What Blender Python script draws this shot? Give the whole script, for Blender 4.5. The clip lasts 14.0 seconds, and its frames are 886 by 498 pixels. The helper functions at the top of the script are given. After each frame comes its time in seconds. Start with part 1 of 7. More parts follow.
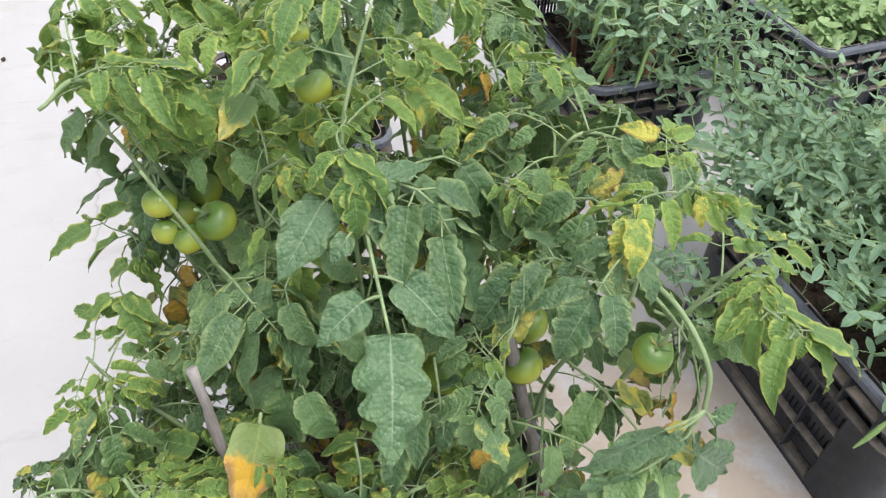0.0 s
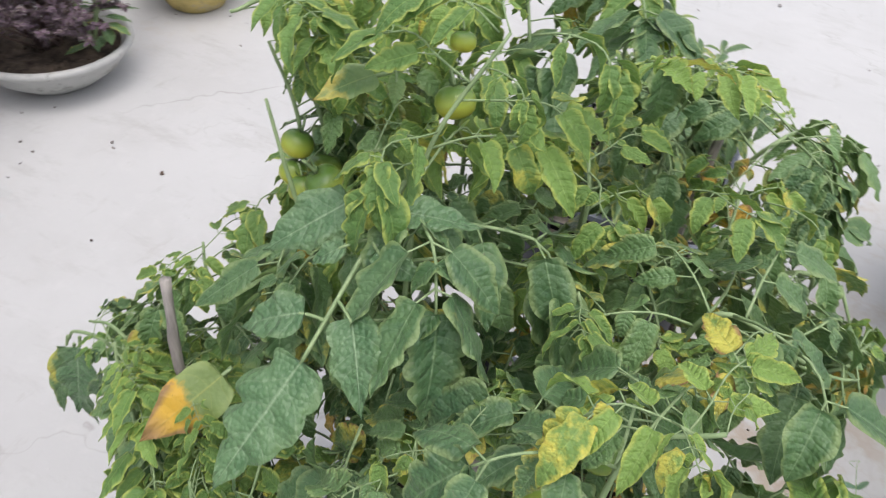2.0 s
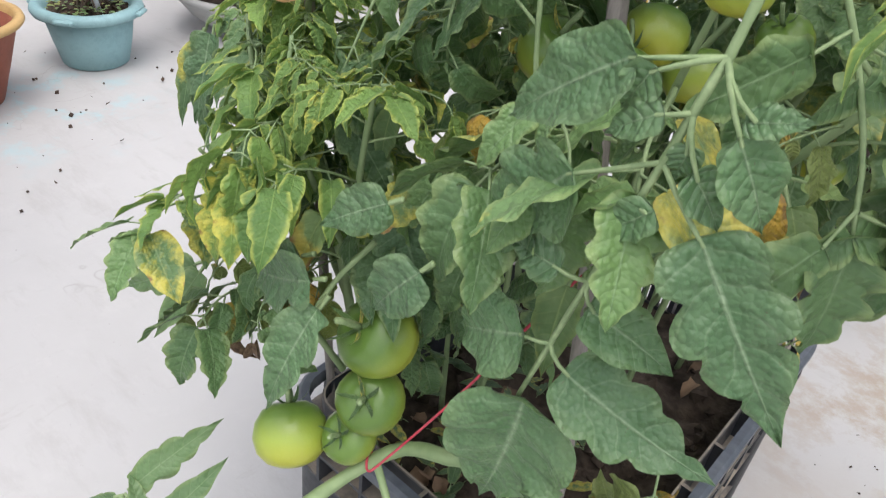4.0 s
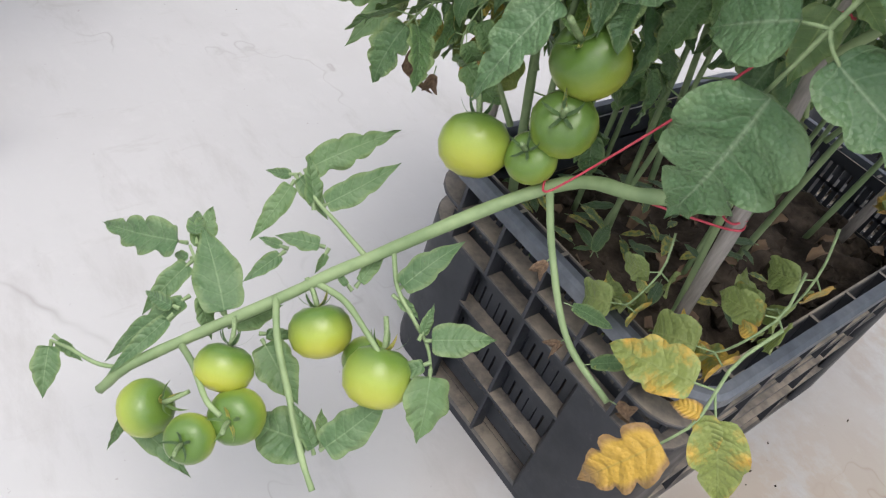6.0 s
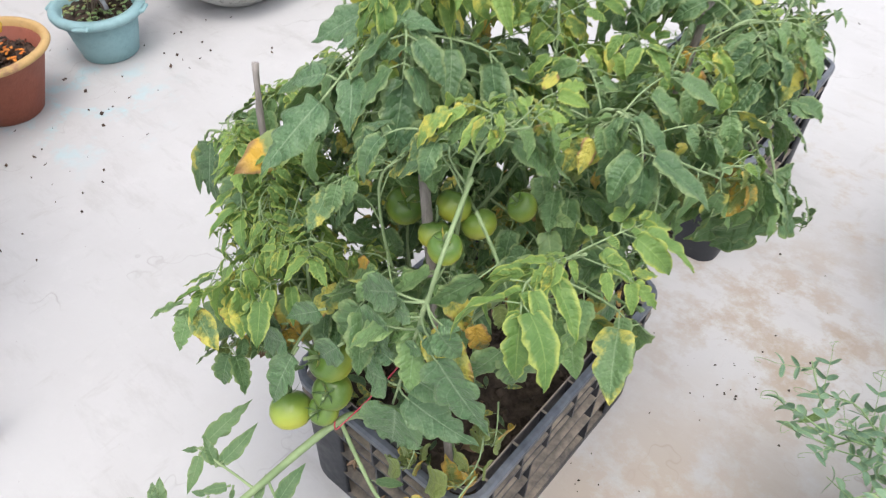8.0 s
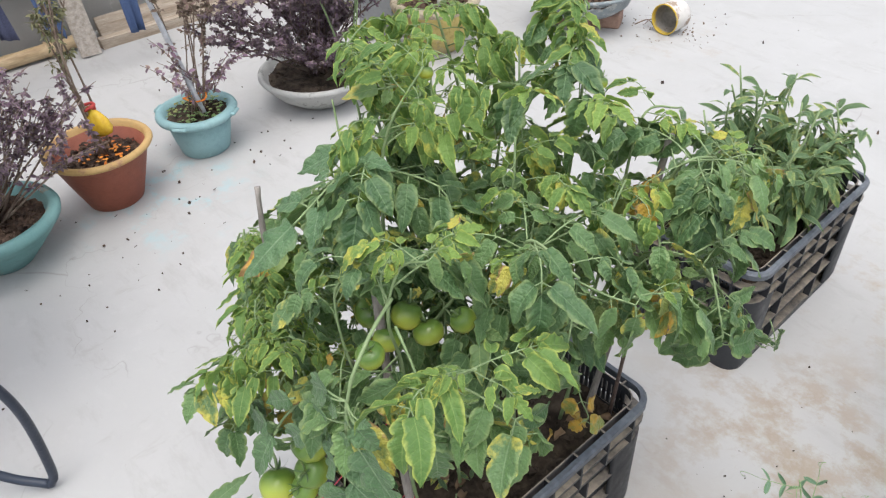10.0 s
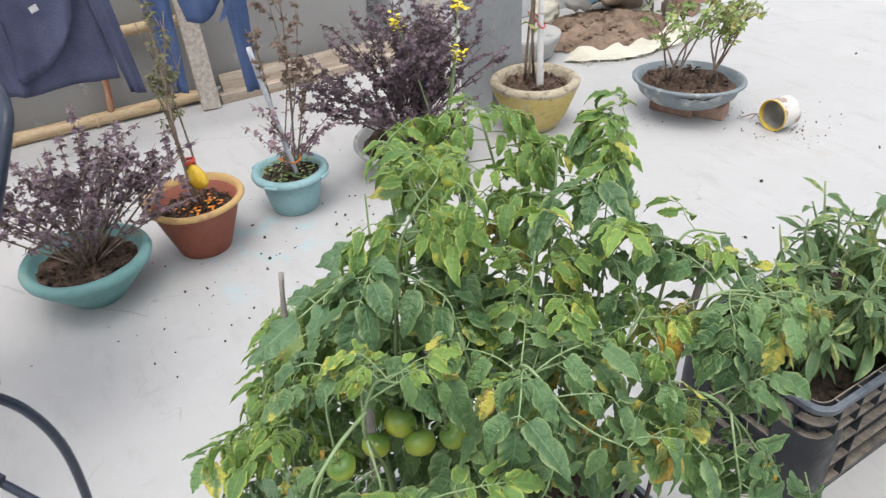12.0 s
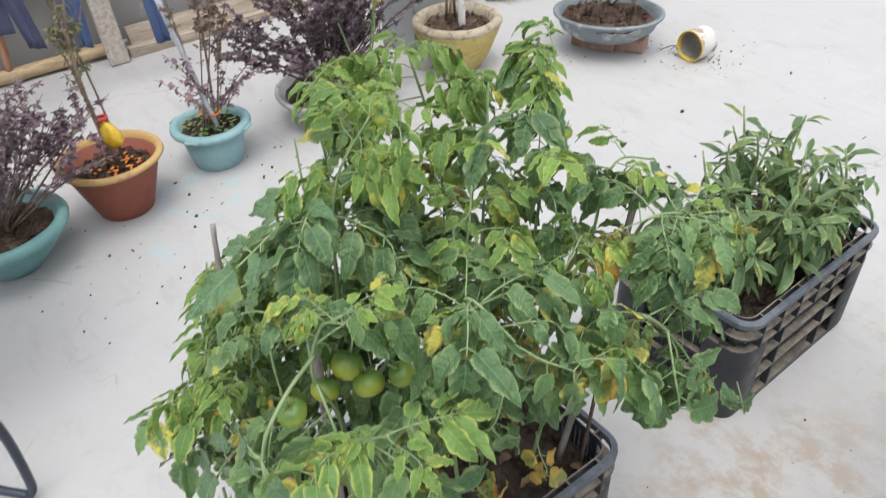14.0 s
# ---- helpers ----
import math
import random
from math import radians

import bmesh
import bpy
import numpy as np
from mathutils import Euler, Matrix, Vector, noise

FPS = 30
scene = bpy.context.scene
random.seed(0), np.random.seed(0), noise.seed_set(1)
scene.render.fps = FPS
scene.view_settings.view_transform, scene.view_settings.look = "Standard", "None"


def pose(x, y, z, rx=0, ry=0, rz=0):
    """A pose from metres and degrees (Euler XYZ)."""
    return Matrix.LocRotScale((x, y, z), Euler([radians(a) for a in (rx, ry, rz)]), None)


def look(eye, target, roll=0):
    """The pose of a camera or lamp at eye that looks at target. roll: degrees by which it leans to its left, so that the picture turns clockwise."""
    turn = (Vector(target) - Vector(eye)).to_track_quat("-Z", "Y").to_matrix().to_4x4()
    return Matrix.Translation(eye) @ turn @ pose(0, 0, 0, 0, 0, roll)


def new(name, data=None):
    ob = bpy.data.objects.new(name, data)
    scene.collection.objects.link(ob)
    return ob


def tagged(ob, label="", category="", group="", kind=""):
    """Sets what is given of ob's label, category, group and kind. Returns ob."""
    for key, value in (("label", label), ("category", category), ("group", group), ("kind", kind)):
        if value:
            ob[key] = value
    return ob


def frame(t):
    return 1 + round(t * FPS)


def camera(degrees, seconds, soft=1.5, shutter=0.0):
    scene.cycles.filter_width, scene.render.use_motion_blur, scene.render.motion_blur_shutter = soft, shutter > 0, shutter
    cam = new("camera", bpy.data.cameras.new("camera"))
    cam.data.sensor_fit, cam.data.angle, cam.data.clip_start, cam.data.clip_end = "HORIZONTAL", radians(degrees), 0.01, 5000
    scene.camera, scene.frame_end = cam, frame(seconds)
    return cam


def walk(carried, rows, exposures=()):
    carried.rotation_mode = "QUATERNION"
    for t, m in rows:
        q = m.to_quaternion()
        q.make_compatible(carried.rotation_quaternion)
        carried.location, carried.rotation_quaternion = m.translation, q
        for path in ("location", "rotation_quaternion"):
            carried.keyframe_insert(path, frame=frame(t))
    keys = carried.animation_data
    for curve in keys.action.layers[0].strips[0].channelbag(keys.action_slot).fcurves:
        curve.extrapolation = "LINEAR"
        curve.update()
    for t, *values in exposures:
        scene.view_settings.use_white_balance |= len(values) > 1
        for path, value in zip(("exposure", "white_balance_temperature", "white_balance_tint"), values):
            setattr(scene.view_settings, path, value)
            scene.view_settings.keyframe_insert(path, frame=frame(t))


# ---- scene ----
cam = camera(62.4, 14.0, 1.2, 0.2)
PATH = [
    (0, (-0.108, -0.527, 1.218), (0.319, 0.825, -0.193), 1.4),
    (0.5, (-0.09, -0.49, 1.234), (0.212, 0.871, -0.2), 3.9),
    (0.9, (0.034, -0.467, 1.218), (-0.039, 0.948, -0.197), 0.7),
    (1, (0.051, -0.471, 1.231), (-0.134, 0.919, -0.196), 1.1),
    (1.5, (0.078, -0.463, 1.204), (-0.226, 0.942, -0.186), 6.3),
    (2, (0.138, -0.435, 1.17), (-0.457, 0.923, -0.172), 5.8),
    (2.5, (0.213, -0.47, 1.091), (-0.801, 0.766, -0.109), 6.9),
    (3, (0.195, -0.504, 1.002), (-0.866, 0.764, -0.123), 5.3),
    (3.5, (0.215, -0.52, 0.907), (-0.866, 0.711, -0.241), 2.6),
    (4, (0.256, -0.551, 0.837), (-0.75, 0.737, -0.315), 7.4),
    (4.2, (0.262, -0.555, 0.825), (-0.753, 0.726, -0.328), 7.5),
    (6.3, (0.273, -0.686, 0.713), (-0.689, 0.409, -0.656), 19.6),
    (6.5, (0.266, -0.634, 0.739), (-0.717, 0.449, -0.624), 16.8),
    (7, (0.3, -0.603, 0.846), (-0.736, 0.554, -0.414), 9.7),
    (7.5, (0.367, -0.564, 1.088), (-0.588, 0.545, -0.274), 2.8),
    (8, (0.438, -0.598, 1.23), (-0.458, 0.479, -0.198), 1.3),
    (8.2, (0.46, -0.608, 1.282), (-0.48, 0.548, -0.053), 0.4),
    (10.3, (0.634, -0.473, 1.338), (-0.637, 0.439, 0.093), -4.2),
    (10.5, (0.651, -0.439, 1.341), (-0.68, 0.394, 0.103), -5.7),
    (11, (0.681, -0.404, 1.366), (-0.797, 0.314, 0.226), -7.3),
    (11.5, (0.686, -0.392, 1.373), (-0.812, 0.302, 0.243), -5.1),
    (12, (0.649, -0.393, 1.376), (-0.796, 0.417, 0.255), -3.2),
    (12.5, (0.577, -0.398, 1.386), (-0.771, 0.599, 0.296), -1.8),
    (13, (0.537, -0.402, 1.387), (-0.756, 0.652, 0.284), -1.8),
    (13.5, (0.556, -0.398, 1.384), (-0.698, 0.679, 0.258), -1.4),
    (14, (0.645, -0.402, 1.362), (-0.629, 0.512, 0.12), -3.0),
]
walk(cam, [(t, look(eye, target, roll)) for t, eye, target, roll in PATH], [(0.0, 0.12, 6500, 13), (0.5, -0.05, 6500, 13), (1.5, -0.12, 6500, 13), (2.5, -0.08, 6500, 13), (3.0, 0.04, 6500, 13), (4.0, 0.05, 6500, 13), (6.5, -0.09, 6500, 13), (7.0, 0.05, 6500, 13), (7.5, 0.13, 6500, 13), (8.0, 0.13, 6500, 13), (10.5, -0.06, 6500, 10), (12.0, -0.03, 6500, 10), (13.0, -0.04, 6500, 10), (14.0, -0.06, 6500, 10)])

# ---------------------------------------------------------------- light
world = bpy.data.worlds.new("sky")
scene.world = world
world.use_nodes = True
wn = world.node_tree
sky = wn.nodes.new("ShaderNodeTexSky")
sky.sky_type, sky.sun_disc = "NISHITA", False
sky.sun_elevation, sky.sun_rotation = radians(76), radians(130)
sky.air_density, sky.dust_density, sky.ozone_density = 1.0, 4.0, 1.0
SKY_GREY = wn.nodes.new("ShaderNodeHueSaturation")
SKY_GREY.inputs["Saturation"].default_value = 0.34
wn.links.new(sky.outputs[0], SKY_GREY.inputs["Color"])
wn.links.new(SKY_GREY.outputs[0], wn.nodes["Background"].inputs["Color"])
wn.nodes["Background"].inputs["Strength"].default_value = 0.315
sun = new("sun", bpy.data.lights.new("sun", "SUN"))
sun.data.energy, sun.data.angle, sun.data.color = 0.55, radians(70), (1.0, 0.97, 0.93)
sun.matrix_world = look((1.6, -1.1, 8), (0.0, 0.2, 0))


# ---------------------------------------------------------------- materials
class Mat:
    """A node material with short ways to add nodes."""

    def __init__(self, name, rough=0.6, metal=0.0, spec=0.5):
        self.m = bpy.data.materials.new(name)
        self.m.use_nodes = True
        self.t = self.m.node_tree
        self.b = self.t.nodes["Principled BSDF"]
        self.b.inputs["Roughness"].default_value = rough
        self.b.inputs["Metallic"].default_value = metal
        self.b.inputs["Specular IOR Level"].default_value = spec

    def node(self, kind, **k):
        n = self.t.nodes.new("ShaderNode" + kind)
        for a, v in k.items():
            if a == "operation":
                n.operation = v
            elif a == "data_type":
                n.data_type = v
        return n

    def link(self, a, b):
        self.t.links.new(a, b)

    def coord(self, which="Object", scale=(1, 1, 1)):
        c, m = self.node("TexCoord"), self.node("Mapping")
        m.inputs["Scale"].default_value = scale
        self.link(c.outputs[which], m.inputs["Vector"])
        return m.outputs[0]

    def noise(self, scale, detail=4, rough=0.55, vec=None):
        n = self.node("TexNoise")
        n.inputs["Scale"].default_value = scale
        n.inputs["Detail"].default_value = detail
        n.inputs["Roughness"].default_value = rough
        self.link(vec if vec else self.coord(), n.inputs["Vector"])
        return n.outputs["Fac"]

    def ramp(self, fac, *stops):
        r = self.node("ValToRGB")
        e = r.color_ramp.elements
        while len(e) < len(stops):
            e.new(0.5)
        for el, (p, c) in zip(e, stops):
            el.position = p
            el.color = (*c, 1) if isinstance(c, tuple) else (c, c, c, 1)
        self.link(fac, r.inputs[0])
        return r.outputs[0]

    def mix(self, fac, a, b, mode="MIX"):
        n = self.node("Mix", data_type="RGBA")
        n.blend_type = mode
        for v, i in ((fac, 0), (a, 6), (b, 7)):
            if isinstance(v, (int, float)):
                n.inputs[i].default_value = v
            elif isinstance(v, tuple):
                n.inputs[i].default_value = (*v, 1)
            else:
                self.link(v, n.inputs[i])
        return n.outputs[2]

    def math(self, op, a, b=0.0):
        n = self.node("Math", operation=op)
        for v, i in ((a, 0), (b, 1)):
            if isinstance(v, (int, float)):
                n.inputs[i].default_value = v
            else:
                self.link(v, n.inputs[i])
        return n.outputs[0]

    def color(self, c):
        if isinstance(c, tuple):
            self.b.inputs["Base Color"].default_value = (*c, 1)
        else:
            self.link(c, self.b.inputs["Base Color"])
        return self

    def bump(self, height, strength=0.3, distance=0.01):
        n = self.node("Bump")
        n.inputs["Strength"].default_value = strength
        n.inputs["Distance"].default_value = distance
        self.link(height, n.inputs["Height"])
        self.link(n.outputs[0], self.b.inputs["Normal"])
        return self

    def random(self):
        return self.node("ObjectInfo").outputs["Random"]

    def island(self):
        return self.node("NewGeometry").outputs["Random Per Island"]

    def through_light(self, color, amount):
        """Thin tissue that lets part of the light through."""
        tr, mx = self.node("BsdfTranslucent"), self.node("MixShader")
        if isinstance(color, tuple):
            tr.inputs[0].default_value = (*color, 1)
        else:
            self.link(color, tr.inputs[0])
        mx.inputs[0].default_value = amount
        self.link(self.b.outputs[0], mx.inputs[1])
        self.link(tr.outputs[0], mx.inputs[2])
        self.link(mx.outputs[0], self.t.nodes["Material Output"].inputs["Surface"])
        return self


def two_tone(name, a, b, scale, rough=0.7, fine=40, bump=0.2, depth=0.004, spec=0.4, metal=0.0, low=0.35, high=0.65, vec="Object", stretch=(1, 1, 1)):
    """Colour that drifts between a and b in patches, with fine grain and relief."""
    m = Mat(name, rough, metal, spec)
    v = m.coord(vec, stretch)
    c = m.ramp(m.noise(scale, 5, 0.6, v), (low, a), (high, b))
    g = m.noise(fine, 4, 0.6, v)
    c = m.mix(0.35, c, m.ramp(g, (0.3, 0.25), (0.7, 0.75)), "OVERLAY")
    return m.color(c).bump(g, bump, depth).m


def leaf_material(name, dark, light, vein, old, old_amount, dust=0.15, ribs=7.0, gloss=0.46, glow=0.22, quilt=0.0036, tipward=0.0, edge=0.35, pale=(0.36, 0.44, 0.16), pinnate=0.24, spec=0.36):
    """Leaf blade: veins by the leaf's own length and width, quilted relief between them with crease shade painted in,
    yellowing patches, scorched tips, spots, dust.
    """
    m = Mat(name, gloss, 0, spec)
    uv = m.node("UVMap").outputs[0]
    sep = m.node("SeparateXYZ")
    m.link(uv, sep.inputs[0])
    along, across = sep.outputs[0], m.math("ABSOLUTE", m.math("SUBTRACT", m.math("MULTIPLY", sep.outputs[1], 2.0), 1.0))
    rand, isl = m.random(), m.island()
    base = m.mix(m.ramp(rand, (0.0, 0.0), (0.55, 0.35), (1.0, 1.0)), dark, light)
    base = m.mix(m.ramp(m.noise(9, 4, 0.6), (0.35, 0.0), (0.7, 0.45)), base, light)
    base = m.mix(m.math("MULTIPLY", isl, 0.45), base, (dark[0] * 0.8, dark[1] * 0.8, dark[2] * 0.9))
    bend = m.math("MULTIPLY", m.math("POWER", across, 1.35), 0.8)
    drift = m.math("MULTIPLY", m.noise(5, 2, 0.5), 1.9)
    wave = m.math("FRACT", m.math("ADD", drift, m.math("SUBTRACT", m.math("MULTIPLY", along, ribs), bend)))
    tri = m.math("ABSOLUTE", m.math("SUBTRACT", m.math("MULTIPLY", wave, 2.0), 1.0))
    rib = m.ramp(tri, (0.86, 0.0), (0.98, 1.0))
    mid = m.ramp(across, (0.0, 1.0), (0.06, 0.0))
    veins = m.math("MAXIMUM", m.math("MULTIPLY", rib, 0.30), mid)
    c = m.mix(m.math("MULTIPLY", veins, 0.55), base, vein)
    rimmed = m.math("ADD", m.math("MULTIPLY", across, 0.8), m.math("MULTIPLY", m.noise(16, 4, 0.6), 0.5))
    c = m.mix(m.math("MULTIPLY", m.ramp(rimmed, (0.78, 0.0), (1.08, 1.0)), edge), c, pale)
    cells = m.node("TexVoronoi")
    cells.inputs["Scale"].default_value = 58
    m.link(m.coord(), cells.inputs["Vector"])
    # veinlet tone plus painted crease shade: darker between the raised cells of the relief
    net_shade = m.ramp(cells.outputs["Distance"], (0.30, 0.0), (0.80, 0.16))
    c = m.mix(net_shade, c, (dark[0] * 0.6, dark[1] * 0.62, dark[2] * 0.65))
    age = m.math("ADD", m.math("MULTIPLY", isl, 0.32), m.math("MULTIPLY", rand, 0.26))
    mott = m.math("ADD", m.math("MULTIPLY", m.noise(6, 5, 0.7), 0.62), age)
    mott = m.math("ADD", mott, m.math("MULTIPLY", across, 0.07))
    if tipward:
        mott = m.math("ADD", mott, m.math("MULTIPLY", m.math("SUBTRACT", along, 0.5), tipward))
    start = 0.86 - 0.42 * old_amount
    yellow = m.ramp(mott, (start, 0.0), (start + 0.10, 0.95))
    yellow = m.math("MULTIPLY", yellow, m.math("SUBTRACT", 1.0, m.math("MULTIPLY", veins, 0.25)))
    c = m.mix(yellow, c, old)
    burnt = m.math("MULTIPLY", m.ramp(mott, (start + 0.10, 0.0), (start + 0.15, 1.0)), m.ramp(m.math("MAXIMUM", across, along), (0.62, 0.0), (0.86, 1.0)))
    c = m.mix(burnt, c, m.mix(m.noise(30, 3), (0.38, 0.21, 0.06), (0.20, 0.12, 0.06)))
    spots = m.ramp(m.noise(75, 3, 0.7), (0.67, 0.0), (0.72, 0.6))
    c = m.mix(spots, c, (0.07, 0.05, 0.02))
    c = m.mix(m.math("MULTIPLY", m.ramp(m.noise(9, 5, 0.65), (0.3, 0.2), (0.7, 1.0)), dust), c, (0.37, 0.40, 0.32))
    m.color(c)
    pillow = m.math("SUBTRACT", 1.0, cells.outputs["Distance"])
    dome = m.math("SUBTRACT", 1.0, m.math("POWER", tri, 2.2))
    relief = m.math("ADD", m.math("MULTIPLY", dome, pinnate), m.math("MULTIPLY", pillow, 0.30))
    relief = m.math("ADD", relief, m.math("MULTIPLY", m.noise(17, 3, 0.5), 0.7))
    relief = m.math("ADD", relief, m.math("MULTIPLY", m.noise(110, 3, 0.6), 0.08))
    relief = m.math("ADD", relief, m.math("MULTIPLY", mid, 0.1))
    m.bump(relief, 0.9, quilt)
    m.b.inputs["Sheen Weight"].default_value = 0.05
    return m.through_light(m.mix(0.4, c, (0.26, 0.38, 0.08)), glow).m


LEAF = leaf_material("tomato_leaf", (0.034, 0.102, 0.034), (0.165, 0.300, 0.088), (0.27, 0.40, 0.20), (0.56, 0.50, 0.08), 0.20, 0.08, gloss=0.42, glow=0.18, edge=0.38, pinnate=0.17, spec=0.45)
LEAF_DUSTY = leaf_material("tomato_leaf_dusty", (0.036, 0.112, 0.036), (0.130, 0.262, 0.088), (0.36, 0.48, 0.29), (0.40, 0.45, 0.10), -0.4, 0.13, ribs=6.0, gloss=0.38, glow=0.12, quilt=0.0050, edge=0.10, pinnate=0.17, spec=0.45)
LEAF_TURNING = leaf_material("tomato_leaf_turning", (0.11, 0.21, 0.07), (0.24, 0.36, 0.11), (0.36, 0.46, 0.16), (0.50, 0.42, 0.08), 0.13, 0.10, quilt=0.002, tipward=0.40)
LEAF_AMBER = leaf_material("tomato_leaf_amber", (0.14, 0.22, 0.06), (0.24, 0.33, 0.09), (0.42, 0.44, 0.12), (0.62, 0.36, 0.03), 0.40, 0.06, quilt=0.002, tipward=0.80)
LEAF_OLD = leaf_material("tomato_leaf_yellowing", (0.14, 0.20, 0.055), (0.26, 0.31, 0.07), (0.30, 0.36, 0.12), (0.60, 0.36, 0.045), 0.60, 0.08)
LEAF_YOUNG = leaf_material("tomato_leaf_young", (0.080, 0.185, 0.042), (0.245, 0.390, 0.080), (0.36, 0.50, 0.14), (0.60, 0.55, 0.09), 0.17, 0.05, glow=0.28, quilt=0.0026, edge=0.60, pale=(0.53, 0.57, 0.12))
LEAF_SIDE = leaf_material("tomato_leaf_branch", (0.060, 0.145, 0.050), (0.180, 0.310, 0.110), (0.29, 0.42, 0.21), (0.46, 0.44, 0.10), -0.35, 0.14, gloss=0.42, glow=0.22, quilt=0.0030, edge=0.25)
LEAF_DRY = two_tone("dry_leaf", (0.11, 0.07, 0.045), (0.25, 0.165, 0.10), 18, 0.85, 60, 0.5)
LEAF_PEPPER = leaf_material("pepper_leaf", (0.055, 0.125, 0.048), (0.155, 0.275, 0.085), (0.20, 0.32, 0.12), (0.35, 0.38, 0.10), 0.18, 0.10, 6.0, 0.4, quilt=0.0012)
LEAF_PEA = leaf_material("pea_leaf", (0.092, 0.208, 0.122), (0.255, 0.420, 0.250), (0.28, 0.42, 0.27), (0.30, 0.40, 0.16), 0.10, 0.14, 6.0, 0.55, quilt=0.0012)
LEAF_CORIANDER = leaf_material("coriander_leaf", (0.22, 0.39, 0.14), (0.42, 0.58, 0.26), (0.28, 0.42, 0.17), (0.4, 0.45, 0.16), 0.10, 0.10, 3.0, 0.5, quilt=0.0012)
LEAF_PURPLE = leaf_material("purple_leaf", (0.105, 0.050, 0.098), (0.285, 0.155, 0.255), (0.15, 0.09, 0.11), (0.22, 0.14, 0.15), 0.2, 0.14, 4.0, 0.6, 0.1, quilt=0.0012)
LEAF_RUST = leaf_material("rust_leaf", (0.15, 0.070, 0.072), (0.30, 0.165, 0.15), (0.2, 0.1, 0.08), (0.32, 0.18, 0.12), 0.3, 0.2, 4.0, 0.7, 0.15, quilt=0.0012)
LEAF_WITHERED = leaf_material("withered_leaf", (0.14, 0.13, 0.06), (0.27, 0.24, 0.11), (0.25, 0.22, 0.1), (0.34, 0.22, 0.10), 0.4, 0.15, 4.0, 0.7, 0.12, quilt=0.0012)
LEAF_SHRUB = leaf_material("shrub_leaf", (0.19, 0.29, 0.08), (0.37, 0.47, 0.14), (0.3, 0.4, 0.15), (0.5, 0.45, 0.14), 0.25, 0.10, 4.0, 0.5, quilt=0.0012)


def stalk_material(name, a, b):
    m = Mat(name, 0.55, 0, 0.4)
    c = m.ramp(m.noise(30, 4), (0.35, a), (0.7, b))
    c = m.mix(m.math("MULTIPLY", m.random(), 0.25), c, b)
    return m.color(c).bump(m.noise(160, 3), 0.25, 0.001).m


STALK = stalk_material("tomato_stalk", (0.16, 0.235, 0.105), (0.27, 0.355, 0.175))
STALK_PALE = stalk_material("pea_stalk", (0.17, 0.28, 0.12), (0.28, 0.40, 0.18))
TWIG = two_tone("twig_bark", (0.13, 0.09, 0.07), (0.27, 0.21, 0.16), 25, 0.85, 90, 0.5)
TWIG_PURPLE = two_tone("purple_twig", (0.07, 0.045, 0.045), (0.17, 0.12, 0.10), 25, 0.8, 90, 0.4)


def tomato_skin():
    m = Mat("tomato_skin", 0.28, 0, 0.5)
    z = m.node("SeparateXYZ")
    m.link(m.coord("Generated"), z.inputs[0])
    c = m.ramp(z.outputs[2], (0.10, (0.50, 0.48, 0.060)), (0.46, (0.33, 0.395, 0.058)), (0.86, (0.085, 0.165, 0.030)))
    c = m.mix(m.math("MULTIPLY", m.random(), 0.35), c, (0.21, 0.32, 0.06))
    c = m.mix(m.ramp(m.noise(70, 4, 0.7), (0.62, 0.0), (0.75, 0.5)), c, (0.48, 0.50, 0.22))
    m.color(c).bump(m.noise(14, 2), 0.08, 0.004)
    m.b.inputs["Subsurface Weight"].default_value = 0.08
    m.b.inputs["Subsurface Radius"].default_value = (0.006, 0.008, 0.002)
    return m.m


TOMATO = tomato_skin()


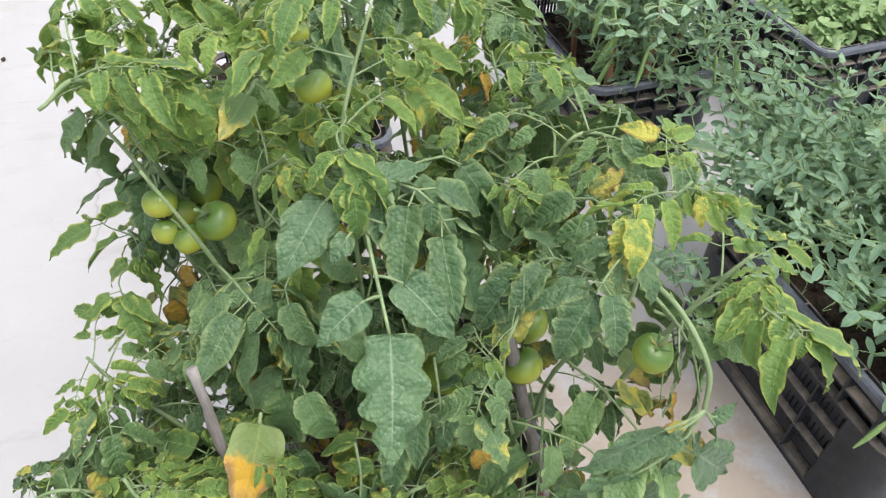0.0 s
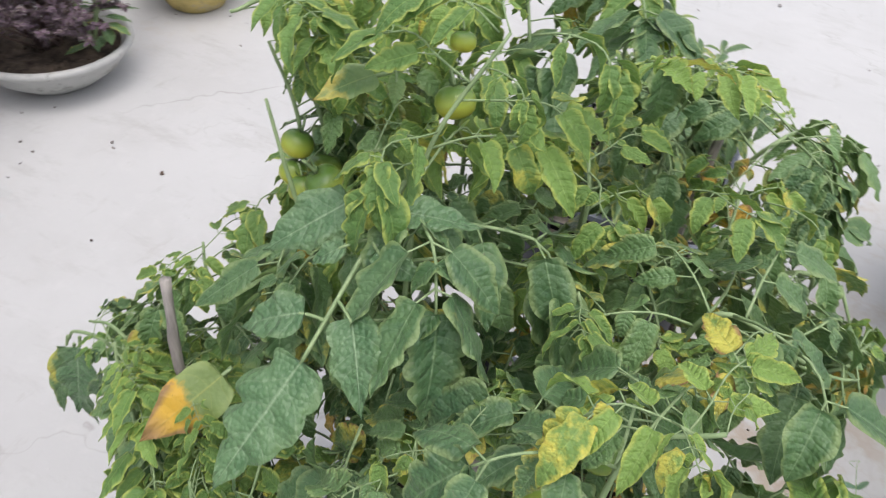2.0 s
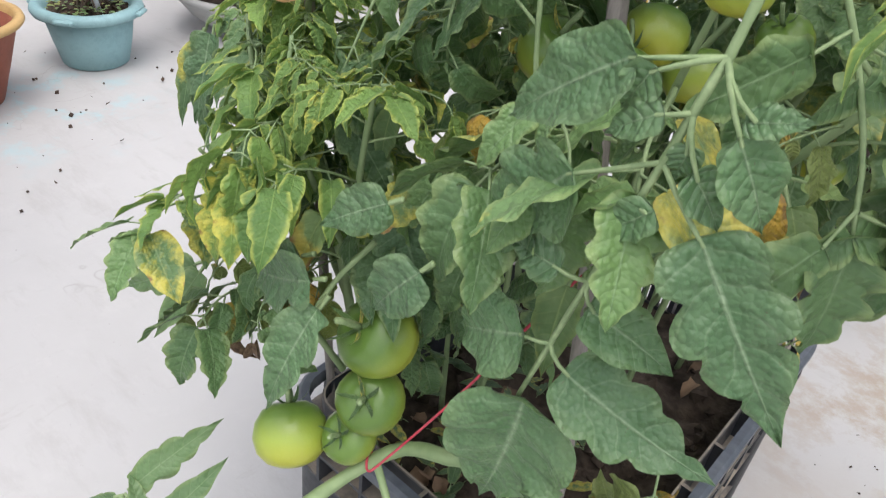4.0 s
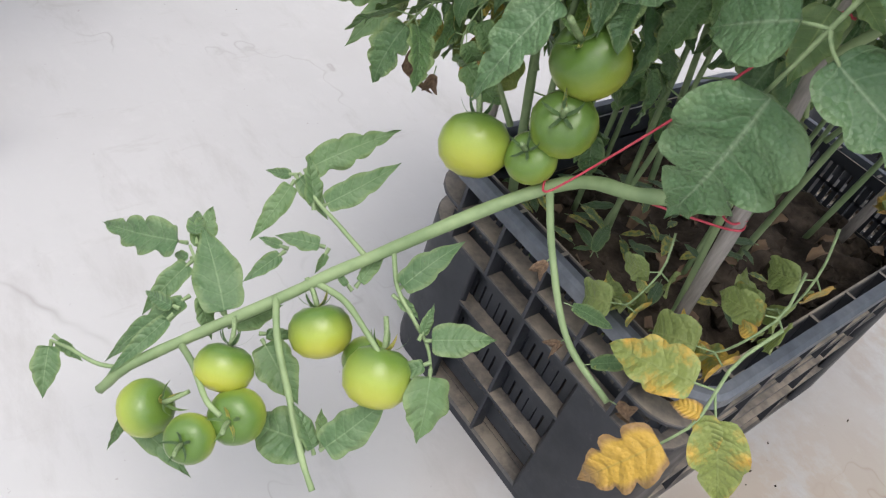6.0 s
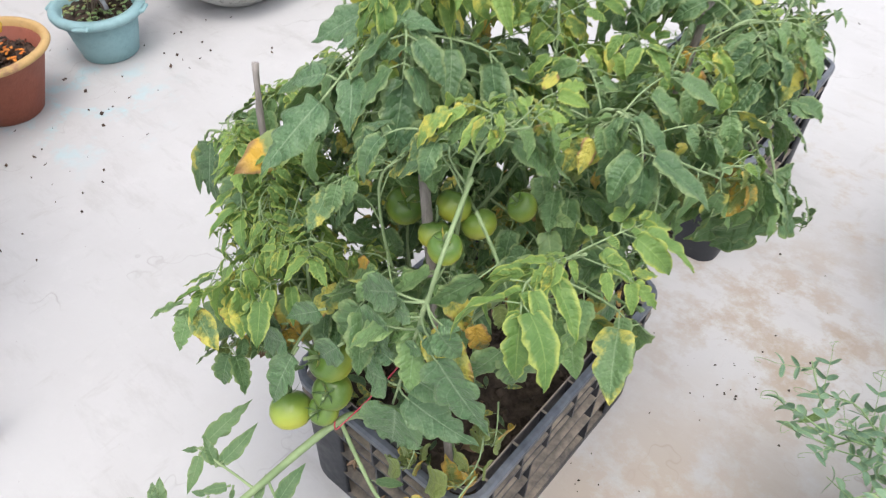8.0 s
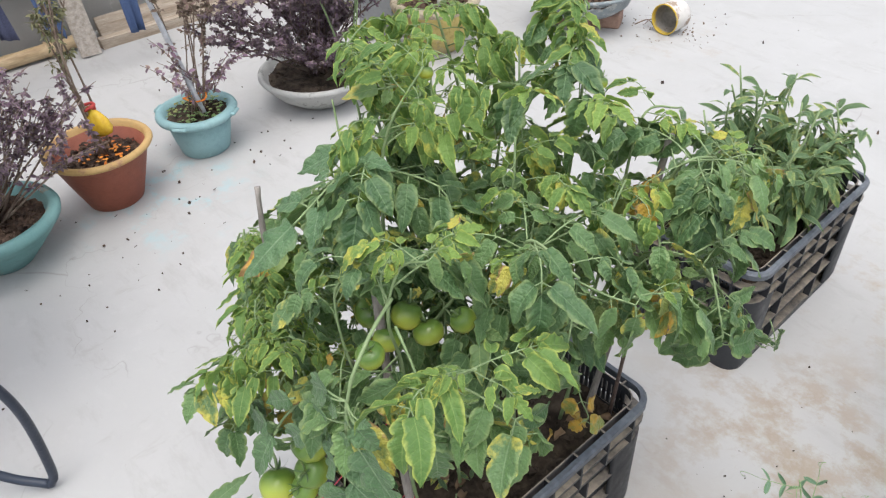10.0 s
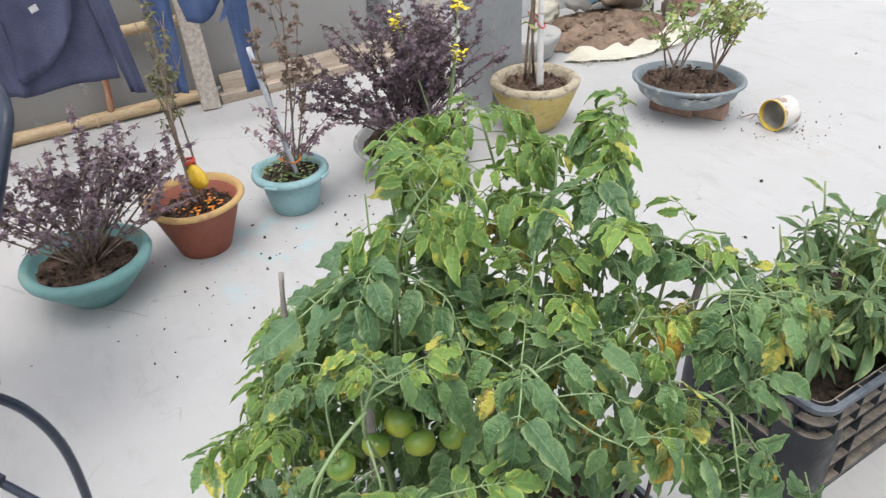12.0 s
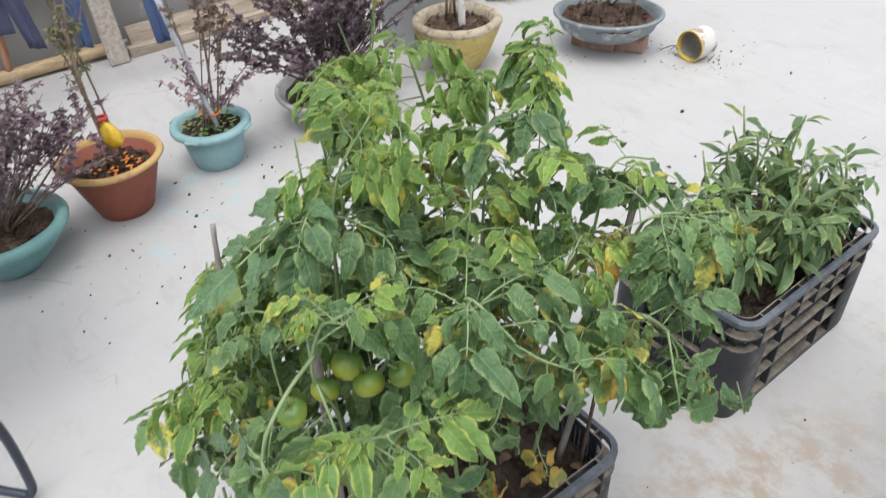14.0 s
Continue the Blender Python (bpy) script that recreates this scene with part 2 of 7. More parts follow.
def concrete_floor():
    m = Mat("painted_concrete", 0.62, 0, 0.3)
    v = m.coord("Object")
    big = m.noise(0.55, 6, 0.62, v)
    mid = m.noise(3.2, 6, 0.65, v)
    c = m.ramp(big, (0.30, (0.387, 0.387, 0.381)), (0.55, (0.430, 0.430, 0.424)), (0.75, (0.465, 0.465, 0.459)))
    c = m.mix(m.ramp(mid, (0.48, 0.0), (0.70, 0.6)), c, (0.385, 0.38, 0.37))
    st = m.node("Mapping")
    st.inputs["Scale"].default_value = (2.2, 7.0, 1)
    st.inputs["Rotation"].default_value = (0, 0, 0.6)
    m.link(v, st.inputs["Vector"])
    streak = m.noise(1.6, 7, 0.7, st.outputs[0])
    c = m.mix(m.ramp(streak, (0.54, 0.0), (0.68, 0.55)), c, (0.345, 0.335, 0.32))
    warp = m.node("VectorMath", operation="ADD")
    m.link(v, warp.inputs[0])
    m.link(m.ramp(m.noise(2.2, 4, 0.6, v), (0.3, 0.0), (0.7, 0.6)), warp.inputs[1])
    hair = m.node("TexVoronoi")
    hair.feature = "DISTANCE_TO_EDGE"
    hair.inputs["Scale"].default_value = 0.9
    m.link(warp.outputs["Vector"], hair.inputs["Vector"])
    thin = m.math("MULTIPLY", m.ramp(hair.outputs["Distance"], (0.0015, 1.0), (0.0045, 0.0)), m.ramp(m.noise(3.5, 4, 0.6, v), (0.45, 0.0), (0.6, 0.6)))
    c = m.mix(thin, c, (0.24, 0.225, 0.205))
    scuff = m.node("Mapping")
    scuff.inputs["Scale"].default_value = (9.0, 2.4, 1)
    scuff.inputs["Rotation"].default_value = (0, 0, -0.5)
    m.link(v, scuff.inputs["Vector"])
    c = m.mix(m.ramp(m.noise(2.1, 6, 0.7, scuff.outputs[0]), (0.60, 0.0), (0.72, 0.45)), c, (0.33, 0.315, 0.295))
    blot = m.noise(1.15, 3, 0.5, v)
    c = m.mix(m.ramp(blot, (0.66, 0.0), (0.74, 0.45)), c, (0.39, 0.35, 0.30))
    for x, y, r, tint, fine, lo in ((-1.50, 0.05, 0.36, (0.30, 0.50, 0.54), 9, 0.52), (0.48, -0.05, 0.55, (0.36, 0.29, 0.215), 7, 0.37), (-1.05, 2.15, 0.45, (0.38, 0.33, 0.28), 8, 0.56), (-1.65, 1.1, 0.5, (0.42, 0.39, 0.35), 7, 0.56), (0.36, 0.62, 0.42, (0.30, 0.235, 0.165), 8, 0.46), (0.40, 1.25, 0.5, (0.36, 0.30, 0.23), 7, 0.52), (0.55, -0.35, 0.40, (0.30, 0.24, 0.17), 9, 0.50)):
        far = m.node("VectorMath", operation="DISTANCE")
        m.link(v, far.inputs[0])
        far.inputs[1].default_value = (x, y, 0)
        near = m.ramp(m.math("DIVIDE", far.outputs["Value"], r), (0.35, 1.0), (1.0, 0.0))
        c = m.mix(m.math("MULTIPLY", near, m.ramp(m.noise(fine, 6, 0.7, v), (lo, 0.0), (lo + 0.14, 0.75))), c, tint)
    fleck = m.noise(70, 3, 0.7, v)
    c = m.mix(m.ramp(fleck, (0.70, 0.0), (0.74, 0.5)), c, (0.25, 0.23, 0.21))
    c = m.mix(m.ramp(m.noise(16, 5, 0.7, v), (0.55, 0.0), (0.75, 0.25)), c, (0.51, 0.51, 0.50))
    h = m.math("ADD", m.math("MULTIPLY", mid, 0.5), m.math("MULTIPLY", fleck, 0.25))
    return m.color(c).bump(h, 0.25, 0.004).m


FLOOR = concrete_floor()


def plaster_wall():
    m = Mat("cement_plaster", 0.85, 0, 0.25)
    v = m.coord("Object")
    c = m.ramp(m.noise(1.1, 6, 0.6, v), (0.3, (0.228, 0.222, 0.212)), (0.7, (0.325, 0.32, 0.31)))
    c = m.mix(m.ramp(m.noise(4.5, 6, 0.7, v), (0.52, 0.0), (0.72, 0.6)), c, (0.30, 0.29, 0.27))
    c = m.mix(m.ramp(m.noise(7, 4, 0.7, v), (0.62, 0.0), (0.7, 0.35)), c, (0.57, 0.565, 0.55))
    return m.color(c).bump(m.noise(60, 4, 0.7, v), 0.4, 0.004).m


WALL = plaster_wall()
WALL_PALE = two_tone("pale_plaster", (0.50, 0.51, 0.52), (0.60, 0.61, 0.62), 2.0, 0.85, 50, 0.35)


def crate_plastic():
    m = Mat("dark_crate_plastic", 0.42, 0, 0.45)
    v = m.coord("Object")
    c = m.ramp(m.noise(9, 4, 0.6, v), (0.3, (0.018, 0.021, 0.027)), (0.7, (0.036, 0.040, 0.048)))
    geo = m.node("NewGeometry")
    z = m.node("SeparateXYZ")
    m.link(geo.outputs["Normal"], z.inputs[0])
    settle = m.math("MULTIPLY", m.ramp(z.outputs[2], (0.55, 0.0), (0.98, 1.0)), m.ramp(m.noise(14, 5, 0.7, v), (0.36, 0.15), (0.60, 0.95)))
    c = m.mix(settle, c, (0.31, 0.265, 0.21))
    c = m.mix(m.ramp(m.noise(32, 5, 0.75, v), (0.60, 0.0), (0.72, 0.25)), c, (0.20, 0.185, 0.165))
    m.link(m.ramp(m.noise(22, 4, 0.7, v), (0.3, 0.34), (0.7, 0.62)), m.b.inputs["Roughness"])
    return m.color(c).bump(m.noise(140, 3, 0.6, v), 0.12, 0.001).m


CRATE = crate_plastic()
CRATE_RIM = two_tone("blue_grey_crate_rim", (0.075, 0.088, 0.108), (0.135, 0.150, 0.172), 16, 0.45, 90, 0.15, 0.001)
SOIL = two_tone("dry_soil", (0.028, 0.022, 0.017), (0.095, 0.073, 0.056), 26, 0.95, 90, 0.9, 0.006, 0.15)
SOIL_BROWN = two_tone("brown_clods", (0.055, 0.038, 0.028), (0.165, 0.112, 0.082), 20, 0.95, 80, 0.9, 0.008, 0.15)
SOIL_PALE = two_tone("brown_earth", (0.12, 0.085, 0.062), (0.26, 0.19, 0.14), 12, 0.95, 70, 0.9, 0.008, 0.15)
STAKE = two_tone("weathered_wood", (0.16, 0.14, 0.125), (0.31, 0.285, 0.26), 8, 0.85, 60, 0.6, 0.002, 0.3, stretch=(6, 6, 0.7))
BROWN_STAKE = two_tone("brown_cane", (0.26, 0.12, 0.07), (0.42, 0.24, 0.15), 8, 0.7, 60, 0.4, 0.002, stretch=(6, 6, 0.7))
BAMBOO = two_tone("bamboo", (0.34, 0.24, 0.13), (0.52, 0.40, 0.25), 7, 0.5, 50, 0.3, 0.002, stretch=(6, 0.8, 6))
BOARD = two_tone("old_board", (0.30, 0.235, 0.175), (0.50, 0.43, 0.35), 5, 0.85, 45, 0.6, 0.003, stretch=(8, 0.8, 8))
PALE_BOARD = two_tone("pale_board", (0.36, 0.31, 0.26), (0.56, 0.51, 0.45), 6, 0.85, 45, 0.6, 0.003, stretch=(8, 8, 0.8))
TWINE = two_tone("red_twine", (0.42, 0.035, 0.06), (0.55, 0.09, 0.12), 60, 0.6, 200, 0.4, 0.001)
WIRE = two_tone("dark_rod", (0.03, 0.025, 0.025), (0.12, 0.085, 0.07), 30, 0.6, 120, 0.4, 0.001)


def worn_paint(name, paint, paint2, under, wear=0.64, rough=0.6, scale=9, relief=0.35, stain=0.3):
    m = Mat(name, rough, 0, 0.4)
    v = m.coord("Object")
    c = m.ramp(m.noise(4, 5, 0.6, v), (0.3, paint), (0.7, paint2))
    g = m.noise(scale, 7, 0.72, v)
    c = m.mix(m.ramp(g, (wear, 0.0), (wear + 0.05, 0.9)), c, under)
    c = m.mix(m.ramp(m.noise(35, 4, 0.7, v), (0.5, 0.0), (0.75, stain)), c, (paint[0] * 0.5, paint[1] * 0.5, paint[2] * 0.5))
    return m.color(c).bump(m.math("ADD", g, m.noise(50, 3, 0.7, v)), relief, 0.004 + 0.006 * (relief > 0.5)).m


TEAL = worn_paint("teal_paint", (0.115, 0.255, 0.25), (0.19, 0.345, 0.335), (0.30, 0.27, 0.22), 0.60)
SKYBLUE = worn_paint("pale_blue_paint", (0.21, 0.36, 0.38), (0.28, 0.44, 0.45), (0.35, 0.40, 0.38), 0.70)
TERRACOTTA = worn_paint("terracotta", (0.20, 0.055, 0.033), (0.27, 0.088, 0.052), (0.16, 0.08, 0.055), 0.66)
OCHRE = worn_paint("ochre_paint", (0.44, 0.275, 0.10), (0.52, 0.36, 0.16), (0.36, 0.20, 0.12), 0.57, 0.65, 14, 0.5, 0.4)
YELLOW_CEMENT = worn_paint("yellow_washed_cement", (0.42, 0.325, 0.095), (0.54, 0.44, 0.175), (0.42, 0.36, 0.23), 0.58, 0.75, 14, 0.8, 0.6)
CEMENT_LIP = worn_paint("weathered_cement_lip", (0.36, 0.30, 0.20), (0.48, 0.43, 0.33), (0.25, 0.20, 0.14), 0.54, 0.85, 22, 0.8, 0.6)
GREY_CEMENT = worn_paint("grey_cement", (0.34, 0.34, 0.325), (0.45, 0.45, 0.435), (0.24, 0.24, 0.22), 0.60)
BLUE_GREY = worn_paint("blue_grey_metal", (0.15, 0.185, 0.205), (0.25, 0.285, 0.30), (0.40, 0.41, 0.40), 0.55, 0.5, 13, 0.4, 0.5)
COLUMN = worn_paint("rough_concrete", (0.23, 0.24, 0.245), (0.31, 0.32, 0.325), (0.16, 0.165, 0.17), 0.63, 0.85)
BRICK = two_tone("brick_clay", (0.22, 0.13, 0.095), (0.36, 0.235, 0.18), 9, 0.9, 60, 0.6)
CHAIR_STEEL = worn_paint("blue_black_painted_steel", (0.014, 0.020, 0.036), (0.030, 0.040, 0.062), (0.20, 0.17, 0.16), 0.66, 0.33, 16)
CORD = two_tone("blue_black_cord", (0.035, 0.045, 0.065), (0.085, 0.10, 0.13), 30, 0.4, 120, 0.2, 0.001)


def cloth(name, a, b, weave=900, stripe=None):
    m = Mat(name, 0.95, 0, 0.15)
    v = m.coord("Object")
    c = m.ramp(m.noise(6, 5, 0.6, v), (0.3, a), (0.7, b))
    c = m.mix(0.3, c, m.ramp(m.noise(260, 2, 0.6, v), (0.35, 0.2), (0.65, 0.8)), "OVERLAY")
    if stripe:
        u = m.node("UVMap")
        w = m.node("SeparateXYZ")
        m.link(u.outputs[0], w.inputs[0])
        f = m.math("FRACT", m.math("MULTIPLY", w.outputs[0], 26.0))
        c = m.mix(m.math("MULTIPLY", m.ramp(f, (0.55, 0.0), (0.75, 0.55)), m.ramp(m.noise(9, 4, 0.7, v), (0.35, 0.1), (0.65, 1.0))), c, stripe)
    return m.color(c).bump(m.noise(420, 3, 0.6, v), 0.35, 0.001).m


NAVY = cloth("navy_knit", (0.062, 0.068, 0.115), (0.090, 0.098, 0.155))
DENIM = cloth("blue_denim", (0.045, 0.075, 0.165), (0.085, 0.125, 0.235), stripe=(0.12, 0.165, 0.28))
ORANGE = cloth("orange_wool", (0.55, 0.17, 0.07), (0.66, 0.25, 0.11))
RED_KNIT = cloth("red_knit", (0.42, 0.03, 0.02), (0.52, 0.06, 0.04))
WHITE_TAG = cloth("white_tag", (0.62, 0.62, 0.63), (0.72, 0.72, 0.72))
SACKING = cloth("pale_woven_sack", (0.44, 0.42, 0.34), (0.58, 0.56, 0.47))
SACK_WHITE = cloth("white_woven_sack", (0.50, 0.51, 0.50), (0.66, 0.67, 0.66))
SACK_BLUE = cloth("sky_blue_print", (0.20, 0.46, 0.60), (0.28, 0.54, 0.68))
SACK_BROWN = cloth("brown_sack", (0.20, 0.15, 0.11), (0.33, 0.26, 0.20))
LITTER = two_tone("dry_litter", (0.030, 0.022, 0.018), (0.10, 0.06, 0.04), 30, 0.9, 60, 0.3)
PETAL_ORANGE = two_tone("orange_petal", (0.66, 0.17, 0.02), (0.74, 0.28, 0.04), 30, 0.6, 60, 0.2)
PETAL_YELLOW = two_tone("yellow_petal", (0.76, 0.62, 0.02), (0.80, 0.70, 0.06), 30, 0.6, 60, 0.2)
BAG = two_tone("amber_plastic", (0.55, 0.33, 0.02), (0.66, 0.46, 0.05), 20, 0.25, 60, 0.3)
RED_KNOT = two_tone("red_cord", (0.36, 0.03, 0.03), (0.50, 0.08, 0.06), 60, 0.6, 120, 0.3)
WHITEWASH = worn_paint("whitewashed_stick", (0.60, 0.59, 0.57), (0.70, 0.69, 0.67), (0.30, 0.25, 0.21), 0.58, 0.85, 14)
TIN = worn_paint("tin_can_wall", (0.55, 0.53, 0.50), (0.64, 0.62, 0.59), (0.30, 0.21, 0.15), 0.52, 0.5, 12)
TIN_INSIDE = two_tone("tin_inside", (0.22, 0.20, 0.17), (0.36, 0.34, 0.31), 9, 0.5, 60, 0.2)
YELLOW_RIM = worn_paint("yellow_enamel", (0.52, 0.34, 0.03), (0.58, 0.42, 0.06), (0.34, 0.31, 0.27), 0.58, 0.5, 12)
GREY_PIPE = two_tone("grey_plastic_pipe", (0.38, 0.40, 0.43), (0.48, 0.50, 0.53), 14, 0.5, 60, 0.2)


# ---------------------------------------------------------------- mesh helpers
class Geo:
    """Vertices, faces, UVs and material numbers of one mesh in the making."""

    def __init__(self):
        self.v, self.f, self.uv, self.mi, self.smooth = [], [], [], [], []

    def add(self, verts, faces, mi=0, uvs=None, smooth=True, m=None):
        k = len(self.v)
        self.v += [tuple(m @ Vector(p)) for p in verts] if m else [tuple(p) for p in verts]
        for fc in faces:
            self.f.append([i + k for i in fc])
            self.mi.append(mi)
            self.smooth.append(smooth)
            self.uv += [uvs[i] if uvs else (0.5, 0.5) for i in fc]

    def mesh(self, name, *mats):
        me = bpy.data.meshes.new(name)
        me.from_pydata(self.v, [], self.f)
        lay = me.uv_layers.new(name="UVMap")
        lay.data.foreach_set("uv", [c for p in self.uv for c in p])
        me.polygons.foreach_set("material_index", self.mi)
        me.polygons.foreach_set("use_smooth", self.smooth)
        for m in mats:
            me.materials.append(m)
        me.update()
        return me


def part(name, data, parent, label="", at=None):
    """Links a mesh as one part under a thing or under a part."""
    ob = new(name, data)
    ob.parent = parent
    if at is not None:
        ob.matrix_local = at
    if label:
        ob["label"] = label
    return ob


def thing(name, label, category, m=None, group="", data=None, kind=""):
    ob = new(name, data)
    if m is not None:
        ob.matrix_world = m
    return tagged(ob, label, category, group, kind)


def smooth_path(pts, n):
    """n points on a smooth line through pts."""
    p = [Vector(q) for q in pts]
    p = [p[0] * 2 - p[1]] + p + [p[-1] * 2 - p[-2]]
    out, seg = [], len(p) - 3
    for i in range(n):
        u = i / (n - 1) * seg
        k = min(int(u), seg - 1)
        t = u - k
        a, b, c, d = p[k:k + 4]
        out.append(0.5 * ((2 * b) + (c - a) * t + (2 * a - 5 * b + 4 * c - d) * t * t + (3 * b - a - 3 * c + d) * t ** 3))
    return out


def tube(g, pts, r0, r1, sides=7, n=None, mi=0, wob=0.0, cap=True, seed=0):
    """A tapered tube along a smooth line, added to g."""
    rnd = random.Random(seed)
    line = smooth_path(pts, n or max(4, len(pts) * 4))
    verts, faces = [], []
    ref = Vector((0.31, 0.17, 0.93))
    for i, p in enumerate(line):
        d = (line[min(i + 1, len(line) - 1)] - line[max(i - 1, 0)]).normalized()
        u = d.cross(ref)
        if u.length < 0.1:
            u = d.cross(Vector((1, 0, 0)))
        u.normalize()
        w = d.cross(u)
        r = (r0 + (r1 - r0) * i / (len(line) - 1)) * (1 + wob * rnd.uniform(-1, 1))
        for k in range(sides):
            a = 2 * math.pi * k / sides
            verts.append(p + (u * math.cos(a) + w * math.sin(a)) * r)
    for i in range(len(line) - 1):
        for k in range(sides):
            k2 = (k + 1) % sides
            faces.append((i * sides + k, i * sides + k2, (i + 1) * sides + k2, (i + 1) * sides + k))
    if cap:
        faces.append(tuple(range(sides))[::-1])
        faces.append(tuple((len(line) - 1) * sides + k for k in range(sides)))
    g.add(verts, faces, mi)
    return line


def box(g, size, at=(0, 0, 0), m=None, mi=0, bevel=0.0, rz=0.0):
    """A box with optional chamfered vertical and top edges, added to g."""
    sx, sy, sz = (s / 2 for s in size)
    mt = Matrix.Translation(at) @ Matrix.Rotation(rz, 4, "Z")
    if m is not None:
        mt = m @ mt
    if bevel <= 0:
        v = [(x, y, z) for z in (-sz, sz) for y in (-sy, sy) for x in (-sx, sx)]
        f = [(0, 2, 3, 1), (4, 5, 7, 6), (0, 1, 5, 4), (2, 6, 7, 3), (0, 4, 6, 2), (1, 3, 7, 5)]
        g.add(v, f, mi, None, False, mt)
        return
    b = bevel
    ring = lambda ix, iy: [(ix - b, -iy), (ix, -iy + b), (ix, iy - b), (ix - b, iy), (-ix + b, iy), (-ix, iy - b), (-ix, -iy + b), (-ix + b, -iy)]
    v = [(x, y, -sz) for x, y in ring(sx - b, sy - b)] + [(x, y, -sz + b) for x, y in ring(sx, sy)]
    v += [(x, y, sz - b) for x, y in ring(sx, sy)] + [(x, y, sz) for x, y in ring(sx - b, sy - b)]
    f = [tuple(range(8))[::-1], tuple(range(24, 32))]
    for L in range(3):
        for k in range(8):
            f.append((L * 8 + k, L * 8 + (k + 1) % 8, L * 8 + 8 + (k + 1) % 8, L * 8 + 8 + k))
    g.add(v, f, mi, None, False, mt)


def lathe(g, profile, sides=40, mi=0, oval=1.0, wob=0.0, seed=0):
    """A turned body from (radius, height) pairs, slightly uneven."""
    verts, faces = [], []
    for j, (r, z) in enumerate(profile):
        for k in range(sides):
            a = 2 * math.pi * k / sides
            q = 1 + wob * noise.noise((math.cos(a) * 1.7 + seed, math.sin(a) * 1.7, z * 9))
            verts.append((r * q * math.cos(a), r * q * oval * math.sin(a), z))
    for j in range(len(profile) - 1):
        for k in range(sides):
            k2 = (k + 1) % sides
            faces.append((j * sides + k, j * sides + k2, (j + 1) * sides + k2, (j + 1) * sides + k))
    g.add(verts, faces, mi)


def clods(g, rx, ry, z, bumps=0.012, n=26, round_=False, seed=0, mi=0, lumps=60, corner=0.0):
    """A rough soil surface with loose clods."""
    rnd = random.Random(seed)
    verts, faces, idx = [], [], {}
    for i in range(n + 1):
        for j in range(n + 1):
            x, y = (i / n * 2 - 1), (j / n * 2 - 1)
            if round_:
                k = max(abs(x), abs(y)) / max(1e-6, math.hypot(x, y))
                x, y = x * k, y * k
            px, py = x * rx, y * ry
            h = noise.noise((px * 14 + seed, py * 14, 0)) * bumps + noise.noise((px * 45, py * 45 + seed, 3)) * bumps * 0.7
            idx[i, j] = len(verts)
            verts.append((px, py, z + h))
    for i in range(n):
        for j in range(n):
            faces.append((idx[i, j], idx[i + 1, j], idx[i + 1, j + 1], idx[i, j + 1]))
    g.add(verts, faces, mi, None, True)
    for _ in range(lumps):
        a, q = rnd.uniform(0, 6.283), math.sqrt(rnd.random()) * 0.9
        x, y = (math.cos(a) * q * rx, math.sin(a) * q * ry) if round_ else (rnd.uniform(-0.93, 0.93) * rx, rnd.uniform(-0.93, 0.93) * ry)
        pebble(g, (x, y, z + bumps * 0.2), rnd.uniform(0.004, 0.013), rnd, mi)


OCTA = [(1, 0, 0), (0, 1, 0), (-1, 0, 0), (0, -1, 0), (0, 0, 1), (0, 0, -1)]
OCTA_F = [(0, 1, 4), (1, 2, 4), (2, 3, 4), (3, 0, 4), (1, 0, 5), (2, 1, 5), (3, 2, 5), (0, 3, 5)]


def pebble(g, at, r, rnd, mi=0):
    turn = Euler((rnd.uniform(0, 6), rnd.uniform(0, 6), rnd.uniform(0, 6))).to_matrix().to_4x4()
    v = [tuple(c * r * rnd.uniform(0.6, 1.25) for c in p) for p in OCTA]
    g.add(v, OCTA_F, mi, None, False, Matrix.Translation(at) @ turn)


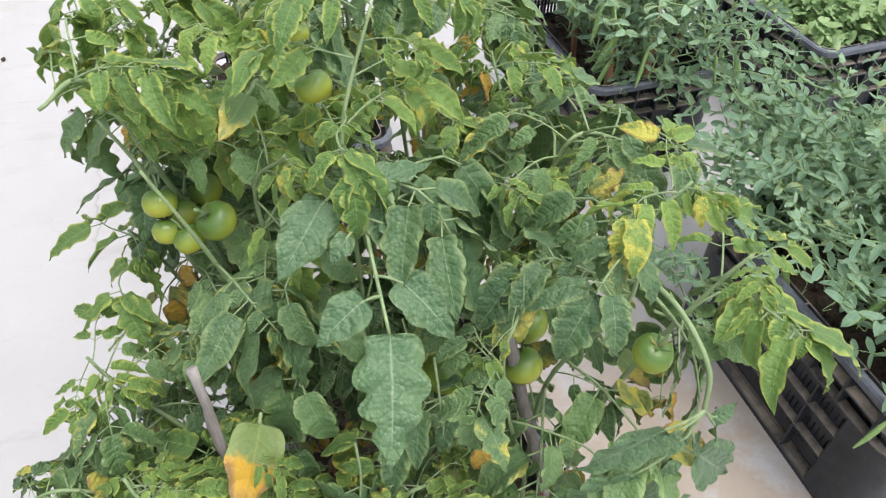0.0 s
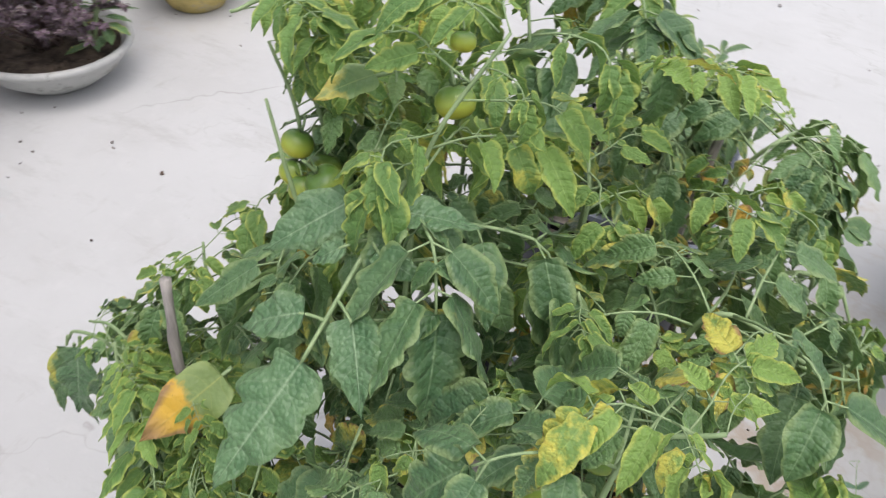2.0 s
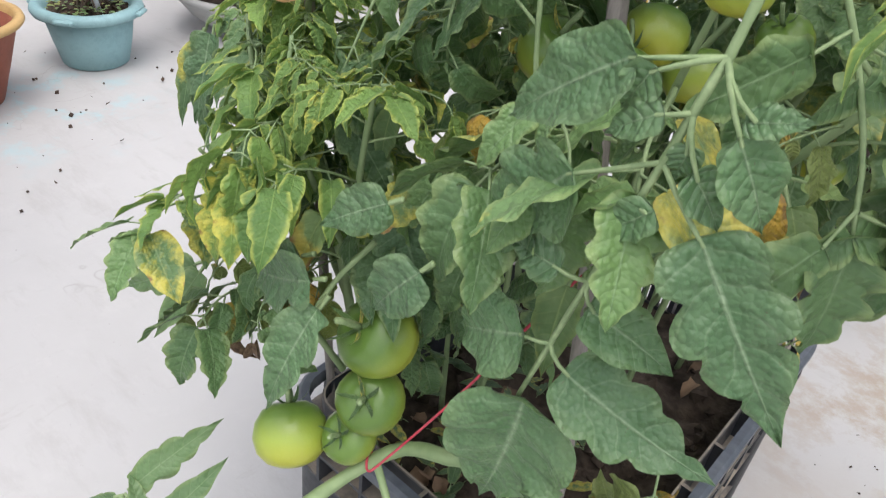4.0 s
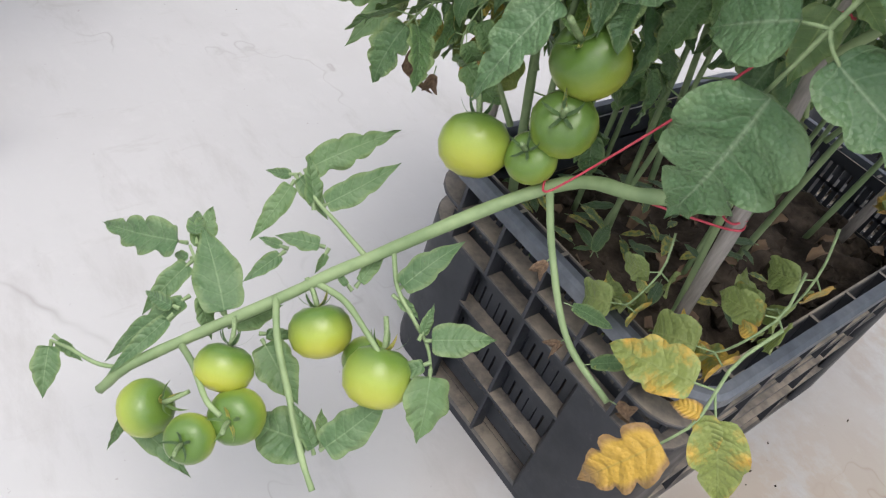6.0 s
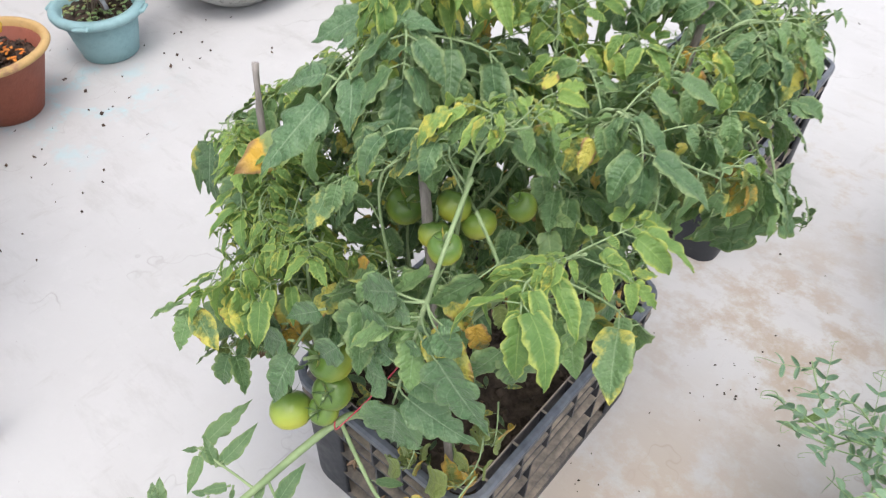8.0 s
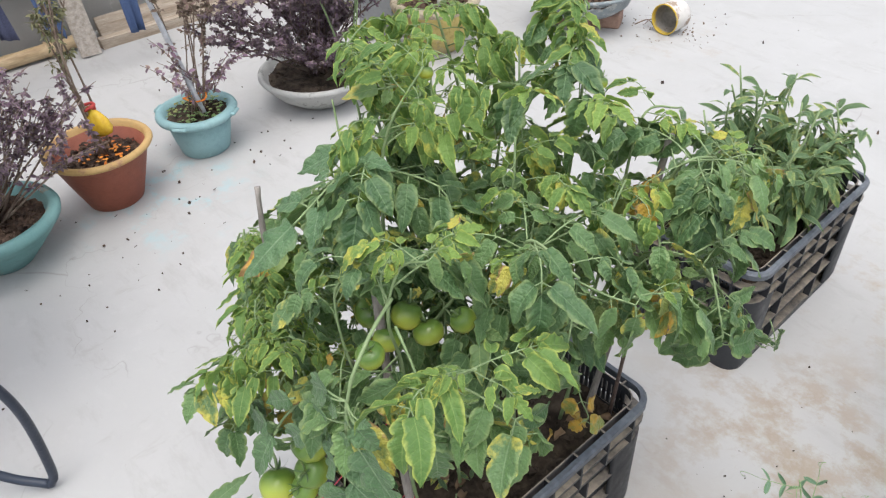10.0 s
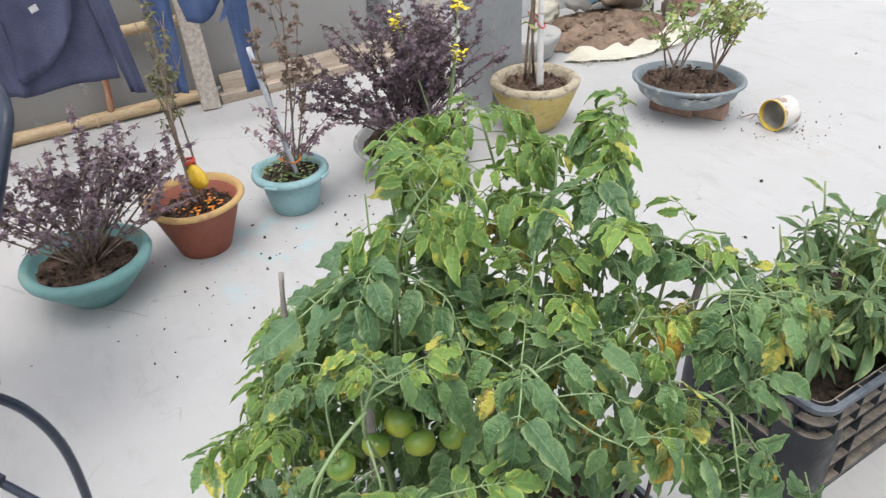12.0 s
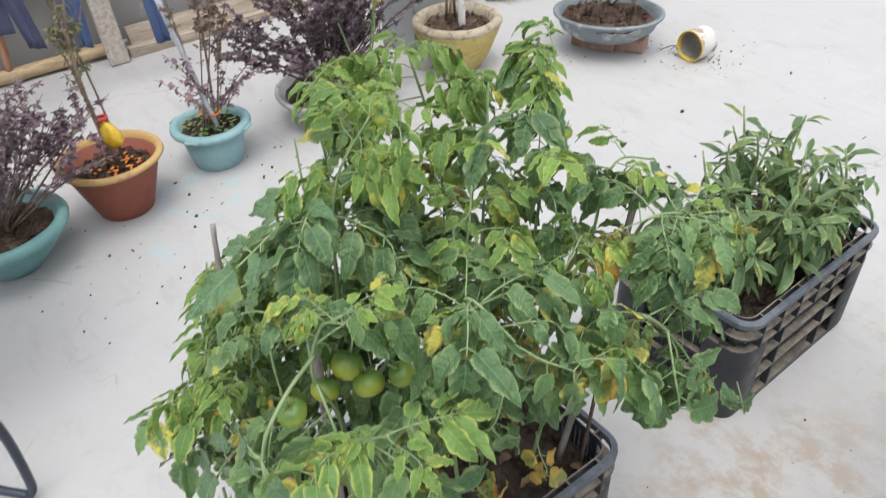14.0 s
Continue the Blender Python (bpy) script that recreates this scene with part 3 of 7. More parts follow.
# ---------------------------------------------------------------- leaves
def blade(g, m, length, width, rnd, teeth=4, notch=0.26, curl=0.25, fold=0.25, wave=0.05, n=14, mi=0, point=0.92, broad=0.38, heart=0.10):
    """One leaf blade along +x of m: heart-shaped base, rounded lobes swept to the tip, creased midrib, quilted between the side veins, curled."""
    cols = (-1.0, -0.86, -0.62, -0.30, 0.0, 0.30, 0.62, 0.86, 1.0) if n > 8 else (-1.0, -0.55, 0.0, 0.55, 1.0)
    k = len(cols)
    verts, uvs, faces = [], [], []
    twist = rnd.uniform(-0.35, 0.35)
    phase = (rnd.random(), rnd.random())
    roll_l, roll_r = rnd.uniform(-1.5, 0.6), rnd.uniform(-1.5, 0.6)
    depth = [notch * rnd.uniform(0.4, 1.6) for _ in range(2 * (int(teeth) + 3))]
    bow = rnd.uniform(-0.10, 0.10)
    rows = teeth * 1.6
    for i in range(n + 1):
        s = (i / n) ** 1.25
        w = (max(s, 0.0) ** broad) * (max(1 - s, 0.0) ** point) * (1.05 + 0.76 * point)
        ang = -curl * s * 1.6
        cx = length * (math.sin(curl * 1.6 * s) / (curl * 1.6) if abs(curl) > 0.02 else s)
        cz = length * ((math.cos(curl * 1.6 * s) - 1) / (curl * 1.6) if abs(curl) > 0.02 else 0.0)
        for c in cols:
            side = 1 if c > 0 else 0
            ac = abs(c)
            u = s * teeth + phase[side]
            cut = (1.0 - abs(math.sin(math.pi * (u % 1.0)))) ** 1.3
            edge = 1.0 - depth[int(u + 0.5) * 2 + side] * cut * max(0.0, ac * 1.7 - 0.7) * min(1.0, 6 * (1 - s))
            y = c * w * width * 0.5 * edge
            back = heart * length * c * c * (1 - s) ** 8 * min(1.0, s * 14)
            sweep = 0.42 * abs(y) * (1 - s) * min(1.0, s * 3)
            up = fold * abs(y) - 0.35 * fold * y * y / max(width, 1e-4) * 2
            up += wave * width * math.sin(6.283 * (s * teeth * 0.9 - ac * 0.4 + phase[0])) * ac * ac
            up += 0.016 * width * w * math.sin(2 * math.pi * (s * rows + phase[side] + 0.3 * c)) * (0.6 + 0.8 * phase[1 - side]) * math.sin(math.pi * min(ac * 1.05, 1.0))
            up += (roll_r if side else roll_l) * 0.22 * width * w * max(0.0, ac - 0.40) ** 2
            a = twist * s
            verts.append((cx - back + sweep + up * math.sin(-ang) * 0.3, y * math.cos(a) + bow * length * s * s, cz + up + y * math.sin(a)))
            uvs.append((s, c * 0.5 + 0.5))
    for i in range(n):
        for q in range(k - 1):
            faces.append((i * k + q, (i + 1) * k + q, (i + 1) * k + q + 1, i * k + q + 1))
    g.add(verts, faces, mi, uvs, True, m)


def along_x(p, d, up=Vector((0, 0, 1)), roll=0.0):
    """A pose at p whose +x runs along d and whose +z leans to up."""
    x = Vector(d).normalized()
    y = Vector(up).cross(x)
    if y.length < 0.05:
        y = Vector((0, 1, 0)).cross(x)
    y.normalize()
    z = x.cross(y)
    m = Matrix((x, y, z)).transposed().to_4x4()
    return Matrix.Translation(p) @ m @ Matrix.Rotation(roll, 4, "X")


def compound_leaf(seed, pairs=3, droop=0.8, curl=0.3, mats=(LEAF, STALK), broadness=0.74, fold=0.25, big=1.0, tip=0.85):
    """A tomato leaf of unit length along +x: arching rachis, hanging toothed leaflets in pairs, small ones between, a large lobed one at the end."""
    rnd = random.Random(seed)
    g = Geo()
    end = 0.58
    pts = [(0, 0, 0), (end * 0.35, rnd.uniform(-0.03, 0.03), 0.035 * droop), (end * 0.72, rnd.uniform(-0.04, 0.04), -0.02 * droop), (end * (1 - 0.12 * droop), rnd.uniform(-0.05, 0.05), -0.17 * droop)]
    line = tube(g, pts, 0.0075, 0.005, 5, 9, 1)
    for k in range(pairs):
        f = 0.38 + 0.50 * k / max(1, pairs - 1) if pairs > 1 else 0.6
        p = line[int(f * 8)]
        for side in (-1, 1):
            q = p + Vector((rnd.uniform(-0.02, 0.02), 0, 0))
            L = (0.24 + 0.13 * f) * rnd.uniform(0.8, 1.15) * big
            a = radians(rnd.uniform(45, 75)) * side
            d = Vector((math.cos(a) * 0.8, math.sin(a), -droop * rnd.uniform(0.5, 1.3)))
            ds = Vector((math.cos(a), math.sin(a), -droop * 0.25)).normalized()
            reach = rnd.uniform(0.05, 0.10)
            tube(g, [q, q + ds * reach * 0.5, q + ds * reach], 0.005, 0.004, 4, 3, 1, cap=False)
            blade(g, along_x(q + ds * reach * 0.95, d, roll=rnd.uniform(-0.5, 0.5)), L, L * broadness * rnd.uniform(0.85, 1.15), rnd, rnd.choice((2, 3, 3, 4)), 0.22, curl * rnd.uniform(0.2, 1.7), fold * rnd.uniform(-0.3, 1.5), n=18)
            if rnd.random() < 0.7:
                q2 = line[min(8, int(f * 8) + 1)]
                d2 = Vector((0.4, side, -droop * 0.6))
                w = 0.12 * rnd.uniform(0.7, 1.3)
                blade(g, along_x(q2, d2, roll=rnd.uniform(-0.5, 0.5)), w, w * 0.85, rnd, 2, 0.10, curl, fold, n=7)
    L = rnd.uniform(0.36, 0.46) * big * tip
    d = (line[-1] - line[-2]).normalized() + Vector((0, 0, -droop * 0.45))
    blade(g, along_x(line[-1], d, roll=rnd.uniform(-0.4, 0.4)), L, L * (broadness + 0.06), rnd, 4, 0.34, curl, fold, n=24)
    return g.mesh("leaf", *mats)


def modelled_leaf(seed, rachis, leaflets, mats=(LEAF, STALK), unit=0.2, thick=0.0020, bow=0.0, tilt=(0, 0, 1)):
    """A compound leaf with chosen leaflets. rachis: its length in metres; leaflets: (along, across, angle in degrees, length, width to length)."""
    rnd = random.Random(seed)
    g = Geo()
    line = tube(g, [(0, 0, 0), (rachis / unit * 0.5, 0, bow), (rachis / unit, 0, 0)], thick / unit, thick * 0.7 / unit, 6, 10, 1)
    for u, v, a, L, ratio in leaflets:
        b = Vector((u / unit, v / unit, rnd.uniform(0.0, 0.03)))
        f = max(0.0, u - abs(v) * 0.7)
        r = line[min(9, int(f / rachis * 9 + 0.5))]
        d = Vector((math.cos(radians(a)), math.sin(radians(a)), rnd.uniform(-0.12, 0.02)))
        if abs(v) > 0.004:
            tube(g, [r, (r + b) * 0.5 + Vector((0, 0, 0.01)), b + d * 0.02], thick * 0.7 / unit, thick * 0.5 / unit, 5, 4, 1, cap=False)
        blade(g, along_x(b, d, Vector(tilt), rnd.uniform(-0.12, 0.12)), L / unit, L / unit * ratio * 1.1, rnd, 4 if L > 0.08 else 3, 0.34 if L > 0.08 else 0.12, rnd.uniform(0.05, 0.35), rnd.uniform(0.1, 0.4), 0.045, 30, point=1.16, broad=0.42)
    return g.mesh("leaf", *mats)


LEAVES = [compound_leaf(10 + i, 2 + (i % 3 > 0), 0.6 + 0.16 * (i % 5), 0.22 + 0.16 * (i % 4), broadness=0.66, fold=0.42) for i in range(12)]
LEAVES_OLD = [compound_leaf(40 + i, 2, 1.1, 0.5 + 0.2 * i, mats=(LEAF_OLD, STALK)) for i in range(4)]
LEAVES_YOUNG = [compound_leaf(60 + i, 2 + i % 2, 0.25 + 0.14 * i, 0.30 + 0.12 * i, mats=(LEAF_YOUNG, STALK), broadness=0.56, fold=0.55, big=1.05) for i in range(6)]


def simple_leaf(seed, mat, ratio, teeth, notch, curl, fold, n=10, stalk=0.16, point=0.9, broad=0.6):
    rnd = random.Random(seed)
    g = Geo()
    tube(g, [(0, 0, 0), (stalk * 0.5, 0, 0.01), (stalk, 0, 0)], 0.012, 0.010, 4, 3, 1, cap=False)
    blade(g, along_x(Vector((stalk * 0.95, 0, 0)), (1, 0, -0.1)), 1 - stalk, ratio, rnd, teeth, notch, curl, fold, 0.03, n, 0, point, broad)
    return g.mesh("leaf", mat, STALK)


PEPPER_LEAVES = [simple_leaf(80 + i, LEAF_PEPPER, 0.36 + 0.03 * i, 2, 0.03, 0.25 + 0.15 * i, 0.45) for i in range(4)]
WEED_LEAVES = [simple_leaf(90 + i, LEAF, 0.5, 3, 0.15, 0.2, 0.2) for i in range(2)]
DRY_LEAVES = [simple_leaf(95 + i, LEAF_DRY, 0.5, 3, 0.3, 1.2 + 0.4 * i, 1.2) for i in range(3)]


# ---------------------------------------------------------------- structure
def slab(name, x0, x1, y0, y1, z0, z1, mat, label, category="wall", parent=None):
    g = Geo()
    box(g, (x1 - x0, y1 - y0, z1 - z0), ((x0 + x1) / 2, (y0 + y1) / 2, (z0 + z1) / 2), bevel=0.006)
    return thing(name, label, category, None, "", g.mesh(name, mat), "structure")


g = Geo()
N = 60
edge_of = lambda i: (abs(i / N * 2 - 1) ** 3.0) * math.copysign(60.0, i / N * 2 - 1)
verts, faces = [], []
for i in range(N + 1):
    for j in range(N + 1):
        x, y = edge_of(i) - 0.5, edge_of(j) + 0.8
        verts.append((x, y, 0.0))
for i in range(N):
    for j in range(N):
        faces.append((i * (N + 1) + j, (i + 1) * (N + 1) + j, (i + 1) * (N + 1) + j + 1, i * (N + 1) + j + 1))
g.add(verts, faces)
thing("floor", "pale grey-white painted concrete terrace floor with stains", "floor", None, "", g.mesh("floor", FLOOR), "structure")
slab("wall_west", -3.22, -3.0, -4.5, 1.27, 0, 1.35, WALL, "grey cement-plastered terrace wall with damp stains")
slab("wall_west_pale", -3.2, -3.02, 1.42, 3.35, 0, 1.35, WALL_PALE, "pale grey plastered wall beyond the opening")
slab("wall_behind_gap", -3.6, -3.45, 1.1, 1.7, 0, 1.35, WALL_PALE, "pale wall seen through the narrow opening")
slab("skirting", -3.0, -2.965, -4.5, 1.27, 0, 0.035, FLOOR, "rounded cement fillet along the foot of the wall", "skirting")


def column():
    col = thing("column", "rough grey concrete column with chipped edges", "column", pose(-2.06, 1.435, 0, 0, 0, 14), kind="structure")
    g = Geo()
    n, hgt = 26, 1.5
    verts, faces = [], []
    ring = [(-0.1, -0.1), (0.0, -0.1), (0.095, -0.1), (0.1, -0.092), (0.1, 0.0), (0.1, 0.092), (0.095, 0.1), (0, 0.1), (-0.1, 0.1), (-0.1, 0.0)]
    for i in range(n + 1):
        z = hgt * i / n
        for k, (x, y) in enumerate(ring):
            c = 1 + 0.035 * noise.noise((x * 40, y * 40, z * 22)) * (k in (2, 3, 5, 6))
            verts.append((x * c, y * c, z))
    R = len(ring)
    for i in range(n):
        for k in range(R):
            faces.append((i * R + k, i * R + (k + 1) % R, (i + 1) * R + (k + 1) % R, (i + 1) * R + k))
    faces.append(tuple(n * R + k for k in range(R)))
    g.add(verts, faces, 0, None, False)
    part("shaft", g.mesh("shaft", COLUMN), col)
    g = Geo()
    rnd = random.Random(4)
    for k in range(60):
        pebble(g, (0.098 + rnd.uniform(-0.004, 0.006), -0.098 + rnd.uniform(-0.006, 0.004), rnd.uniform(0.05, 1.45)), rnd.uniform(0.003, 0.007), rnd)
    ob = part("mortar_crumbs", g.mesh("mortar_crumbs", BRICK), col)
    ob["kind"] = "stuff"


column()


# ---------------------------------------------------------------- crates
def rounded_rect(hx, hy, r, k=5):
    pts = []
    for cx, cy, a0 in ((hx - r, hy - r, 0), (-hx + r, hy - r, 90), (-hx + r, -hy + r, 180), (hx - r, -hy + r, 270)):
        for i in range(k + 1):
            a = radians(a0 + 90 * i / k)
            pts.append((cx + r * math.cos(a), cy + r * math.sin(a)))
    return pts


def ring_band(g, hx, hy, r, z0, z1, inset, bevel=0.002):
    """A flat-sided hoop round the crate."""
    outs, ins = rounded_rect(hx, hy, r), rounded_rect(hx - inset, hy - inset, max(r - inset, 0.004))
    tops = rounded_rect(hx - bevel, hy - bevel, r - bevel)
    n = len(outs)
    layers = [[(x, y, z0) for x, y in ins], [(x, y, z0) for x, y in outs], [(x, y, z1 - bevel) for x, y in outs], [(x, y, z1) for x, y in tops], [(x, y, z1) for x, y in ins], [(x, y, z0) for x, y in ins]]
    verts = [p for L in layers for p in L]
    faces = [(L * n + k, L * n + (k + 1) % n, (L + 1) * n + (k + 1) % n, (L + 1) * n + k) for L in range(5) for k in range(n)]
    g.add(verts, faces, 0, None, False)


def slotted_panel(length, z0, z1):
    """A thin wall with rows of upright slots, in the x-z plane."""
    g = Geo()
    rows = ((z0, z0 + 0.025), (z0 + 0.085, z0 + 0.098), (z0 + 0.150, z0 + 0.165), (z1 - 0.012, z1))
    for a, b in rows:
        box(g, (length, 0.004, b - a), (0, 0, (a + b) / 2))
    step = 0.0118
    for (_, a), (b, _) in zip(rows, rows[1:]):
        n = int(length / step)
        for i in range(n + 1):
            wide = 0.0088 if i % 4 else 0.0118
            box(g, (wide, 0.0034, b - a + 0.002), (-length / 2 + i * step, 0, (a + b) / 2))
    return g.mesh("wall_panel", CRATE)


HX, HY, HZ = 0.18, 0.27, 0.30
LONG_PANEL, SHORT_PANEL = slotted_panel(2 * HY - 0.07, 0.03, HZ - 0.075), slotted_panel(2 * HX - 0.07, 0.03, HZ - 0.075)


def crate_meshes():
    out = {}
    g = Geo()
    ring_band(g, HX, HY, 0.045, HZ - 0.016, HZ, 0.012, 0.004)
    out["rim"] = g.mesh("rim", CRATE_RIM)
    for key, z, grow in (("flange_upper", HZ - 0.045, -0.001), ("flange_lower", HZ - 0.085, -0.003)):
        g = Geo()
        ring_band(g, HX + grow, HY + grow, 0.045, z - 0.004, z, 0.024, 0.001)
        out[key] = g.mesh("flange", CRATE)
    g = Geo()
    ring_band(g, HX - 0.022, HY - 0.022, 0.03, HZ - 0.085, HZ - 0.074, 0.003, 0.001)
    ring_band(g, HX - 0.022, HY - 0.022, 0.03, HZ - 0.020, HZ - 0.004, 0.003, 0.001)
    for sx in (-1, 1):
        box(g, (0.003, 2 * HY - 0.104, 0.058), (sx * (HX - 0.0235), 0, HZ - 0.047))
        for k in range(25):
            box(g, (0.0066, 0.003, 0.058), ((k - 12) * 0.0105, sx * (HY - 0.0235), HZ - 0.047))
    out["collar"] = g.mesh("collar", CRATE)
    g = Geo()
    ring_band(g, HX - 0.006, HY - 0.006, 0.04, 0.0, 0.014, 0.03, 0.003)
    out["foot_ring"] = g.mesh("foot_ring", CRATE)
    g = Geo()
    box(g, (2 * HX - 0.05, 2 * HY - 0.05, 0.006), (0, 0, 0.012))
    out["base"] = g.mesh("base", CRATE)
    g = Geo()
    box(g, (0.004, 0.022, 0.082), (0, 0, 0))
    out["rib"] = g.mesh("rib", CRATE)
    g = Geo()
    pts = [(0.018 + 0.042 * math.cos(radians(a)) - 0.042, 0.018 + 0.042 * math.sin(radians(a)) - 0.042) for a in range(0, 91, 15)]
    pts = [(0.018, -0.075)] + pts + [(-0.075, 0.018)]
    verts = [(x, y, 0.012) for x, y in pts] + [(x, y, HZ - 0.085) for x, y in pts]
    inner = [(x - 0.006, y - 0.006) for x, y in pts]
    verts += [(x, y, 0.012) for x, y in inner] + [(x, y, HZ - 0.085) for x, y in inner]
    n = len(pts)
    faces = [(k, k + 1, n + k + 1, n + k) for k in range(n - 1)] + [(2 * n + k + 1, 2 * n + k, 3 * n + k, 3 * n + k + 1) for k in range(n - 1)]
    faces += [(0, n, 3 * n, 2 * n), (n - 1, 3 * n - 1, 4 * n - 1, 2 * n - 1)]
    g.add(verts, faces, 0, None, True)
    out["post"] = g.mesh("corner_post", CRATE)
    for key, length in (("long_bar", 2 * HY - 0.15), ("short_bar", 2 * HX - 0.15)):
        g = Geo()
        box(g, (length, 0.018, 0.004), (0, 0, 0))
        out[key] = g.mesh("cross_bar", CRATE)
    g = Geo()
    box(g, (0.004, 0.016, 0.20), (0, 0, 0))
    out["stay"] = g.mesh("stay", CRATE)
    return out


CRATE_PARTS = crate_meshes()


def crate(label, m):
    c = thing("plastic_crate", label, "crate", m, "vegetable crates on the terrace")
    P = CRATE_PARTS
    part("rim", P["rim"], c, "blue-grey worn rim")
    part("flange", P["flange_upper"], c)
    part("flange", P["flange_lower"], c)
    part("collar", P["collar"], c)
    part("foot_ring", P["foot_ring"], c)
    part("base", P["base"], c)
    for sx in (-1, 1):
        part("wall_panel", LONG_PANEL, c, "slotted side panel", pose(sx * (HX - 0.024), 0, 0, 0, 0, 90))
        part("wall_panel", SHORT_PANEL, c, "slotted side panel", pose(0, sx * (HY - 0.024), 0))
        for z in (0.085, 0.150):
            part("cross_bar", P["long_bar"], c, "", pose(sx * (HX - 0.014), 0, z, 0, 0, 90))
            part("cross_bar", P["short_bar"], c, "", pose(0, sx * (HY - 0.014), z))
        for k in (-0.10, 0.10):
            part("stay", P["stay"], c, "", pose(sx * (HX - 0.014), k, 0.113, 0, 0, 90))
        part("stay", P["stay"], c, "", pose(0, sx * (HY - 0.014), 0.113))
        for k in range(7):
            part("rib", P["rib"], c, "", pose(sx * (HX - 0.012), -0.21 + 0.07 * k, HZ - 0.044, 0, 0, 90))
        for k in range(5):
            part("rib", P["rib"], c, "", pose(-0.12 + 0.06 * k, sx * (HY - 0.012), HZ - 0.044))
    for x, y, a in ((1, 1, 0), (-1, 1, 90), (-1, -1, 180), (1, -1, 270)):
        part("corner_post", P["post"], c, "", pose(x * (HX - 0.022), y * (HY - 0.022), 0, 0, 0, a))
    return c


CRATE_A = pose(0.020, 0.020, 0)
CRATE_B = pose(-0.015, 0.955, 0, 0, 0, 1)
CRATE_P1 = pose(0.815, 1.02, 0, 0, 0, 2)
CRATE_P2 = pose(0.885, 0.07, 0, 0, 0, 1)
CRATE_C = pose(1.44, 1.03, 0, 0, 0, 3)
crate("dark slotted plastic crate holding the tomato plants", CRATE_A)
crate("dark slotted plastic crate holding chilli plants", CRATE_B)
crate("dark slotted plastic crate holding staked pea plants", CRATE_P1)
crate("dark dusty plastic crate overgrown by pea plants", CRATE_P2)
crate("dark plastic crate full of coriander seedlings", CRATE_C)
for k, (m, z, lab) in enumerate(((CRATE_A, 0.225, "dry brown soil in the tomato crate"), (CRATE_B, 0.235, "dark littered soil in the chilli crate"), (CRATE_P1, 0.22, "dark soil in the pea crate"), (CRATE_P2, 0.22, "dark soil in the pea crate"), (CRATE_C, 0.25, "dark soil under the coriander"))):
    g = Geo()
    clods(g, HX - 0.028, HY - 0.028, z, 0.022, 34, False, k, 0, 170)
    box(g, (2 * HX - 0.058, 2 * HY - 0.058, z - 0.045), (0, 0, (z - 0.045) / 2 + 0.018))
    thing("soil", lab, "soil", m, "", g.mesh("soil", SOIL), "stuff")


# ---------------------------------------------------------------- tomato plants
def tomato_meshes():
    out = []
    for s in range(3):
        g = Geo()
        prof = [(0.0, -0.43), (0.16, -0.425), (0.32, -0.36), (0.45, -0.22), (0.5, -0.02), (0.47, 0.17), (0.37, 0.32), (0.22, 0.395), (0.10, 0.385), (0.0, 0.36)]
        verts, faces, n = [], [], 20
        for r, z in prof:
            for k in range(n):
                a = 2 * math.pi * k / n
                lobe = 1 + 0.018 * math.cos(a * (4 + s)) * (z > 0)
                verts.append((r * lobe * math.cos(a), r * lobe * math.sin(a), z * (0.92 + 0.05 * s)))
        for j in range(len(prof) - 1):
            for k in range(n):
                faces.append((j * n + k, j * n + (k + 1) % n, (j + 1) * n + (k + 1) % n, (j + 1) * n + k))
        g.add(verts, faces)
        out.append(g.mesh("tomato", TOMATO))
    return out


TOMATOES = tomato_meshes()


def calyx_mesh():
    g = Geo()
    rnd = random.Random(5)
    for k in range(5):
        a = 2 * math.pi * k / 5
        blade(g, along_x(Vector((0, 0, 0.36)), (math.cos(a), math.sin(a), 0.15)), 0.46, 0.085, rnd, 1, 0, -0.75, 0.4, 0.0, 5)
    tube(g, [(0, 0, 0.36), (0.03, 0, 0.6), (0.10, 0.02, 0.85)], 0.05, 0.04, 5, 5, 1)
    return g.mesh("calyx", LEAF, STALK)


CALYX = calyx_mesh()


def fruit(plant, x, y, z, d, tip=0.0, az=0.0):
    """A green tomato of diameter d with its calyx, hanging at (x, y, z)."""
    m = Matrix.Translation((x, y, z)) @ Euler((tip, tip * 0.5, az)).to_matrix().to_4x4() @ Matrix.Diagonal((d, d, d, 1))
    t = part("tomato", TOMATOES[int(abs(x * 977 + y * 311) * 10) % 3], plant, "unripe green tomato", m)
    part("calyx", CALYX, t)
    return t


def put_leaf(plant, data, p, d, size, up=(0, 0, 1), roll=0.0, name="leaf", label=""):
    m = along_x(Vector(p), Vector(d), Vector(up), roll) @ Matrix.Diagonal((size, size, size, 1))
    return part(name, data, plant, label, m)


def stem(plant, pts, r0, r1, name="stem", mat=None, sides=8, wob=0.08, seed=0):
    g = Geo()
    line = tube(g, pts, r0, r1, sides, max(8, len(pts) * 6), 0, wob, seed=seed)
    part(name, g.mesh(name, mat or STALK), plant)
    return line


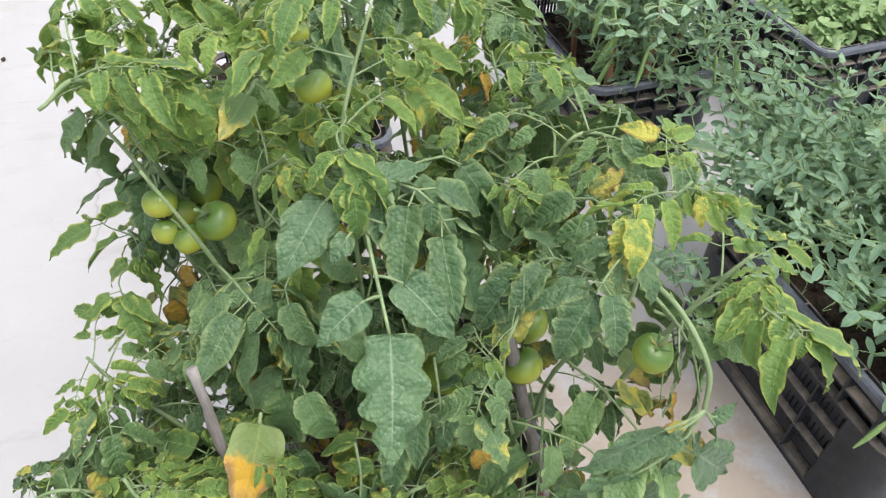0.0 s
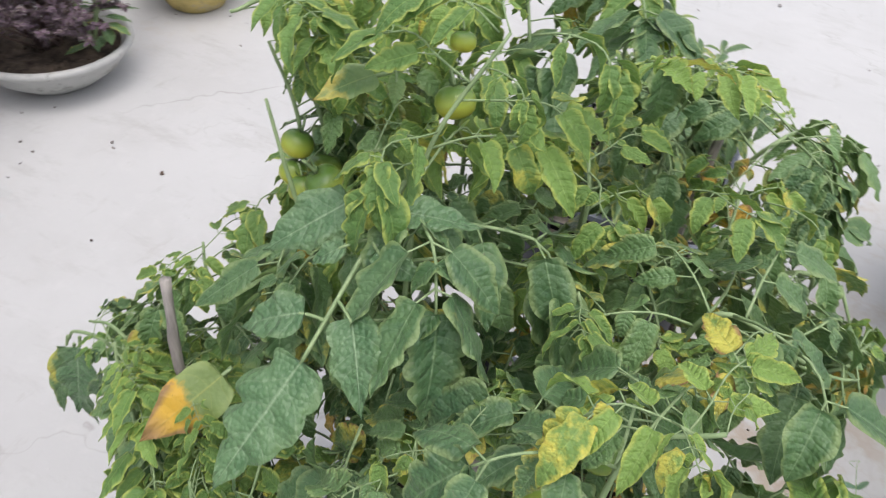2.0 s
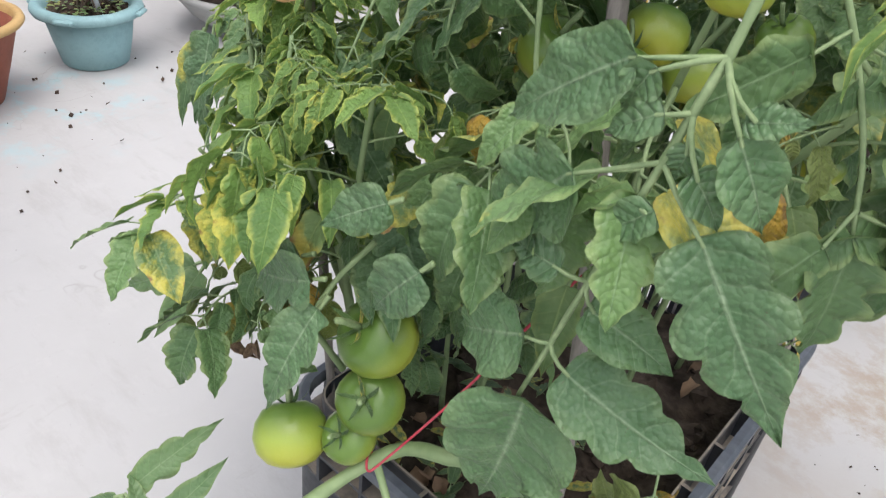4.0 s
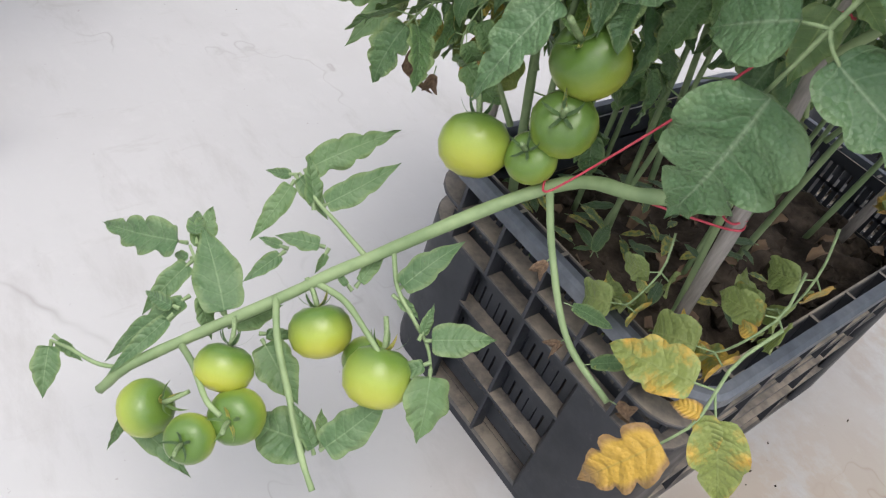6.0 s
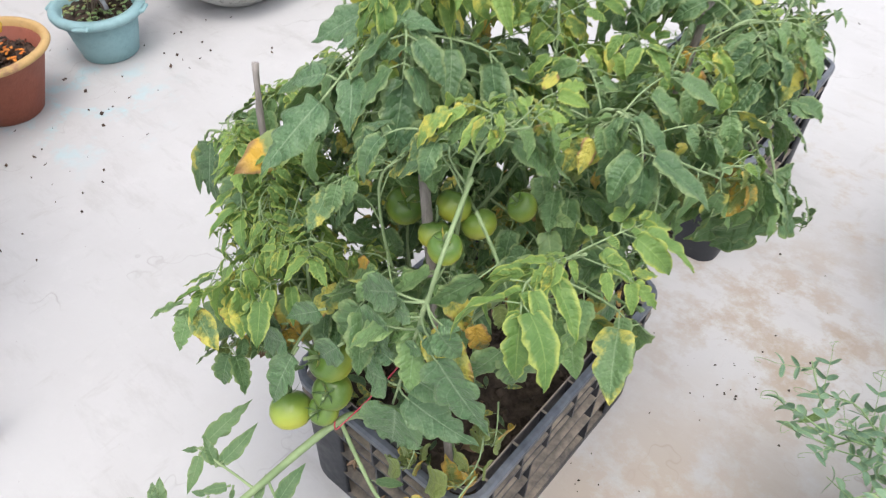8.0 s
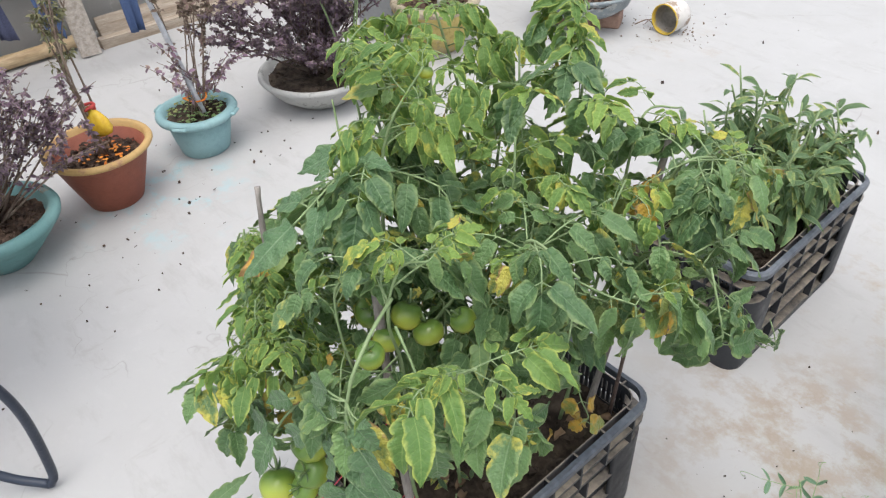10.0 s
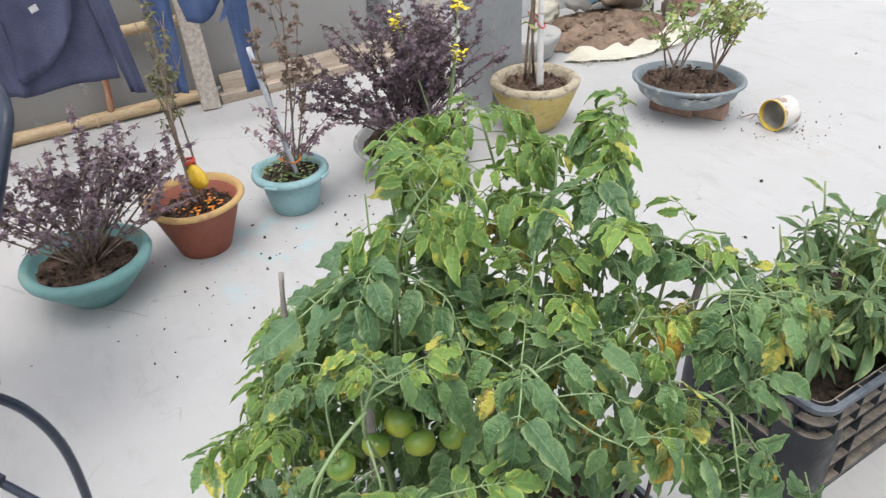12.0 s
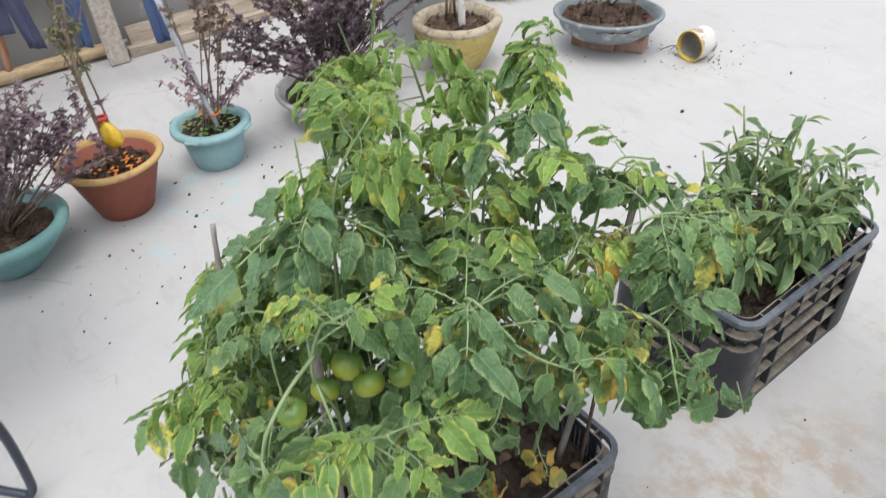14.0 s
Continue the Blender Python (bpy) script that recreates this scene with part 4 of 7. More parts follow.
# lines of sight that the real plant leaves open: a place, the way out of the foliage, a radius
OPEN = [(Vector(p), Vector(d).normalized(), r) for p, d, r in (
    ((-0.18, -0.01, 0.78), (0.18, -0.54, 0.42), 0.060), ((0.05, -0.17, 0.68), (0.15, -0.36, 0.30), 0.060), ((-0.02, -0.29, 0.44), (0.32, -0.27, 0.46), 0.065),
    ((-0.056, 0.003, 0.885), (0.02, -0.58, 0.32), 0.035), ((0.12, -0.05, 0.27), (0.34, -0.55, 0.92), 0.075), ((0.17, 0.68, 0.10), (0.20, -0.95, 0.80), 0.07), ((0.15, -0.249, 0.775), (0.15, -0.3, 0.3), 0.045), ((0.10, -0.13, 0.69), (0.53, -0.27, 0.66), 0.060), ((0.07, -0.15, 0.70), (0.58, -0.25, 0.67), 0.048))]


def is_open(c, reach=0.5):
    for p, d, r in OPEN:
        k = min(max((c - p).dot(d), 0.0), reach)
        if (c - p - d * k).length < r:
            return True
    return False


# the crown's outline on the wall side: least x by height (rows) and by y (columns)
CROWN_Z = (0.36, 0.48, 0.60, 0.72, 0.84, 0.93)
CROWN_Y = (-0.29, -0.21, -0.13, -0.05, 0.05, 0.15, 0.30)
CROWN = ((-0.18, -0.25, -0.33, -0.35, -0.38, -0.40, -0.40), (-0.20, -0.31, -0.38, -0.37, -0.37, -0.38, -0.38), (-0.11, -0.28, -0.37, -0.35, -0.31, -0.34, -0.39),
         (0.00, -0.18, -0.20, -0.20, -0.27, -0.33, -0.36), (0.07, -0.05, -0.09, -0.13, -0.25, -0.30, -0.30), (0.13, 0.02, -0.02, -0.16, -0.22, -0.27, -0.20))


def between(v, marks):
    for k in range(len(marks) - 2):
        if v < marks[k + 1]:
            break
    return k, min(max((v - marks[k]) / (marks[k + 1] - marks[k]), 0.0), 1.0)


def in_crown(p, slack=0.012):
    """Whether a place lies within the outline of the whole crown."""
    i, u = between(p.z, CROWN_Z)
    j, v = between(p.y, CROWN_Y)
    low = (CROWN[i][j] * (1 - v) + CROWN[i][j + 1] * v) * (1 - u) + (CROWN[i + 1][j] * (1 - v) + CROWN[i + 1][j + 1] * v) * u
    if p.x < low - slack or p.y > max(0.34, 0.50 - 1.0 * (p.z - 0.66)) + slack or p.z > 0.985:
        return False
    if p.x > 0.05 and p.y > 0.36 - 2.0 * (p.z - 0.78) + slack:
        return False
    return p.y < -0.05 or p.x < 0.36 - 0.44 * (p.z - 0.60) + slack


def fits(p, d, s, slack=0.012):
    """Whether a leaf of length s from p along d stays in the crown and out of its gaps."""
    p, d = Vector(p), Vector(d).normalized()
    ends = [p + d * s * f - Vector((0, 0, s * h)) for f, h in ((0.4, 0.05), (0.62, 0.15), (0.85, 0.32))]
    return all(in_crown(e, slack) for e in ends) and not (is_open(ends[0]) or is_open(ends[2]))


def grow(plant, pts, r0, r1, count, size, rnd, start=0.3, young=0.66, old=0.10, lean=None, rise=0.25, slack=0.012):
    """A shoot with leaves set round it; old ones low down, young pale ones at the tip."""
    line = stem(plant, pts, r0 * 0.72, r1 * 0.65, seed=rnd.randint(0, 999))
    a = rnd.uniform(0, 6.28)
    for i in range(count):
        f = start + (1 - start) * (i + rnd.uniform(-0.3, 0.3)) / max(1, count - 1)
        f = min(max(f, 0.02), 1.0)
        p = line[int(f * (len(line) - 1))]
        a += 2.4 + rnd.uniform(-0.4, 0.4)
        lift = rise + rnd.uniform(-0.45, 0.25)
        s = size * rnd.uniform(0.75, 1.2) * (1.0 - 0.45 * max(0, f - 0.6) / 0.4)
        for attempt in range(10):
            d = Vector((math.cos(a), math.sin(a), lift))
            if lean is not None:
                d += Vector(lean) * 0.7
            if fits(p, d, s, slack):
                break
            a += 0.66
            if attempt == 6:
                s *= 0.72
        else:
            continue
        if f > young:
            put_leaf(plant, rnd.choice(LEAVES_YOUNG), p, d + Vector((0, 0, 0.15)), s * 0.88)
        elif rnd.random() < old * (1.6 - f):
            put_leaf(plant, rnd.choice(LEAVES_OLD), p, d - Vector((0, 0, 0.4)), s * 0.75, label="yellowing leaf")
        else:
            put_leaf(plant, rnd.choice(LEAVES), p, d, s)
    return line


def plant_at(label):
    return thing("tomato_plant", label, "tomato plant", Matrix(), "tomato plants in the crate")


rnd = random.Random(3)
# the plant over the middle of the crate
T1 = plant_at("tall leafy tomato plant with green fruit and spotted leaves")
grow(T1, [(-0.02, -0.10, 0.22), (-0.04, -0.10, 0.5), (-0.045, -0.08, 0.78), (-0.045, -0.06, 0.88), (-0.01, -0.026, 0.965)], 0.0048, 0.002, 17, 0.20, rnd, 0.3)
grow(T1, [(-0.03, -0.08, 0.45), (0.05, -0.10, 0.62), (0.10, -0.06, 0.74), (0.08, -0.06, 0.81)], 0.005, 0.0022, 9, 0.19, rnd, 0.3)
grow(T1, [(-0.04, -0.09, 0.5), (-0.10, -0.05, 0.66), (-0.12, -0.02, 0.80), (-0.09, -0.05, 0.86)], 0.0045, 0.0022, 10, 0.18, rnd, 0.3)
# the plant that leans to the wall side
T2 = plant_at("tomato plant with drooping pale shoots and clusters of green fruit")
grow(T2, [(-0.06, 0.02, 0.22), (-0.12, 0.04, 0.5), (-0.19, 0.03, 0.78), (-0.225, 0.018, 0.905), (-0.262, 0.0, 0.90)], 0.006, 0.0025, 17, 0.19, rnd, 0.3)
grow(T2, [(-0.12, 0.04, 0.5), (-0.20, 0.06, 0.60), (-0.235, 0.07, 0.68), (-0.25, 0.07, 0.71)], 0.0045, 0.0022, 9, 0.18, rnd, 0.3)
grow(T2, [(-0.14, 0.04, 0.58), (-0.16, 0.10, 0.74), (-0.185, 0.128, 0.845)], 0.0045, 0.0022, 8, 0.18, rnd, 0.3)
# the plant at the back
T3 = plant_at("tall tomato plant with a pale yellow-green top")
grow(T3, [(-0.05, 0.13, 0.22), (-0.12, 0.17, 0.5), (-0.18, 0.19, 0.75), (-0.21, 0.175, 0.89), (-0.225, 0.17, 0.93)], 0.005, 0.0025, 21, 0.18, rnd, 0.32)
grow(T3, [(-0.12, 0.17, 0.55), (-0.14, 0.23, 0.70), (-0.20, 0.28, 0.80), (-0.23, 0.29, 0.82)], 0.0045, 0.0022, 9, 0.17, rnd, 0.3)
grow(T3, [(0.02, 0.18, 0.22), (0.02, 0.20, 0.55), (0.012, 0.245, 0.851), (-0.015, 0.275, 0.925), (-0.028, 0.285, 0.955)], 0.0045, 0.002, 19, 0.18, rnd, 0.32)
# the plant that hangs towards the chilli crate
T4 = plant_at("tomato plant with long shoots drooping over the crate end")
grow(T4, [(0.08, 0.17, 0.22), (0.10, 0.22, 0.5), (0.15, 0.27, 0.72), (0.18, 0.28, 0.785), (0.20, 0.37, 0.75), (0.20, 0.43, 0.70)], 0.005, 0.0022, 17, 0.17, rnd, 0.45, 0.85)
grow(T4, [(0.10, 0.22, 0.5), (0.20, 0.20, 0.66), (0.25, 0.20, 0.70), (0.27, 0.26, 0.62), (0.28, 0.29, 0.56)], 0.0045, 0.0022, 12, 0.15, rnd, 0.4, 0.95)
grow(T4, [(0.09, 0.20, 0.45), (0.08, 0.27, 0.66), (0.075, 0.31, 0.80), (0.10, 0.37, 0.80)], 0.0045, 0.0022, 9, 0.18, rnd, 0.3)
# the plant on the open side
T5 = plant_at("tomato plant with scorched leaf edges and thick pale stalks")
grow(T5, [(0.07, 0.02, 0.22), (0.10, -0.01, 0.5), (0.15, -0.02, 0.72), (0.172, -0.033, 0.815), (0.237, -0.02, 0.79)], 0.005, 0.0024, 15, 0.19, rnd, 0.35, 0.97, 0.3)
grow(T5, [(0.10, -0.01, 0.5), (0.20, 0.02, 0.66), (0.27, 0.03, 0.75), (0.28, 0.05, 0.74)], 0.0045, 0.0022, 9, 0.18, rnd, 0.35, 0.97, 0.3)
# the near plant
T6 = plant_at("tomato plant with large dark leaves and a heavy fruiting branch")
grow(T6, [(0.118, -0.17, 0.22), (0.10, -0.185, 0.45), (0.105, -0.18, 0.65), (0.14, -0.215, 0.79), (0.15, -0.20, 0.86), (0.185, -0.19, 0.885)], 0.0042, 0.0018, 15, 0.17, rnd, 0.35, 0.88)
grow(T6, [(0.11, -0.21, 0.55), (0.18, -0.20, 0.68), (0.235, -0.20, 0.77), (0.26, -0.20, 0.80)], 0.0045, 0.0022, 8, 0.17, rnd, 0.4)
# the bushy low plant
T7 = plant_at("bushy low tomato plant with yellowing leaves hanging over the rim")
grow(T7, [(-0.08, -0.19, 0.22), (-0.12, -0.20, 0.42), (-0.16, -0.21, 0.60), (-0.17, -0.20, 0.70)], 0.008, 0.003, 17, 0.15, rnd, 0.3, 0.42, 0.2)
grow(T7, [(-0.11, -0.20, 0.4), (-0.21, -0.19, 0.52), (-0.26, -0.17, 0.58), (-0.30, -0.15, 0.57)], 0.0045, 0.0022, 12, 0.17, rnd, 0.3, 0.8, 0.2)
grow(T7, [(-0.10, -0.18, 0.45), (-0.22, -0.10, 0.58), (-0.28, -0.06, 0.64), (-0.30, -0.04, 0.66)], 0.0045, 0.0022, 11, 0.17, rnd, 0.3, 0.8, 0.2)
grow(T7, [(-0.07, -0.21, 0.35), (-0.06, -0.25, 0.52), (-0.05, -0.25, 0.64), (-0.03, -0.25, 0.66)], 0.0045, 0.0022, 12, 0.165, rnd, 0.25, 0.5, 0.2)

# dark leaves in the depth of the crate
grow(T1, [(-0.02, -0.12, 0.23), (0.0, -0.13, 0.42), (0.0, -0.14, 0.60), (0.0, -0.13, 0.66)], 0.0045, 0.0022, 11, 0.15, rnd, 0.3, 1.1, 0.15)
grow(T1, [(-0.07, -0.10, 0.23), (-0.08, -0.10, 0.42), (-0.09, -0.11, 0.62), (-0.09, -0.10, 0.68)], 0.0045, 0.0022, 12, 0.15, rnd, 0.3, 1.1, 0.15)
grow(T5, [(0.06, -0.06, 0.23), (0.06, -0.07, 0.45), (0.07, -0.08, 0.62), (0.07, -0.08, 0.68)], 0.0045, 0.0022, 10, 0.15, rnd, 0.45, 1.1, 0.2)
grow(T2, [(-0.12, 0.0, 0.23), (-0.13, -0.01, 0.45), (-0.15, -0.03, 0.62), (-0.15, -0.03, 0.70)], 0.0045, 0.0022, 11, 0.15, rnd, 0.35, 1.1, 0.15)
grow(T3, [(0.03, 0.10, 0.23), (0.04, 0.10, 0.45), (0.05, 0.10, 0.64), (0.05, 0.10, 0.70)], 0.0045, 0.0022, 11, 0.15, rnd, 0.35, 1.1, 0.15)
# fuller middle
grow(T1, [(0.0, -0.05, 0.40), (0.03, 0.02, 0.60), (0.05, 0.06, 0.76), (0.03, 0.09, 0.84)], 0.0045, 0.0022, 13, 0.18, rnd, 0.3, 0.7, 0.2)
grow(T5, [(0.07, 0.03, 0.40), (0.12, 0.09, 0.60), (0.16, 0.12, 0.74), (0.16, 0.16, 0.80)], 0.0045, 0.0022, 12, 0.18, rnd, 0.3, 0.8, 0.3)
grow(T3, [(-0.03, 0.14, 0.40), (-0.04, 0.16, 0.62), (-0.06, 0.19, 0.80), (-0.09, 0.22, 0.90)], 0.0045, 0.0022, 13, 0.18, rnd, 0.3, 0.68, 0.12)
grow(T2, [(-0.10, 0.03, 0.45), (-0.13, -0.04, 0.62), (-0.17, -0.05, 0.78), (-0.20, -0.04, 0.86)], 0.0045, 0.0022, 13, 0.17, rnd, 0.3, 0.68, 0.12)
grow(T7, [(-0.10, -0.22, 0.35), (-0.16, -0.26, 0.46), (-0.20, -0.27, 0.53), (-0.21, -0.28, 0.55)], 0.0045, 0.0022, 12, 0.16, rnd, 0.25, 0.6, 0.25)
grow(T7, [(-0.08, -0.20, 0.42), (-0.11, -0.25, 0.56), (-0.12, -0.26, 0.63), (-0.13, -0.25, 0.66)], 0.0045, 0.0022, 14, 0.155, rnd, 0.25, 0.35, 0.15)
grow(T7, [(-0.14, -0.20, 0.45), (-0.21, -0.22, 0.58), (-0.25, -0.20, 0.65), (-0.26, -0.19, 0.68)], 0.0045, 0.0022, 13, 0.155, rnd, 0.25, 0.35, 0.15)
grow(T7, [(-0.12, -0.17, 0.45), (-0.24, -0.13, 0.54), (-0.28, -0.12, 0.58), (-0.31, -0.10, 0.60)], 0.0045, 0.0022, 12, 0.16, rnd, 0.25, 0.7, 0.15)
grow(T7, [(-0.18, -0.16, 0.48), (-0.26, -0.15, 0.56), (-0.33, -0.14, 0.605), (-0.37, -0.14, 0.595)], 0.004, 0.002, 13, 0.135, rnd, 0.4, 0.93, 0.12, None, -0.05, 0.05)
grow(T6, [(0.11, -0.18, 0.5), (0.06, -0.22, 0.64), (0.04, -0.22, 0.76), (0.06, -0.20, 0.80)], 0.0028, 0.0018, 11, 0.15, rnd, 0.25, 0.8, 0.2)
grow(T2, [(-0.16, 0.04, 0.6), (-0.19, 0.0, 0.72), (-0.205, 0.005, 0.82), (-0.225, 0.0, 0.885)], 0.0045, 0.0022, 12, 0.15, rnd, 0.25, 0.6, 0.2)

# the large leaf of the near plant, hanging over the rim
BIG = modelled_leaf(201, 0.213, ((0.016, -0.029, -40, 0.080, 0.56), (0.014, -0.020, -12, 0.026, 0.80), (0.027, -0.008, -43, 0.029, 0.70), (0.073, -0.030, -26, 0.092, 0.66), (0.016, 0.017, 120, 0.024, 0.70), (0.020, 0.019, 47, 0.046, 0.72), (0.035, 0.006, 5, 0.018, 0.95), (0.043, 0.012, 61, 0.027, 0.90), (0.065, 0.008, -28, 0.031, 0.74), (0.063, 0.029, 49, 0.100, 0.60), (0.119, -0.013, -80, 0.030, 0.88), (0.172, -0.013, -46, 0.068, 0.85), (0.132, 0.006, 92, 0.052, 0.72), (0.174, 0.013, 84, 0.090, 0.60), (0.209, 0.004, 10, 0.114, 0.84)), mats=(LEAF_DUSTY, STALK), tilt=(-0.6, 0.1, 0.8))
put_leaf(T6, BIG, (0.171, -0.297, 0.755), (-0.049, 0.0, -0.207), 0.2, (0.1, -1.0, 0.15), label="large dusty dark leaf over the crate rim")
stem(T6, [(0.147, -0.212, 0.825), (0.162, -0.25, 0.815), (0.172, -0.284, 0.788), (0.171, -0.297, 0.752)], 0.0022, 0.0019, "leaf_stalk")
put_leaf(T6, compound_leaf(202, 2, 0.2, 0.2, (LEAF, STALK), 0.78, 0.25, 0.75), (0.16, -0.22, 0.80), (0.10, -0.02, -0.16), 0.24, (0.8, -0.5, 0.25))
put_leaf(T6, LEAVES[3], (0.19, -0.19, 0.74), (0.12, 0.02, -0.12), 0.22, (0.8, -0.4, 0.4))
put_leaf(T5, LEAVES[6], (0.235, -0.02, 0.785), (0.06, -0.10, -0.14), 0.20, (0.8, -0.5, 0.3))
put_leaf(T5, LEAVES[8], (0.235, -0.02, 0.785), (0.10, 0.08, -0.06), 0.18, (0.5, -0.3, 0.8))
# scorched low leaves by the rim
for x, y, z, dx, dy, dz, s in ((0.17, -0.16, 0.44, 0.05, -0.06, -0.16, 0.16), (0.18, -0.20, 0.42, 0.03, -0.12, -0.14, 0.17), (0.15, -0.02, 0.48, 0.10, 0.0, -0.14, 0.15), (0.16, 0.10, 0.46, 0.1, -0.04, -0.14, 0.15), (0.10, -0.24, 0.40, 0.04, -0.06, -0.12, 0.14), (-0.02, 0.02, 0.52, 0.1, -0.1, -0.1, 0.14)):
    put_leaf(T5, LEAVES_OLD[int(abs(x * 100)) % 4], (x, y, z), (dx, dy, dz), s, (0.6, -0.6, 0.4), label="scorched yellow leaf")
put_leaf(T6, compound_leaf(203, 1, 0.3, 0.2, (LEAF_OLD, STALK), 0.7), (0.20, -0.24, 0.40), (0.005, -0.10, -0.08), 0.20, (0.3, -0.5, 0.8), label="large yellowing leaf")
# yellow leaf beside the stake
put_leaf(T7, modelled_leaf(210, 0.012, ((0.010, 0.0, 0, 0.078, 0.72),), (LEAF_AMBER, STALK)), (-0.148, -0.172, 0.700), (-0.024, -0.075, -0.022), 0.2, (0.45, -0.45, 0.77), label="large leaf turning yellow from the tip")
for x, y, z, dx, dy, dz, s in ((-0.16, -0.27, 0.47, -0.09, -0.06, -0.02, 0.14), (-0.10, -0.28, 0.50, -0.02, -0.05, -0.10, 0.14), (-0.02, -0.27, 0.60, 0.02, -0.05, -0.12, 0.15), (-0.33, -0.16, 0.57, -0.08, -0.02, -0.10, 0.13), (-0.37, -0.12, 0.60, -0.05, 0.0, -0.14, 0.12), (-0.20, -0.25, 0.56, -0.06, -0.06, -0.10, 0.14), (0.03, -0.25, 0.62, 0.02, -0.06, -0.12, 0.14), (-0.08, -0.22, 0.70, -0.02, -0.06, -0.13, 0.16), (-0.01, -0.20, 0.76, 0.0, -0.07, -0.12, 0.16)):
    if fits((x, y, z), (dx, dy, dz), s, 0.03):
        put_leaf(T7, LEAVES[int(abs(x * 1000 + z * 100)) % 12], (x, y, z), (dx, dy, dz), s, (0.1, -0.6, 0.6))
for k, (b, e, ratio) in enumerate((((-0.021, -0.308, 0.534), (-0.032, -0.366, 0.462), 0.50), ((-0.02, -0.312, 0.55), (-0.100, -0.318, 0.505), 0.58), ((-0.03, -0.25, 0.598), (0.005, -0.25, 0.518), 0.74), ((-0.045, -0.30, 0.55), (-0.085, -0.31, 0.525), 0.7), ((0.055, -0.30, 0.60), (0.02, -0.315, 0.555), 0.75), ((0.02, -0.29, 0.62), (-0.02, -0.31, 0.595), 0.75))):
    d = Vector(e) - Vector(b)
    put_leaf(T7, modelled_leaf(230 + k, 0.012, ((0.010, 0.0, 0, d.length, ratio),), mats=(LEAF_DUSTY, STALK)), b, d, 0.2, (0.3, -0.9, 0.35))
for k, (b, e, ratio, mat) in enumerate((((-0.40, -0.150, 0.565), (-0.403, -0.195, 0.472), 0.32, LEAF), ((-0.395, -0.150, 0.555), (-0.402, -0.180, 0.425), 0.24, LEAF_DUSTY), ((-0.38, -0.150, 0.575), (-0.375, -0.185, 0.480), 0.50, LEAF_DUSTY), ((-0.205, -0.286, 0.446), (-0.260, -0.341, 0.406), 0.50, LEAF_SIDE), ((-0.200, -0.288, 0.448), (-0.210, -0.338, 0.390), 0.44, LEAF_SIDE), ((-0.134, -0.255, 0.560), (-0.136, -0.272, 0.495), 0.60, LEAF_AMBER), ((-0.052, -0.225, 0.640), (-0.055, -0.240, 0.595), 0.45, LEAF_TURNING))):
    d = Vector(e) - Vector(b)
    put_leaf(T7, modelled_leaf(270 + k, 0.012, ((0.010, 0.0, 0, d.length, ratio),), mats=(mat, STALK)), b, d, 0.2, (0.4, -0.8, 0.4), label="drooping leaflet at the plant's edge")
stem(T7, [(-0.27, -0.16, 0.585), (-0.34, -0.152, 0.595), (-0.385, -0.150, 0.580), (-0.40, -0.150, 0.560)], 0.0024, 0.0014, "leaf_stalk")
stem(T7, [(-0.12, -0.25, 0.50), (-0.165, -0.272, 0.475), (-0.205, -0.287, 0.445)], 0.0024, 0.0016, "leaf_stalk")
stem(T7, [(-0.02, -0.27, 0.56), (-0.03, -0.30, 0.53), (-0.035, -0.335, 0.48)], 0.0022, 0.0016, "leaf_stalk")
put_leaf(T7, DRY_LEAVES[0], (-0.175, -0.278, 0.40), (-0.02, -0.01, -0.04), 0.06, label="shrivelled brown leaf")
put_leaf(T7, DRY_LEAVES[1], (-0.16, -0.275, 0.385), (0.01, -0.01, -0.03), 0.05, label="shrivelled brown leaf")
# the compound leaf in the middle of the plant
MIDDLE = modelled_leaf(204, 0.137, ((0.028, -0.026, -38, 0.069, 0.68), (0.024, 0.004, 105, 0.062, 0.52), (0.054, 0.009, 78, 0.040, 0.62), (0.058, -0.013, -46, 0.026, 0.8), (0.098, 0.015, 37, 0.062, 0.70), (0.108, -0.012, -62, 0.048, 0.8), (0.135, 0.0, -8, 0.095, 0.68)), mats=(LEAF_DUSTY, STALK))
put_leaf(T1, MIDDLE, (-0.045, -0.091, 0.875), (-0.001, -0.122, -0.062), 0.2, (0.0, -0.45, 0.9), label="long compound leaf with spotted leaflets")
put_leaf(T1, LEAVES[7], (-0.02, -0.14, 0.74), (0.01, -0.07, -0.12), 0.15, (0.1, -0.8, 0.5))
put_leaf(T4, LEAVES[2], (0.28, 0.20, 0.70), (0.06, -0.02, -0.12), 0.24, (0.7, -0.6, 0.3))
put_leaf(T4, LEAVES[5], (0.25, 0.24, 0.66), (0.06, 0.0, -0.12), 0.23, (0.7, -0.6, 0.3))
put_leaf(T4, LEAVES[9], (0.33, 0.32, 0.56), (0.03, 0.01, -0.10), 0.14, (0.7, -0.6, 0.3))

